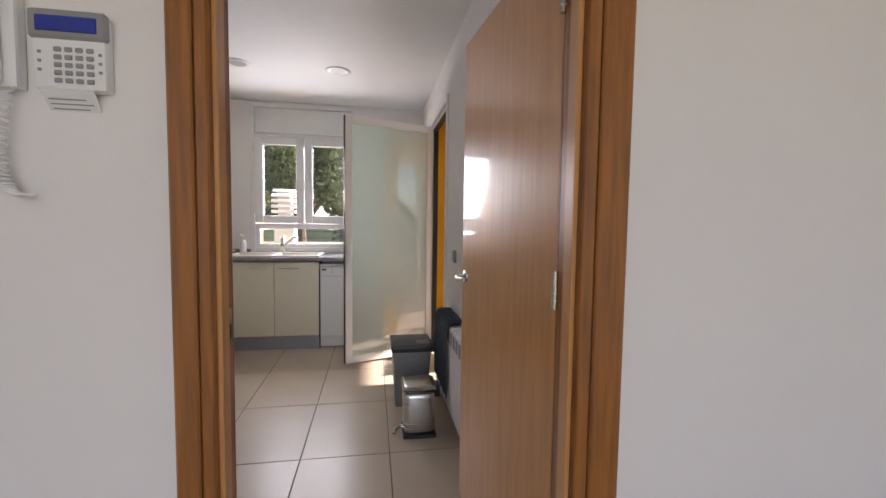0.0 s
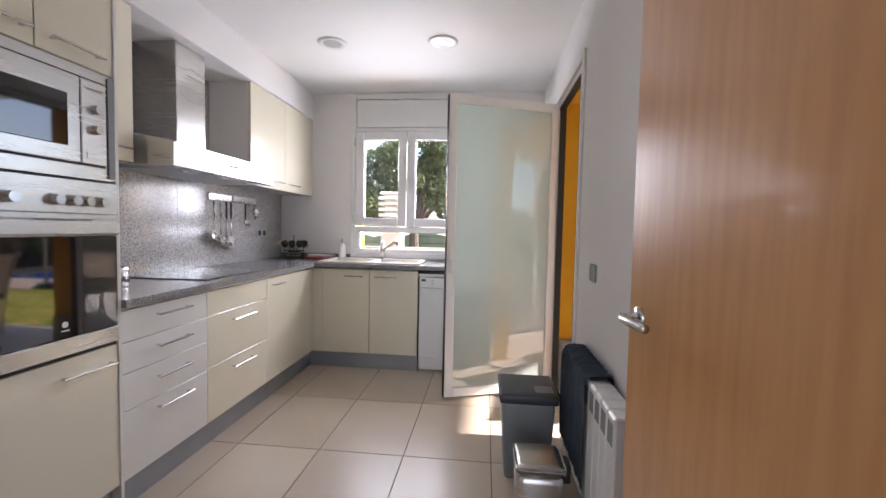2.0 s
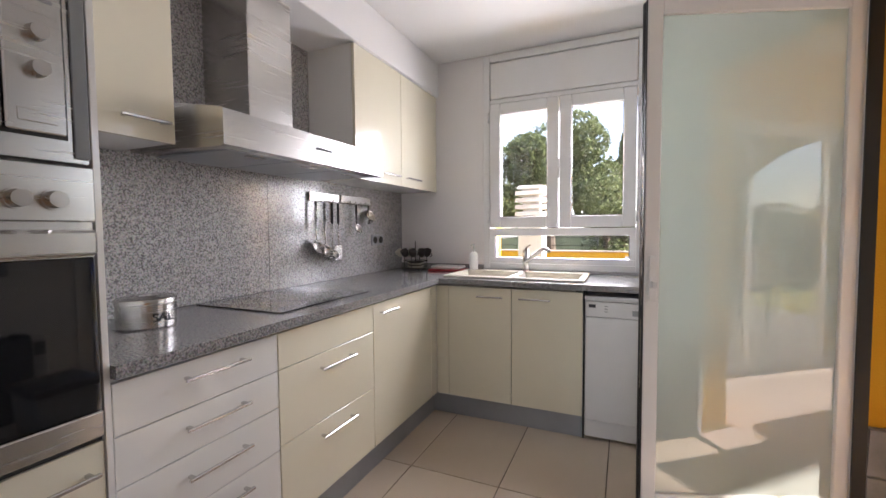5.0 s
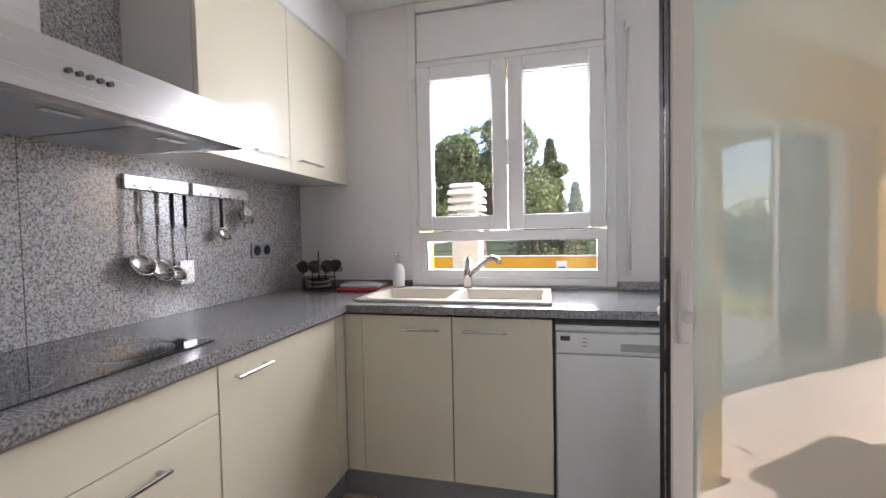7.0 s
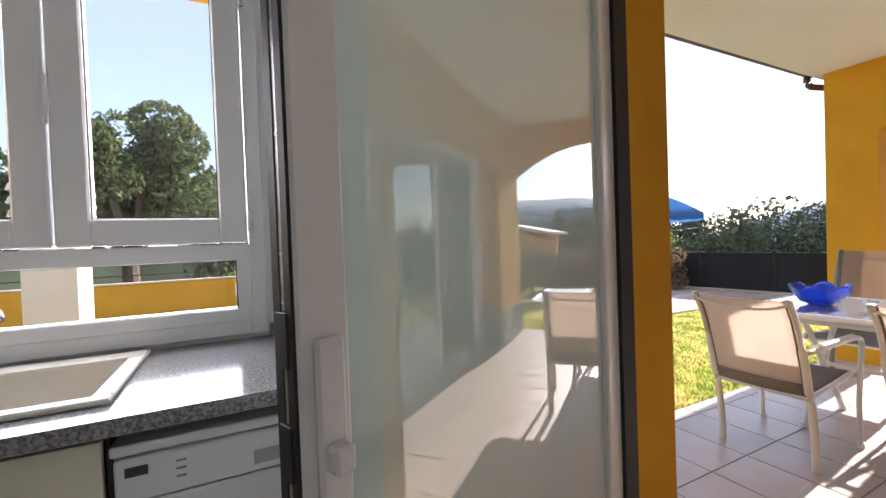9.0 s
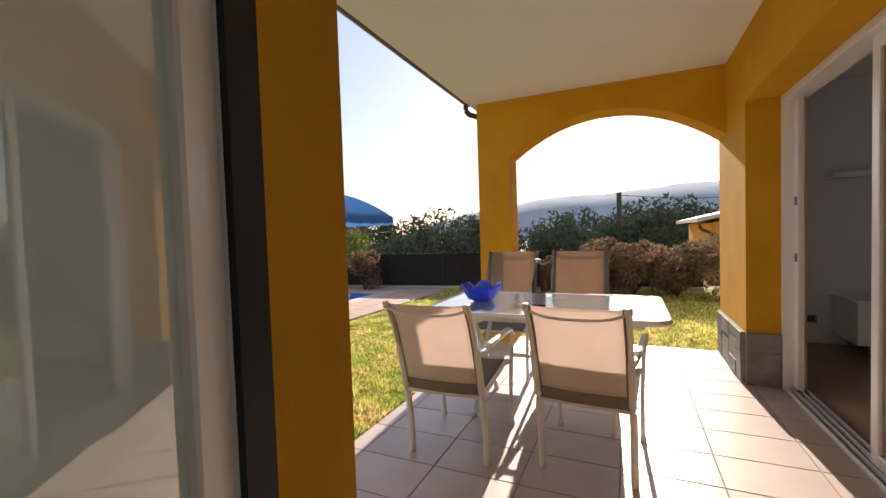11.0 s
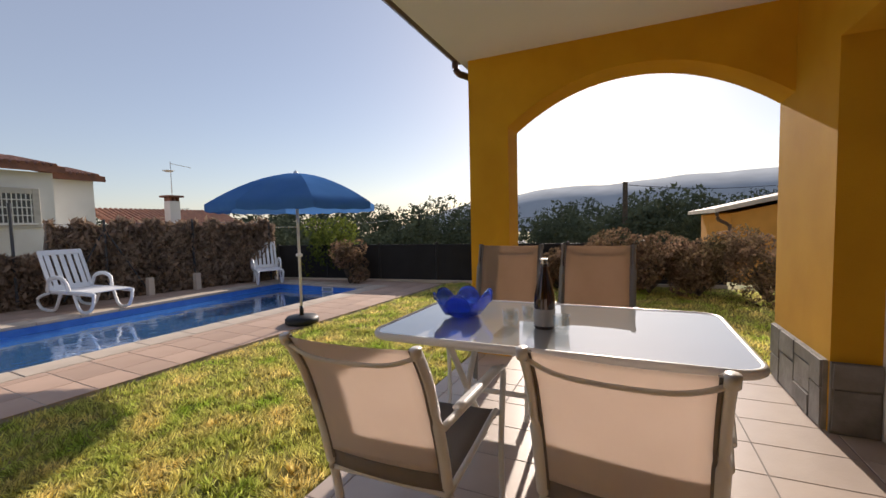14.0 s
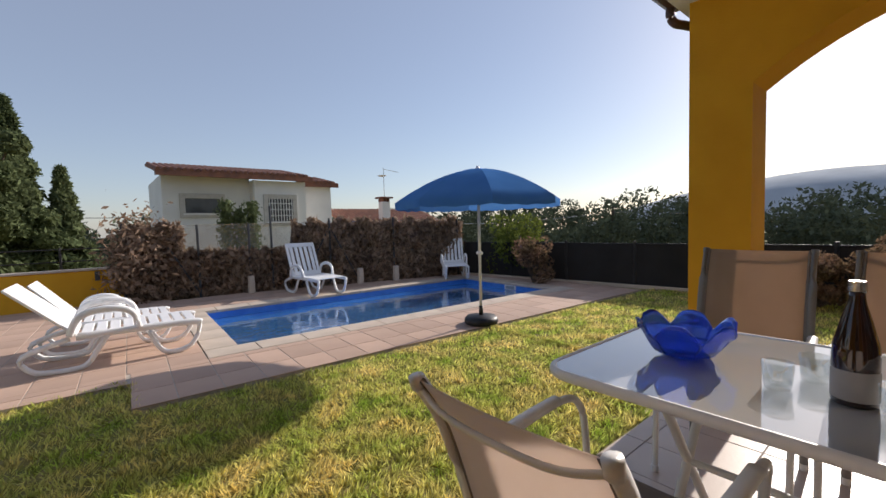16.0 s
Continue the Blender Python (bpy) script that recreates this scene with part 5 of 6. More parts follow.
ra = thing("radiator", (0.5, 2.45, 0.1), "white sectional aluminium radiator under the switch", "radiator")
for k in range(11):
    y = 2.08 + k * 0.08
    part("section", box(0.455, y, 0.13, 0.545, y + 0.076, 0.65, bev=0.008), ALU_WHITE, ra)
    part("grille", box(0.4535, y + 0.012, 0.55, 0.4560, y + 0.064, 0.625), PLASTIC_GREY, ra)
part("pipe", rod((0.50, 2.98, 0.0), (0.50, 2.98, 0.17), 0.009, seg=10), ALU_WHITE, ra)
part("valve", rod((0.50, 2.95, 0.17), (0.50, 3.01, 0.17), 0.018, seg=12), BLACK, ra)
tw = thing("towel", (0.5, 2.5, 0.7), "slate blue towel folded over the radiator", "towel")
bm = bmesh.new()
prof = [(0.444, 0.28), (0.440, 0.45), (0.438, 0.66), (0.446, 0.715), (0.47, 0.735), (0.52, 0.737), (0.548, 0.722), (0.552, 0.60), (0.552, 0.45)]
prof = [(p.x, p.z) for p in smooth_path([(x, 0, z - 0.07) for x, z in prof], 4)]
g2 = []
for x, z in prof:
    line = []
    for j in range(41):
        y = 2.40 + 0.48 * j / 40
        w2 = 0.006 * math.sin(j * 1.25 + z * 2) + 0.004 * math.sin(j * 0.6)
        line.append(bm.verts.new((x - (abs(w2) if x < 0.46 else 0), y + 0.01 * (0.63 - z) * math.sin(j), z + (0.006 * math.sin(j * 1.25) + 0.006 if z > 0.65 else 0))))
    g2.append(line)
for p, q in zip(g2, g2[1:]):
    for j in range(40):
        bm.faces.new((p[j], p[j + 1], q[j + 1], q[j]))
part("cloth", bm, TOWEL, tw, smooth=True)
sw = thing("light_switch", (0.556, 2.80, 1.04), "grey double light switch on the wall", "switch")
part("plate", box(0.548, 2.755, 1.0, 0.56, 2.84, 1.085, bev=0.003), ALU_GREY, sw)
part("rocker", box(0.543, 2.765, 1.01, 0.549, 2.83, 1.075, bev=0.002), ALU_GREY, sw)

# utensil rails on the splashback
SX = XL + 0.02
for y0, y1, lab in ((3.66, 3.94, "steel hook rail with hanging ladles"), (3.96, 4.30, "steel hook rail with a small sieve")):
    r2 = thing("utensil_rail", (SX, (y0 + y1) / 2, 1.45), lab, "utensil rail", "utensil rails")
    part("rail", box(SX, y0, 1.42, SX + 0.02, y1, 1.475, bev=0.004), STEEL, r2)
    for k in range(5):
        y = y0 + 0.04 + k * 0.06
        part("hook", tube(bmesh.new(), [(SX + 0.02, y, 1.44), (SX + 0.03, y, 1.425), (SX + 0.035, y, 1.415), (SX + 0.042, y, 1.425)], 0.0025, 6), CHROME, r2)


def utensil(y, length, kind):
    u = thing("kitchen_" + kind, (SX + 0.035, y, 1.42), "steel " + kind + " hanging from the hook rail", kind)
    x, z0 = SX + 0.036, 1.415
    dark = kind in ("spoon", "spatula")
    part("grip", tube(bmesh.new(), [(x, y, z0), (x, y, z0 - 0.13)], 0.009, 8, 0.6), BLACK if dark else STEEL, u, smooth=True)
    part("shaft", tube(bmesh.new(), [(x, y, z0 - 0.13), (x, y, z0 - length)], 0.004, 6), STEEL, u, smooth=True)
    if kind in ("ladle", "spoon", "sieve"):
        s = 0.048 if kind != "spoon" else 0.036
        bm = bmesh.new()
        prof2 = [(s * math.sin(a), -s * 0.7 * math.cos(a)) for a in (0.01, 0.4, 0.8, 1.2, 1.57)] + [(s * 0.93, 0.001)] + [(s * 0.93 * math.sin(a), -s * 0.6 * math.cos(a)) for a in (1.2, 0.8, 0.4, 0.01)]
        lathe(bm, prof2, (0, 0, 0), 20)
        mm = Matrix.Translation((x + 0.02, y, z0 - length - 0.03)) @ Matrix.Rotation(radians(60), 4, "Y")
        for v in bm.verts:
            v.co = mm @ v.co
        part("bowl", bm, STEEL, u, smooth=True)
    else:
        part("blade", box(x - 0.002, y - 0.035, z0 - length - 0.10, x + 0.003, y + 0.035, z0 - length, bev=0.002), STEEL, u)
    return u


utensil(3.69, 0.24, "sieve")
utensil(3.77, 0.27, "ladle")
utensil(3.84, 0.29, "spoon")
utensil(3.90, 0.27, "spatula")
utensil(4.10, 0.13, "spoon")
utensil(4.25, 0.04, "ladle")
so = thing("wall_socket", (SX, 4.45, 1.15), "grey double socket on the splashback", "socket")
part("plate", box(SX, 4.33, 1.125, SX + 0.010, 4.49, 1.205, bev=0.003), ALU_GREY, so)
for y in (4.37, 4.45):
    part("outlet", rod((SX + 0.0095, y, 1.165), (SX + 0.0115, y, 1.165), 0.026, seg=20), BLACK, so)

CUPD = M("brown_stoneware", (0.05, 0.033, 0.025), 0.3, var=0.2, scale=30)
CUPL = M("cream_stoneware", (0.62, 0.58, 0.48), 0.35, var=0.05)
cr = thing("cup_rack", (-1.84, 4.64, 0.92), "black wire rack for cups and saucers", "cup rack")
part("ring_wire", tube(bmesh.new(), [(-1.84 + 0.10 * math.cos(a * 0.2618), 4.64 + 0.07 * math.sin(a * 0.2618), 0.925) for a in range(25)], 0.003, 6), BLACK, cr)
part("ring_wire", tube(bmesh.new(), [(-1.84 + 0.10 * math.cos(a * 0.2618), 4.64 + 0.07 * math.sin(a * 0.2618), 0.995) for a in range(25)], 0.003, 6), BLACK, cr)
part("post_wire", rod((-1.84, 4.64, 0.922), (-1.84, 4.64, 1.15), 0.004, seg=8), BLACK, cr)
for a in (0, 1.57, 3.14, 4.71):
    part("upright_wire", rod((-1.84 + 0.10 * math.cos(a), 4.64 + 0.07 * math.sin(a), 0.921), (-1.84 + 0.10 * math.cos(a), 4.64 + 0.07 * math.sin(a), 1.08), 0.003, seg=6), BLACK, cr)
for k in range(5):
    sa = thing("saucer", (-1.84, 4.64, 0.93 + k * 0.012), "dark stoneware saucer stacked in the rack", "saucer", "stacked saucers")
    z = 0.928 + k * 0.012
    part("dish", lathe(bmesh.new(), [(0.006, 0), (0.045, 0), (0.068, 0.011), (0.066, 0.014), (0.043, 0.004), (0.006, 0.004)], (-1.84, 4.64, z)), CUPD if k % 2 == 0 else CUPL, sa, smooth=True)
for k, (x, y) in enumerate(((-1.94, 4.60), (-1.885, 4.57), (-1.82, 4.57), (-1.765, 4.60), (-1.76, 4.68), (-1.92, 4.69))):
    cp = thing("coffee_cup", (x, y, 1.0), "small stoneware cup hanging on the rack", "cup", "cups on the rack")
    mt = CUPL if k in (0, 5) else CUPD
    bm = bmesh.new()
    lathe(bm, [(0.004, 0), (0.020, 0), (0.028, 0.02), (0.030, 0.055), (0.027, 0.055), (0.024, 0.02), (0.004, 0.006)], (0, 0, 0), 18)
    mm = Matrix.Translation((x, y, 1.035)) @ Matrix.Rotation(radians(14 * (k - 2)), 4, "Y") @ Matrix.Rotation(radians(25), 4, "X")
    for v in bm.verts:
        v.co = mm @ v.co
    part("body", bm, mt, cp, smooth=True)
    part("ear", tube(bmesh.new(), [mm @ Vector((0.028 + 0.016 * math.sin(q * 0.52), 0, 0.028 - 0.018 * math.cos(q * 0.52))) for q in range(7)], 0.0035, 6), mt, cp, smooth=True)
ty = thing("tray", (-1.55, 4.66, 0.92), "red tray with a folded white cloth", "tray")
part("dish", box(-1.70, 4.57, 0.921, -1.43, 4.76, 0.938, bev=0.006), M("red_plastic", (0.45, 0.03, 0.035), 0.4), ty)
part("cloth", box(-1.69, 4.60, 0.9385, -1.45, 4.75, 0.962, bev=0.008), M("white_cloth", (0.62, 0.60, 0.58), 0.9, bump=0.4), ty, "folded white cloth")
dp = thing("soap_dispenser", (-1.36, 4.66, 0.934), "white ceramic soap dispenser with a steel pump", "dispenser")
part("bottle", lathe(bmesh.new(), [(0, 0), (0.03, 0), (0.034, 0.01), (0.034, 0.10), (0.026, 0.125), (0.014, 0.135), (0, 0.135)], (-1.37, 4.70, 0.9345)), PVC, dp, smooth=True)
part("pump", tube(bmesh.new(), [(-1.37, 4.70, 1.065), (-1.37, 4.70, 1.12), (-1.37, 4.695, 1.125), (-1.37, 4.65, 1.12)], 0.007, 10), STEEL, dp, smooth=True)
jr = thing("salt_tin", (-1.82, 2.55, 0.92), "round steel salt tin on the worktop", "tin")
part("body", lathe(bmesh.new(), [(0, 0), (0.085, 0), (0.088, 0.004), (0.088, 0.085), (0, 0.085)], (-1.82, 2.60, 0.921), 36), STEEL, jr, smooth=False)
part("lid", lathe(bmesh.new(), [(0.09, 0.08), (0.091, 0.095), (0.085, 0.10), (0, 0.103)], (-1.82, 2.60, 0.921), 36), STEEL, jr, smooth=True)
fc = bpy.data.curves.new("letters", "FONT")
fc.body, fc.size, fc.extrude, fc.align_x = "SAL", 0.04, 0.0006, "CENTER"
tmp = new("letters", fc)
me = bpy.data.meshes.new_from_object(tmp.evaluated_get(bpy.context.evaluated_depsgraph_get()))
bpy.data.objects.remove(tmp)
mm = Matrix.Translation((-1.82 + 0.0905 * math.cos(0.0), 2.60, 0.945)) @ Matrix.Rotation(math.pi / 2, 4, "Z") @ Matrix.Rotation(math.pi / 2, 4, "X")
me.transform(mm)
me.materials.clear()
me.materials.append(BLACK)
part("lettering", me, BLACK, jr, "dark lettering")

# ---- beyond the kitchen window ----
ch = thing("barbecue_chimney", (-1.39, 7.0, 0), "white masonry chimney with a louvred cap", "chimney")
part("shaft", box(-1.54, 6.85, -0.2, -1.24, 7.15, 1.36, bev=0.01), HOUSE_WHITE, ch)
for k in range(4):
    z = 1.40 + k * 0.085
    part("louvre", taper(-1.565, 6.82, -1.215, 7.18, z, z + 0.05, -0.012, 0.006), HOUSE_WHITE, ch)
part("core", box(-1.49, 6.90, 1.36, -1.29, 7.10, 1.74), HOUSE_WHITE, ch)
part("cap", taper(-1.54, 6.85, -1.24, 7.15, 1.735, 1.775, -0.02, 0.008), HOUSE_WHITE, ch)
yw = thing("garden_wall", (-2, 13.4, 0), "low ochre rendered garden wall", "wall", kind="structure")
part("wall_body", box(-9, 13.3, -0.3, 1.86, 13.5, 0.60, bev=0.01), YELLOW, yw)
part("wall_cap", box(-9.02, 13.28, 0.602, 1.88, 13.52, 0.635, bev=0.006), COPING, yw)
part("wall_vent", box(-0.3, 13.285, 0.2, -0.05, 13.3, 0.5, bev=0.003), PVC, yw)
part("wall_vent_panel", box(-0.27, 13.282, 0.24, -0.08, 13.287, 0.36), M("blue_enamel", (0.03, 0.14, 0.40), 0.3), yw, "blue panel")
part("wall_lamp", box(1.45, 13.27, 0.42, 1.52, 13.3, 0.58, bev=0.004), PLASTIC_DARK, yw, "dark wall lamp")
fc2 = thing("back_fence", (-3, 13.9, 0), "dark green wire fence behind the garden wall", "fence")
for x in range(-9, 3, 2):
    part("post", rod((x, 13.9, -0.4), (x, 13.9, 1.0), 0.02, seg=8), SCREEN, fc2)
for z in (0.75, 0.97):
    part("wire", rod((-9, 13.9, z), (2.0, 13.9, z), 0.012, seg=6), SCREEN, fc2)

# ---- fences ----
def along(p, q, t):
    return Vector((p[0] + (q[0] - p[0]) * t, p[1] + (q[1] - p[1]) * t, 0))


rng = random.Random(4)
FA, FB = (1.9, 13.25), (8.35, 11.50)
fl = thing("brushwood_fence", (5.1, 12.4, 0), "dry brown brushwood hedge on a wire fence", "fence")
bm = bmesh.new()
nseg = 90
rows = []
for i in range(nseg + 1):
    t = i / nseg
    p = along(FA, FB, t)
    hgt = 1.30 + 0.05 * math.sin(i * 0.9) + rng.uniform(-0.05, 0.05)
    if 0.13 < t < 0.42:
        hgt = 0.80 + rng.uniform(-0.05, 0.05)
    rows.append((p, hgt))
nrm = Vector((FA[1] - FB[1], FB[0] - FA[0], 0)).normalized()
lines = []
for p, hgt in rows:
    line = []
    for s, z in ((-1, -0.1), (-1, 0.5), (-1, 0.95), (0, 1.0), (1, 0.95), (1, -0.1)):
        line.append(bm.verts.new(p + nrm * (s * (0.11 + rng.uniform(-0.04, 0.04))) + Vector((0, 0, z * hgt))))
    lines.append(line)
for a, c2 in zip(lines, lines[1:]):
    for k in range(5):
        bm.faces.new((a[k], a[k + 1], c2[k + 1], c2[k]))
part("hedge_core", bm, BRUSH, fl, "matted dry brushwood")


def scatter(name, count, place, size, material, parent, label="", seed=1, long=1.0, up=0.0):
    """Many small leaf blades in one mesh; place(rng) gives a centre."""
    r = np.random.RandomState(seed)
    cs = np.array([place(r) for _ in range(count)], dtype=float)
    u = r.normal(size=(count, 3))
    u[:, 2] += up
    u /= np.linalg.norm(u, axis=1)[:, None]
    v = np.cross(u, r.normal(size=(count, 3)))
    v /= np.linalg.norm(v, axis=1)[:, None]
    s = (size * r.uniform(0.6, 1.4, size=count))[:, None]
    a = cs - u * s * long
    c = cs + u * s * long
    pts = np.stack([a, cs + v * s * 0.45, c, cs - v * s * 0.45], axis=1).reshape(-1, 3)
    idx = np.arange(count * 4).reshape(-1, 4)
    me = bpy.data.meshes.new(name)
    me.from_pydata(pts.tolist(), [], idx.tolist())
    me.materials.append(material)
    if parent is None:
        return tagged(new(name, me), label, name.replace("_", " "), kind="stuff")
    ob = part(name, me, material, parent, label)
    ob["kind"] = "stuff"
    return ob


def fence_pt(r):
    t = r.uniform(0, 1)
    p, hgt = rows[int(t * nseg)]
    z = hgt * (1 - r.uniform(0, 1) ** 1.6) + r.normal() * 0.04
    q = along(FA, FB, t) - nrm * (0.12 + abs(r.normal()) * 0.04) * (1 if r.uniform() < 0.8 else -1)
    return (q.x, q.y, max(0.02, z))


scatter("brushwood", 26000, fence_pt, 0.055, TWIG, fl, "dry twigs", 3, 1.2, 0.9)
scatter("clump", 3500, lambda r: (2.05 + r.normal() * 0.22, 13.1 + r.normal() * 0.22, 0.7 + r.normal() * 0.35), 0.05, TWIG, fl, "dry clump at the fence end", 5, 1.2)
for t, h in ((0.0, 1.4), (0.17, 1.35), (0.30, 1.35), (0.36, 1.68), (0.53, 1.42), (0.74, 1.42), (0.98, 1.35)):
    p = along(FA, FB, t) - nrm * 0.17
    part("post", rod((p.x, p.y, -0.1), (p.x, p.y, h), 0.022, seg=10), PLASTIC_DARK, fl, "dark steel fence post")
for t0, t1 in ((0.10, 0.17), (0.53, 0.44), (0.53, 0.62)):
    p, q = along(FA, FB, t0) - nrm * 0.19, along(FA, FB, t1) - nrm * 0.19
    part("brace", rod((p.x, p.y, 1.25 if t0 > 0.2 else 0.95), (q.x, q.y, 0.05), 0.014, seg=8), PLASTIC_DARK, fl)
p0, p1 = along(FA, FB, 0.0) - nrm * 0.14, along(FA, FB, 1.0) - nrm * 0.14
d0 = p1 - p0
wm = bmesh.new()
for k in range(60):
    t = 0.12 + 0.32 * k / 60
    for s in (-1, 1):
        a, c2 = p0 + d0 * t, p0 + d0 * (t + s * 0.075)
        tube(wm, [(a.x, a.y, 0.78), (c2.x, c2.y, 1.34)], 0.0022, 3)
part("wire_mesh", wm, STEEL, fl, "galvanised chain-link mesh")
part("top_wire", rod((p0.x, p0.y, 1.34), (p1.x, p1.y, 1.34), 0.004, seg=5), STEEL, fl)
for t in (0.30, 0.62, 0.74):
    p = along(FA, FB, t) - nrm * 0.26
    part("concrete_foot", taper(p.x - 0.05, p.y - 0.05, p.x + 0.05, p.y + 0.05, -0.05, 0.33, -0.005, 0.01), COPING, fl)
f2 = thing("screen_fence", (8.9, 7, 0), "black screened metal garden fence", "fence")
GA_, GB_ = (8.42, 11.35), (9.62, 2.2)
for k in range(7):
    a, c2 = along(GA_, GB_, k / 7), along(GA_, GB_, (k + 1) / 7)
    part("post", rod((a.x, a.y, -0.3), (a.x, a.y, 0.82), 0.03, seg=10), SCREEN, f2)
    bm = bmesh.new()
    n2 = 8
    l0 = [bm.verts.new((a.x + (c2.x - a.x) * i / n2 + 0.004 * (i % 2), a.y + (c2.y - a.y) * i / n2, -0.05)) for i in range(n2 + 1)]
    l1 = [bm.verts.new((a.x + (c2.x - a.x) * i / n2 + 0.004 * (i % 2), a.y + (c2.y - a.y) * i / n2, 0.76)) for i in range(n2 + 1)]
    for i in range(n2):
        bm.faces.new((l0[i], l0[i + 1], l1[i + 1], l1[i]))
    bmesh.ops.solidify(bm, geom=bm.faces[:], thickness=0.012)
    part("screen", bm, SCREEN, f2, "dark screening cloth")
    part("rail", rod((a.x, a.y, 0.77), (c2.x, c2.y, 0.77), 0.014, seg=6), SCREEN, f2)
    part("kerb", bx(bmesh.new(), -0.06, 0, -0.1, 0.06, (c2 - a).length, 0.03, 0.005, m=Matrix.Translation(a) @ Matrix.Rotation(math.atan2(c2.y - a.y, c2.x - a.x) - math.pi / 2, 4, "Z")), COPING, f2, "pale concrete kerb")

# ---- plants ----
def blob_place(cs):
    def f(r):
        x, y, z, rad, fl2 = cs[r.randint(len(cs))]
        d = r.normal(size=3)
        d /= np.linalg.norm(d)
        k = rad * r.uniform(0.55, 1.0) ** 0.5
        return (x + d[0] * k, y + d[1] * k, z + d[2] * k * fl2)
    return f


def tree(x, y, z, h, spread, n, leaf, mat, label, seed, trunk=0.16, low=0.35):
    """A tapered trunk, limbs and clumps of small leaves."""
    r = random.Random(seed)
    t = thing("tree", (x, y, z), label, "tree")
    tops = []
    bm = bmesh.new()
    mid = Vector((x + r.uniform(-0.2, 0.2), y + r.uniform(-0.2, 0.2), z + h * low))
    cyl(bm, (x, y, z - 0.3), mid, trunk, trunk * 0.7, 10)
    for k in range(15):
        a = k * 2.4 + r.uniform(-0.3, 0.3)
        rr3 = spread * r.uniform(0.35, 0.95)
        tip = Vector((x + rr3 * math.cos(a), y + rr3 * math.sin(a), z + h * r.uniform(low + 0.15, 0.92)))
        cyl(bm, mid, mid.lerp(tip, 0.55) + Vector((0, 0, 0.1 * h)), trunk * 0.5, trunk * 0.25, 7)
        cyl(bm, mid.lerp(tip, 0.55) + Vector((0, 0, 0.1 * h)), tip, trunk * 0.25, trunk * 0.06, 6)
        tops.append((tip.x, tip.y, tip.z, spread * r.uniform(0.22, 0.40), 0.8))
        q = mid.lerp(tip, 0.6)
        tops.append((q.x, q.y, q.z + 0.1 * h, spread * r.uniform(0.2, 0.36), 0.8))
    tops.append((x, y, z + h * 0.88, spread * 0.42, 0.7))
    part("trunk", bm, BARK, t)
    scatter("crown", n, blob_place(tops), leaf, mat, t, "", seed)
    return t


def conifer(x, y, z, h, spread, n, label, seed):
    """A pointed evergreen with drooping tiers of needles."""
    t = thing("tree", (x, y, z), label, "tree")
    part("trunk", rod((x, y, z - 0.3), (x, y, z + h * 0.95), 0.14, 0.02, 8), BARK, t)

    def pt(r):
        u = r.uniform(0, 1) ** 1.5
        tier = 0.6 + 0.4 * abs(math.sin(u * 26))
        rad = spread * (1 - u) * tier * r.uniform(0.3, 1) ** 0.5 + 0.05
        a = r.uniform(0, 6.283)
        rad *= 0.8 + 0.3 * math.sin(3 * a + u * 9)
        return (x + rad * math.cos(a), y + rad * math.sin(a), z + h * (0.08 + 0.92 * u) - 0.25 * rad)
    scatter("crown", n, pt, 0.10, LEAF, t, "", seed, 1.3)
    return t


tree(-2.7, 16.5, -0.6, 5.4, 2.4, 34000, 0.075, LEAF, "large evergreen oak with a dense dark crown", 11, 0.25, 0.3)
tree(-1.0, 20.5, -0.8, 5.0, 1.5, 15000, 0.085, LEAF, "evergreen oak beside the garden wall", 12, 0.2, 0.3)
tree(-6.0, 18.0, -0.6, 4.6, 2.4, 14000, 0.10, LEAF, "broad evergreen oak behind the garden", 13, 0.22, 0.3)
conifer(-0.35, 21.5, -0.8, 6.1, 2.0, 15000, "tall dark conifer beyond the garden wall", 14)
conifer(0.75, 22.0, -1.0, 4.4, 1.3, 9000, "smaller dark conifer beyond the garden wall", 15)
tree(-4.6, 9.6, 0.0, 2.2, 1.0, 6000, 0.05, LEAF_LIGHT, "young yellow-green fruit tree", 16, 0.05, 0.3)


def bush(x, y, rad, h, n, leaf, mat, label, seed, name="shrub"):
    r = random.Random(seed)
    t = thing(name, (x, y, 0), label, name)
    bm = bmesh.new()
    cs = []
    for k in range(18):
        a = k * 2.4
        tip = Vector((x + rad * 0.8 * math.cos(a) * r.uniform(0.3, 1), y + rad * 0.8 * math.sin(a) * r.uniform(0.3, 1), h * r.uniform(0.16, 0.9)))
        cyl(bm, (x, y, 0), tip, 0.014, 0.004, 5)
        cs.append((tip.x, tip.y, tip.z, rad * r.uniform(0.28, 0.5), 0.9))
    part("branchwork", bm, BARK, t)
    scatter("foliage", n, blob_place(cs), leaf, mat, t, "", seed)
    return t


bush(8.15, 9.1, 0.45, 0.85, 2600, 0.032, LEAF_RED, "reddish shrub in front of the dark fence", 21)
bush(8.95, 10.1, 0.75, 1.35, 3500, 0.04, LEAF_LIGHT, "yellow-green shrub behind the dark fence", 22)
for k, (x, y, rad, h) in enumerate(((8.75, 4.15, 0.45, 0.98), (8.65, 3.45, 0.45, 0.92), (8.55, 2.75, 0.5, 0.90), (8.25, 1.95, 0.62, 0.98), (8.35, 1.05, 0.5, 0.90), (8.7, 4.9, 0.35, 0.72), (8.4, 0.2, 0.55, 0.92), (8.6, -0.7, 0.55, 0.92))):
    bush(x, y, rad * 1.12, h, 6500, 0.028, LEAF_RED, "dry reddish hedge shrub along the fence", 30 + k, "hedge_shrub")


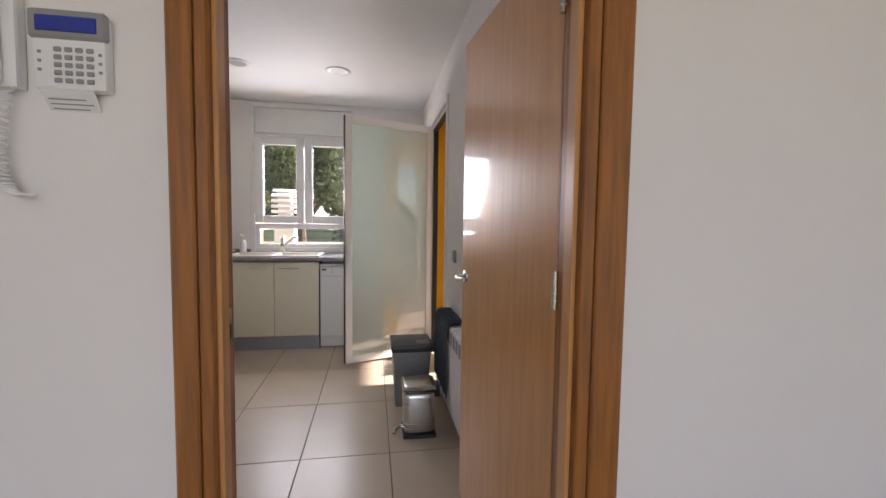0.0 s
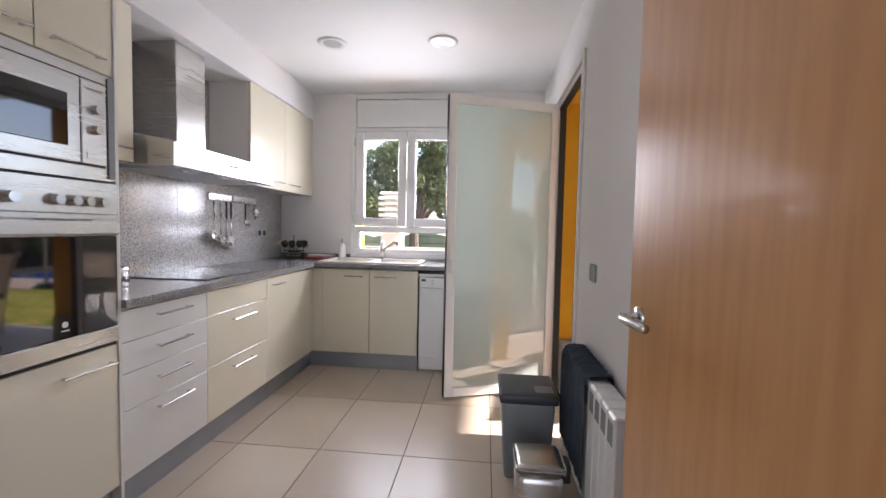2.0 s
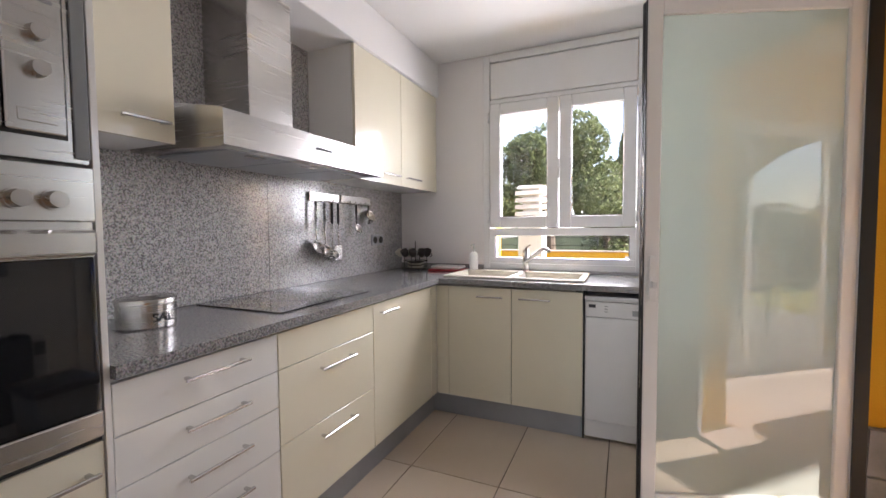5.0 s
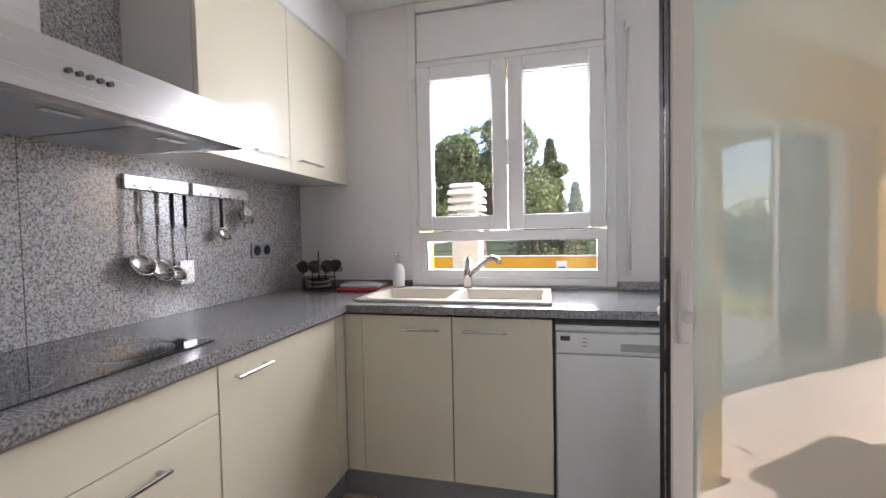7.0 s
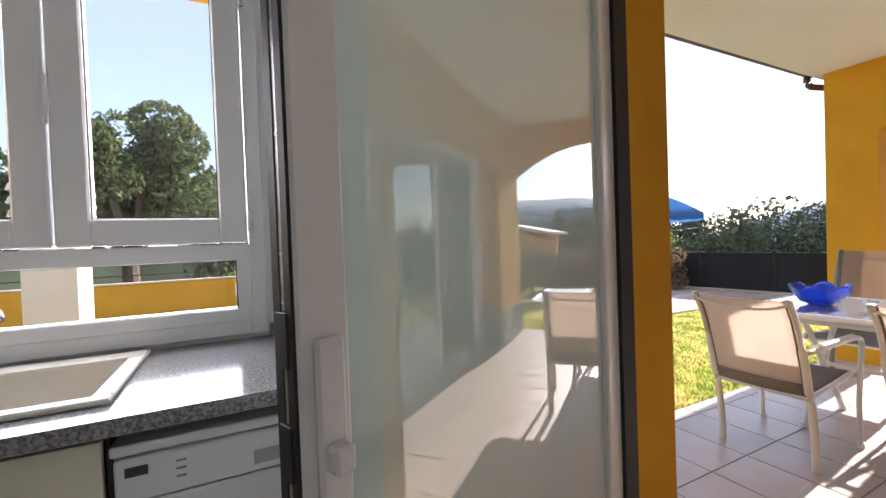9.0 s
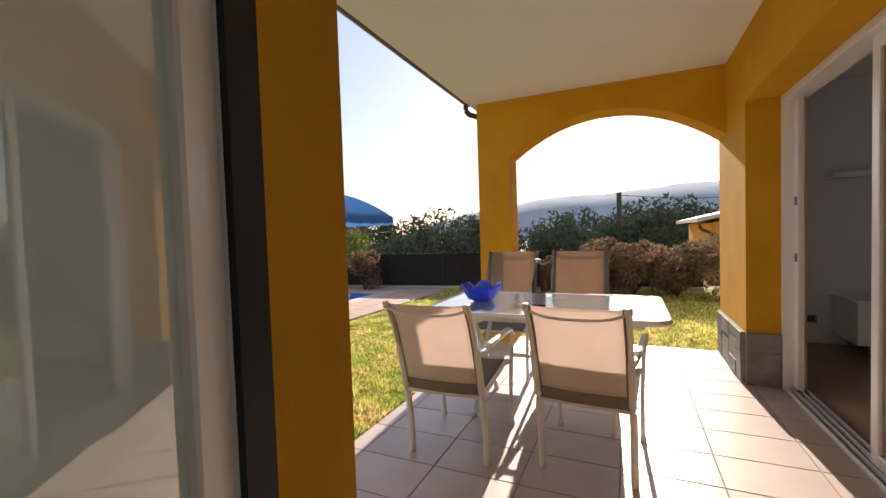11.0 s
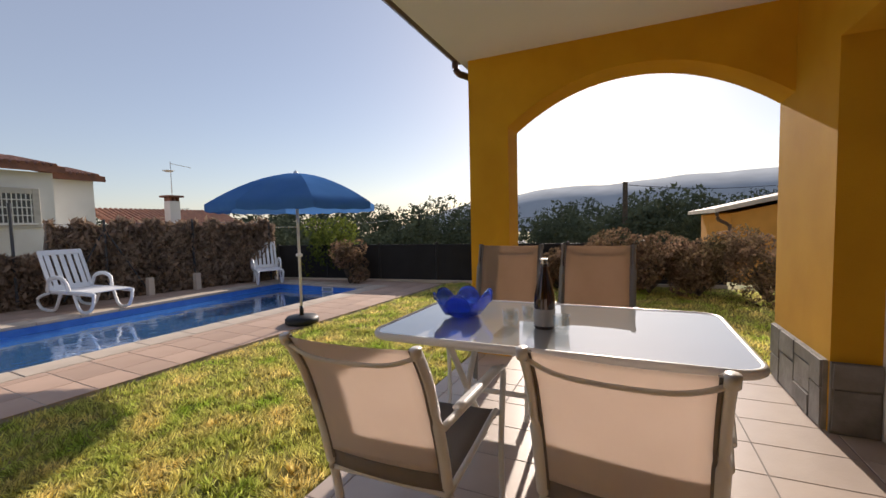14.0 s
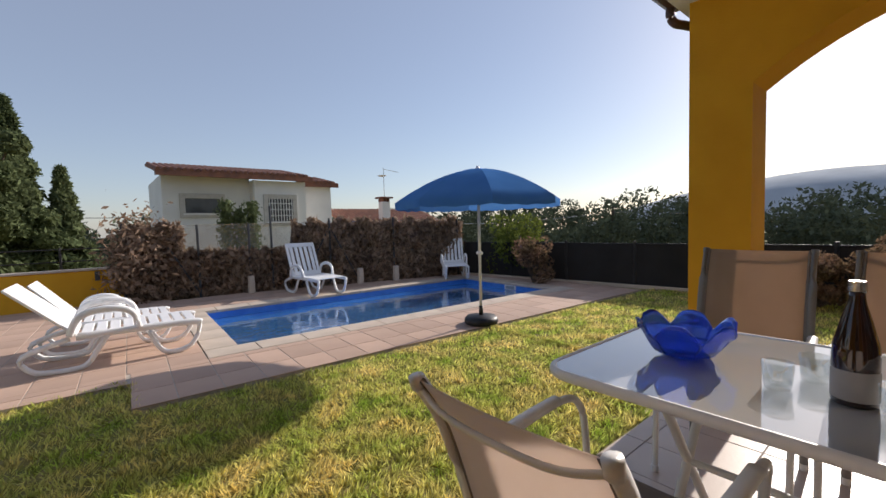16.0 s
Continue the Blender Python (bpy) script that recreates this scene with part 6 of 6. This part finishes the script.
def woods():
    """Crowns of many trees standing in a belt below the hills."""
    r = random.Random(77)
    crowns = []
    for k in range(230):
        a = r.uniform(-0.05, 2.0)
        if abs(a - 1.335) < 0.03:
            continue
        d = r.uniform(34, 62)
        top = r.choice((0.2, 0.8, 1.4, 2.2, 2.6)) + r.uniform(-0.3, 0.3) + 0.028 * d
        if a < 0.75:
            top -= 1.0
        x, y = d * math.sin(a), 3.5 + d * math.cos(a)
        rad = r.uniform(1.0, 2.1)
        crowns.append((x, y, top - rad, rad, 1.0))
        for q in range(4):
            crowns.append((x + r.uniform(-1.4, 1.4), y + r.uniform(-1.4, 1.4), top - rad * r.uniform(1.1, 2.4), rad * r.uniform(0.5, 0.9), 1.2))
    return crowns


scatter("far_woods", 120000, blob_place(woods()), 0.20, LEAF_FAR, None, "distant dark green woods below the hills", 7)
bm = bmesh.new()
prev = None
for i in range(161):
    a = -0.9 + 3.2 * i / 160
    h = 0.2 + 0.5 * math.sin(a * 31) + 0.3 * math.sin(a * 71)
    if abs(a - 1.335) < 0.03:
        h -= 2.5
    p, q = bm.verts.new((64 * math.sin(a), 3.5 + 64 * math.cos(a), -9)), bm.verts.new((66 * math.sin(a), 3.5 + 66 * math.cos(a), h))
    s2 = bm.verts.new((95 * math.sin(a), 3.5 + 95 * math.cos(a), -9))
    if prev:
        bm.faces.new((prev[0], p, q, prev[1]))
        bm.faces.new((prev[1], q, s2, prev[2]))
    prev = (p, q, s2)
solid("woodland_bank", bm, LEAF_FAR, "dark wooded bank under the trees", "bank")


def hills():
    bm = bmesh.new()
    prev = None
    for i in range(161):
        a = 0.2 + 2.4 * i / 160
        h = -30 + 80 * min(1, max(0, (a - 0.95) / 0.27)) + 24 * min(1, max(0, (a - 1.22) / 0.2)) + 16 * min(1, max(0, (a - 1.42) / 0.4)) + 2.0 * math.sin(a * 23 + 1) + 0.8 * math.sin(a * 61)
        v = [bm.verts.new((d * math.sin(a), d * math.cos(a), z)) for d, z in ((700, -50), (820, h * 0.55), (950, h), (1200, -50))]
        if prev:
            for k in range(3):
                bm.faces.new((prev[k], v[k], v[k + 1], prev[k + 1]))
        prev = v
    return bm


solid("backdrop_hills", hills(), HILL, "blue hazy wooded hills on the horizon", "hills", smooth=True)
solid("road_far", prism(bmesh.new(), [(26, 8.4), (66, 19.2), (66, 20.6), (26, 9.8)], "z", -2.2, -1.6), ROAD, "grey road running into the valley", "road")

# ---- houses ----
ho = thing("white_house", (7.7, 26, -1), "white two-storey neighbour house with a clay tile roof", "house")
part("wall", box(3.8, 25.6, -2.5, 7.4, 31, 3.75), HOUSE_WHITE, ho)
part("wall", box(7.4, 25.0, -2.5, 9.95, 31, 3.6), HOUSE_WHITE, ho)
part("wall", box(9.95, 26.2, -2.5, 11.9, 31, 3.65), HOUSE_WHITE, ho)


def tiled_roof(parent, x0, x1, y0, y1, z0, z1):
    rb = bmesh.new()
    prism(rb, [(y0, z0 - 0.10), (y0, z0), (y1, z1), (y1, z1 - 0.12)], "x", x0, x1)
    r = part("roof", rb, ROOF_TILE, parent, "weathered clay tile roof")
    tb2 = bmesh.new()
    nn = int((x1 - x0) / 0.24)
    sl = math.atan2(z1 - z0, y1 - y0)
    for i in range(nn):
        x = x0 + 0.12 + i * (x1 - x0 - 0.2) / nn
        tube(tb2, [(x, y0 - 0.03, z0 + 0.02), (x, y1, z1 + 0.02)], 0.085, 6)
    part("tile_course", tb2, ROOF_TILE, r)
    part("eave_board", box(x0, y0 - 0.02, z0 - 0.24, x1, y0 + 0.08, z0 - 0.101), ROOF_TILE, r)
    return r


tiled_roof(ho, 3.5, 10.2, 24.6, 28.4, 3.85, 4.55)
tiled_roof(ho, 10.2, 12.2, 25.8, 28.4, 3.72, 4.25)
for x0, x1, y, z0, z1 in ((4.65, 6.05, 25.58, 2.05, 2.75), (8.05, 9.25, 24.98, 1.6, 2.75)):
    wn2 = part("window", ring(bmesh.new(), x0 - 0.22, z0 - 0.2, x1 + 0.22, z1 + 0.2, 0.22, y - 0.05, y + 0.05, 0.01), M("rough_stone_surround", (0.52, 0.49, 0.45), 0.9, bump=0.5, bscale=20), ho, "stone window surround")
    part("pane", box(x0, y - 0.01, z0, x1, y + 0.03, z1), M("dark_pane", (0.05, 0.05, 0.055), 0.15), wn2)
    part("sill", box(x0 - 0.1, y - 0.10, z0 - 0.08, x1 + 0.1, y, z0 - 0.001), HOUSE_WHITE, wn2)
for k in range(9):
    x = 8.1 + k * 0.137
    part("grille_bar", rod((x, 24.95, 1.6), (x, 24.95, 2.75), 0.02, seg=6), HOUSE_WHITE, ho)
for z in (1.9, 2.2, 2.5):
    part("grille_bar", rod((8.05, 24.95, z), (9.25, 24.95, z), 0.02, seg=6), HOUSE_WHITE, ho)
part("downpipe", rod((7.45, 24.93, -1), (7.45, 24.93, 3.6), 0.05, seg=8), HOUSE_WHITE, ho)
for k, (x, h) in enumerate(((5.6, 3.1), (6.1, 2.6), (6.6, 3.0))):
    t = thing("cypress", (x, 22.5, -1), "narrow dark cypress in front of the white house", "tree", "cypresses")
    part("trunk", rod((x, 22.5, -1), (x, 22.5, h * 0.6), 0.05, 0.02, 8), BARK, t)
    scatter("crown", 2500, lambda r, x=x, h=h: (x + r.normal() * 0.16 * (1.1 - 0.6 * r.uniform()), 22.5 + r.normal() * 0.16, r.uniform(-0.8, h * 0.78 + r.normal() * 0.1)), 0.07, LEAF, t, "", 50 + k, 1.2, 1.0)
rh = thing("red_roofed_house", (16, 26, -2), "low house with a clay roof, chimney and antenna", "house")
part("wall", box(13.0, 25.3, -3, 19.5, 30, 0.9), HOUSE_WHITE, rh)
tiled_roof(rh, 12.6, 20.0, 24.9, 28.5, 1.05, 2.35)
chm = part("chimney", box(15.2, 26.0, 1.0, 15.75, 26.5, 2.75, bev=0.01), HOUSE_WHITE, rh)
part("chimney_cap", box(15.05, 25.85, 2.95, 15.9, 26.65, 3.05, bev=0.01), ROOF_TILE, chm)
for x in (15.22, 15.42, 15.62):
    part("cap_pillar", box(x, 26.0, 2.751, x + 0.1, 26.5, 2.949), ROOF_TILE, chm)
part("mast", rod((15.6, 26.4, 2.9), (15.6, 26.4, 4.9), 0.025, seg=6), STEEL, rh)
part("dish", lathe(bmesh.new(), [(0.0, 0.05), (0.15, 0.06), (0.28, 0.12), (0.27, 0.13), (0.0, 0.07)], (15.35, 26.2, 4.25), 18), PVC, rh, "white satellite dish")
part("antenna", tube(bmesh.new(), [(15.6, 26.4, 4.8), (16.6, 26.2, 4.65)], 0.015, 5), STEEL, rh)
oh = thing("orange_house", (15.5, 0.0, -1), "orange rendered neighbour house with a clay roof edge", "house")
ob_ = bmesh.new()
prism(ob_, [(1.35, -2.5), (1.35, 1.30), (-4.5, 2.55), (-4.5, -2.5)], "x", 14.0, 19)
part("wall", ob_, ORANGE, oh)
rb = bmesh.new()
prism(rb, [(1.75, 1.33), (1.75, 1.44), (-4.5, 2.78), (-4.5, 2.66)], "x", 13.7, 19.3)
part("roof", rb, COPING, oh, "pale clay roof edge")
part("downpipe", tube(bmesh.new(), smooth_path([(13.75, 1.70, 1.34), (13.8, 1.66, 1.15), (13.93, 1.42, 1.0), (13.95, 1.38, 0.7), (13.95, 1.38, -2)], 4), 0.045, 8), BROWN_METAL, oh)
up = thing("utility_pole", (34, 2.6, -3), "grey wooden utility pole with sagging cables", "pole")
part("pole", rod((34, 4.1, -4), (34, 4.1, 3.9), 0.22, 0.18, 10), BARK, up)
part("cable", tube(bmesh.new(), [(34 + i * 1.2, 4.1 - i * 1.4, 3.7 - 0.25 * math.sin(i * 0.4)) for i in range(9)], 0.025, 5), PLASTIC_DARK, up)
up2 = thing("utility_pole", (36, 24, -3), "slim utility pole with cables above the fence", "pole")
part("pole", rod((36, 22, -4), (36, 22, 2.4), 0.16, 0.13, 8), BARK, up2)
part("cable", tube(bmesh.new(), [(36 - i * 1.6, 22 + i * 1.0, 1.9 - 0.7 * math.sin(i / 12 * math.pi)) for i in range(13)], 0.03, 5), STEEL, up2)
part("cable", tube(bmesh.new(), [(36 + i * 1.0, 22 - i * 1.4, 1.9 - 0.35 * math.sin(i / 9 * math.pi)) for i in range(10)], 0.03, 5), STEEL, up2)
pc = thing("power_cable", (5, 40, 3), "thin overhead power cable", "cable")
part("cable", tube(bmesh.new(), [(-12 + i * 3.0, 33.0, 2.5 + 0.02 * i - 0.5 * math.sin(i / 11 * math.pi)) for i in range(12)], 0.02, 5), PLASTIC_DARK, pc)

# ---- lawn ----
def in_lawn(x, y):
    return not (x < 5.0 and y < 5.08) and y < 7.46 - 0.044 * (x - 1.7) + (0.75 if x < 1.68 else 0)


rr4 = np.random.RandomState(9)
N = 260000
cand = np.stack([rr4.uniform(-3.0, 9.4, N * 3), rr4.uniform(0.0, 8.2, N * 3)], axis=1)
dist = np.hypot(cand[:, 0] - 2.2, cand[:, 1] - 5.2)
keep = (rr4.uniform(0, 1, N * 3) < np.clip(1.5 / (0.4 + dist), 0.10, 1)) & ~((cand[:, 0] < 5.0) & (cand[:, 1] < 5.08)) & (cand[:, 1] < 7.44 - 0.044 * (cand[:, 0] - 1.7) + np.where(cand[:, 0] < 1.68, 0.75, 0))
cand = cand[keep][:N]
cnt = len(cand)
# tufts: every blade leans out of the nearest of many small clumps
tuft = np.round(cand * 11 + 0.35 * np.sin(cand[:, ::-1] * 23)) / 11
tuft += 0.03 * np.sin(tuft[:, ::-1] * 91)
clump = 0.5 + 0.5 * np.sin(tuft[:, 0] * 57.3 + tuft[:, 1] * 33.1) * np.sin(tuft[:, 1] * 47.9 - tuft[:, 0] * 21.7)
clump *= 0.65 + 0.35 * np.sin(cand[:, 0] * 3.1 + np.sin(cand[:, 1] * 2.3)) * np.sin(cand[:, 1] * 3.7)
cand = cand + (tuft - cand) * (0.55 * clump)[:, None]
cand[:, 1] = np.where((cand[:, 0] < 5.02) & (cand[:, 1] < 5.09), 5.09, cand[:, 1])
ang = rr4.uniform(0, 6.283, cnt)
ht = rr4.uniform(0.018, 0.045, cnt) * (0.5 + 0.9 * clump)
wd = rr4.uniform(0.003, 0.0075, cnt) * (1 + 0.12 * np.hypot(cand[:, 0] - 2.2, cand[:, 1] - 5.2))
lean = rr4.normal(0, 0.018, (cnt, 2)) + (cand - tuft) * 0.5
base = np.column_stack([cand, np.full(cnt, -0.032)])
off = np.column_stack([np.cos(ang) * wd, np.sin(ang) * wd, np.zeros(cnt)])
tip = base + np.column_stack([lean, ht + 0.012])
pts = np.stack([base - off, base + off, tip], axis=1).reshape(-1, 3)
me = bpy.data.meshes.new("grass")
me.from_pydata(pts.tolist(), [], np.arange(cnt * 3).reshape(-1, 3).tolist())
me.materials.append(GRASS)
tagged(new("grass", me), "patchy sunlit lawn of short green and dry blades", "grass", kind="stuff")

# ---- floor and paving pieces, last ----
def tile_field(name, base_mat, mat, label, x0, y0, x1, y1, px, py, ox, oy, top, joint, m=None, skip=None, thick=0.012, base=True, piece="tile"):
    """A bed of mortar with separate tiles on it, each an object on a shared mesh."""
    bed = bx(bmesh.new(), x0, y0, top - 0.15, x1, y1, top - 0.003, m=m) if base else None
    floor = solid(name, bed, base_mat, label, "floor")
    meshes = {}
    i0, i1 = math.floor((x0 - ox) / px), math.ceil((x1 - ox) / px)
    j0, j1 = math.floor((y0 - oy) / py), math.ceil((y1 - oy) / py)
    for i in range(i0, i1):
        for j in range(j0, j1):
            a, c2 = max(ox + i * px + joint / 2, x0), min(ox + (i + 1) * px - joint / 2, x1)
            e, g = max(oy + j * py + joint / 2, y0), min(oy + (j + 1) * py - joint / 2, y1)
            if c2 - a < 0.03 or g - e < 0.03 or (skip and skip((a + c2) / 2, (e + g) / 2)):
                continue
            key = (round(c2 - a, 3), round(g - e, 3))
            if key not in meshes:
                bm = bmesh.new()
                w2, h2 = key[0] / 2, key[1] / 2
                bx(bm, -w2, -h2, -thick, w2, h2, 0, 0.0018)
                meshes[key] = finish(bm, piece, mat)
            ob = new(piece, meshes[key])
            ob.parent = floor
            mm = Matrix.Translation(((a + c2) / 2, (e + g) / 2, top))
            ob.matrix_basis = (m @ mm) if m is not None else mm
    return floor


tile_field("floor_kitchen", GROUT, K_TILE, "large beige porcelain floor tiles", XL, 1.04, 0.56, YB, 0.475, 0.683, -0.857, 2.91, 0.0, 0.005)
tile_field("floor_terrace", T_GROUT, T_TILE, "pinkish grey clay terrace tiles with grey joints", 0.86, 2.49, 4.97, 5.05, 0.316, 0.452, 2.79, 3.13, 0.0, 0.006)
PMT = Matrix.Translation((2.58, 8.68, 0)) @ Matrix.Rotation(GA, 4, "Z")


def under_pool(x, y):
    return -0.02 < x < PL + 0.02 and -0.02 < y < PW + 0.02


def pave(name, x0, y0, x1, y1, top=0.0):
    return tile_field(name, P_GROUT, P_TILE, "terracotta paving tiles round the pool", x0, y0, x1, y1, 0.31, 0.425, 0.0, 0.0, top, 0.008, m=PMT)


pave("pavement_near", -0.90, -1.22, 6.1, -0.31)
pave("pavement_far", -0.31, PW + 0.31, 6.1, 4.0)
pave("pavement_east", PL + 0.31, -0.31, 6.1, PW + 0.31)
pave("pavement_west", -4.2, -0.31, -0.31, 4.6)
pave("pavement_west_low", -4.2, -0.60, -0.90, -0.31)
cop = solid("pool_coping", bx(bmesh.new(), -0.315, -0.315, -0.2, -0.125, PW + 0.315, -0.05, m=PMT), P_GROUT, "pale stone coping round the pool", "coping")
cmesh = {}
for x0, y0, x1, y1, nx, ny in ((-0.305, -0.305, PL + 0.305, 0.02, 12, 1), (-0.305, PW - 0.02, PL + 0.305, PW + 0.305, 12, 1), (-0.305, 0.025, 0.02, PW - 0.025, 1, 5), (PL - 0.02, 0.025, PL + 0.305, PW - 0.025, 1, 5)):
    for i in range(nx):
        for j in range(ny):
            a, c2 = x0 + (x1 - x0) * i / nx + 0.003, x0 + (x1 - x0) * (i + 1) / nx - 0.003
            e, g = y0 + (y1 - y0) * j / ny + 0.003, y0 + (y1 - y0) * (j + 1) / ny - 0.003
            key = (round(c2 - a, 3), round(g - e, 3))
            if key not in cmesh:
                cmesh[key] = finish(bx(bmesh.new(), -key[0] / 2, -key[1] / 2, -0.045, key[0] / 2, key[1] / 2, 0, 0.006), "stone", COPING)
            ob = new("stone", cmesh[key])
            ob.parent = cop
            ob.matrix_basis = PMT @ Matrix.Translation(((a + c2) / 2, (e + g) / 2, 0.004))

# slate skirting on the terrace walls
def slate(name, origin, along_v, out_v, length, height, seed):
    r = random.Random(seed)
    o3, av, ov2 = Vector(origin), Vector(along_v), Vector(out_v)
    m = Matrix((( av.x, ov2.x, 0, o3.x), (av.y, ov2.y, 0, o3.y), (0, 0, 1, 0), (0, 0, 0, 1)))
    bed = bx(bmesh.new(), -0.001, 0.0005, 0.0, length + 0.001, 0.022, height, m=m)
    sk2 = solid(name, bed, MORTAR, "grey slate skirting on the rendered wall", "skirting")
    x = 0.0
    while x < length - 0.02:
        w2 = min(r.uniform(0.14, 0.30), length - x)
        if length - x - w2 < 0.08:
            w2 = length - x
        z = 0.0
        while z < height - 0.02:
            h2 = min(r.uniform(0.12, 0.26), height - z)
            if height - z - h2 < 0.07:
                h2 = height - z
            bm = bmesh.new()
            sk = r.uniform(-0.02, 0.02)
            pts2 = [(x + 0.005, z + 0.004 + max(0, sk)), (x + w2 - 0.005, z + 0.004 + max(0, -sk)), (x + w2 - 0.005 - abs(sk) * 0.5, z + h2 - 0.004), (x + 0.005 + abs(sk) * 0.4, z + h2 - 0.004)]
            prism(bm, pts2, "y", 0.022, 0.030 + r.uniform(0, 0.008))
            for v in bm.verts:
                v.co = m @ v.co
            part("stone", bm, STONE, sk2)
            z += h2
        x += w2
    return sk2


slate("skirting_stub", (4.05, 2.715, 0), (1, 0, 0), (0, 1, 0), 0.92, 0.40, 1)
slate("skirting_reveal", (4.03, 2.50, 0), (0, 1, 0), (-1, 0, 0), 0.215, 0.40, 2)
slate("skirting_jamb", (0.62, 4.0, 0), (1, 0, 0), (0, -1, 0), 0.22, 0.40, 3)
slate("skirting_wall", (0.85, 4.03, 0), (0, 1, 0), (1, 0, 0), 0.85, 0.40, 4)
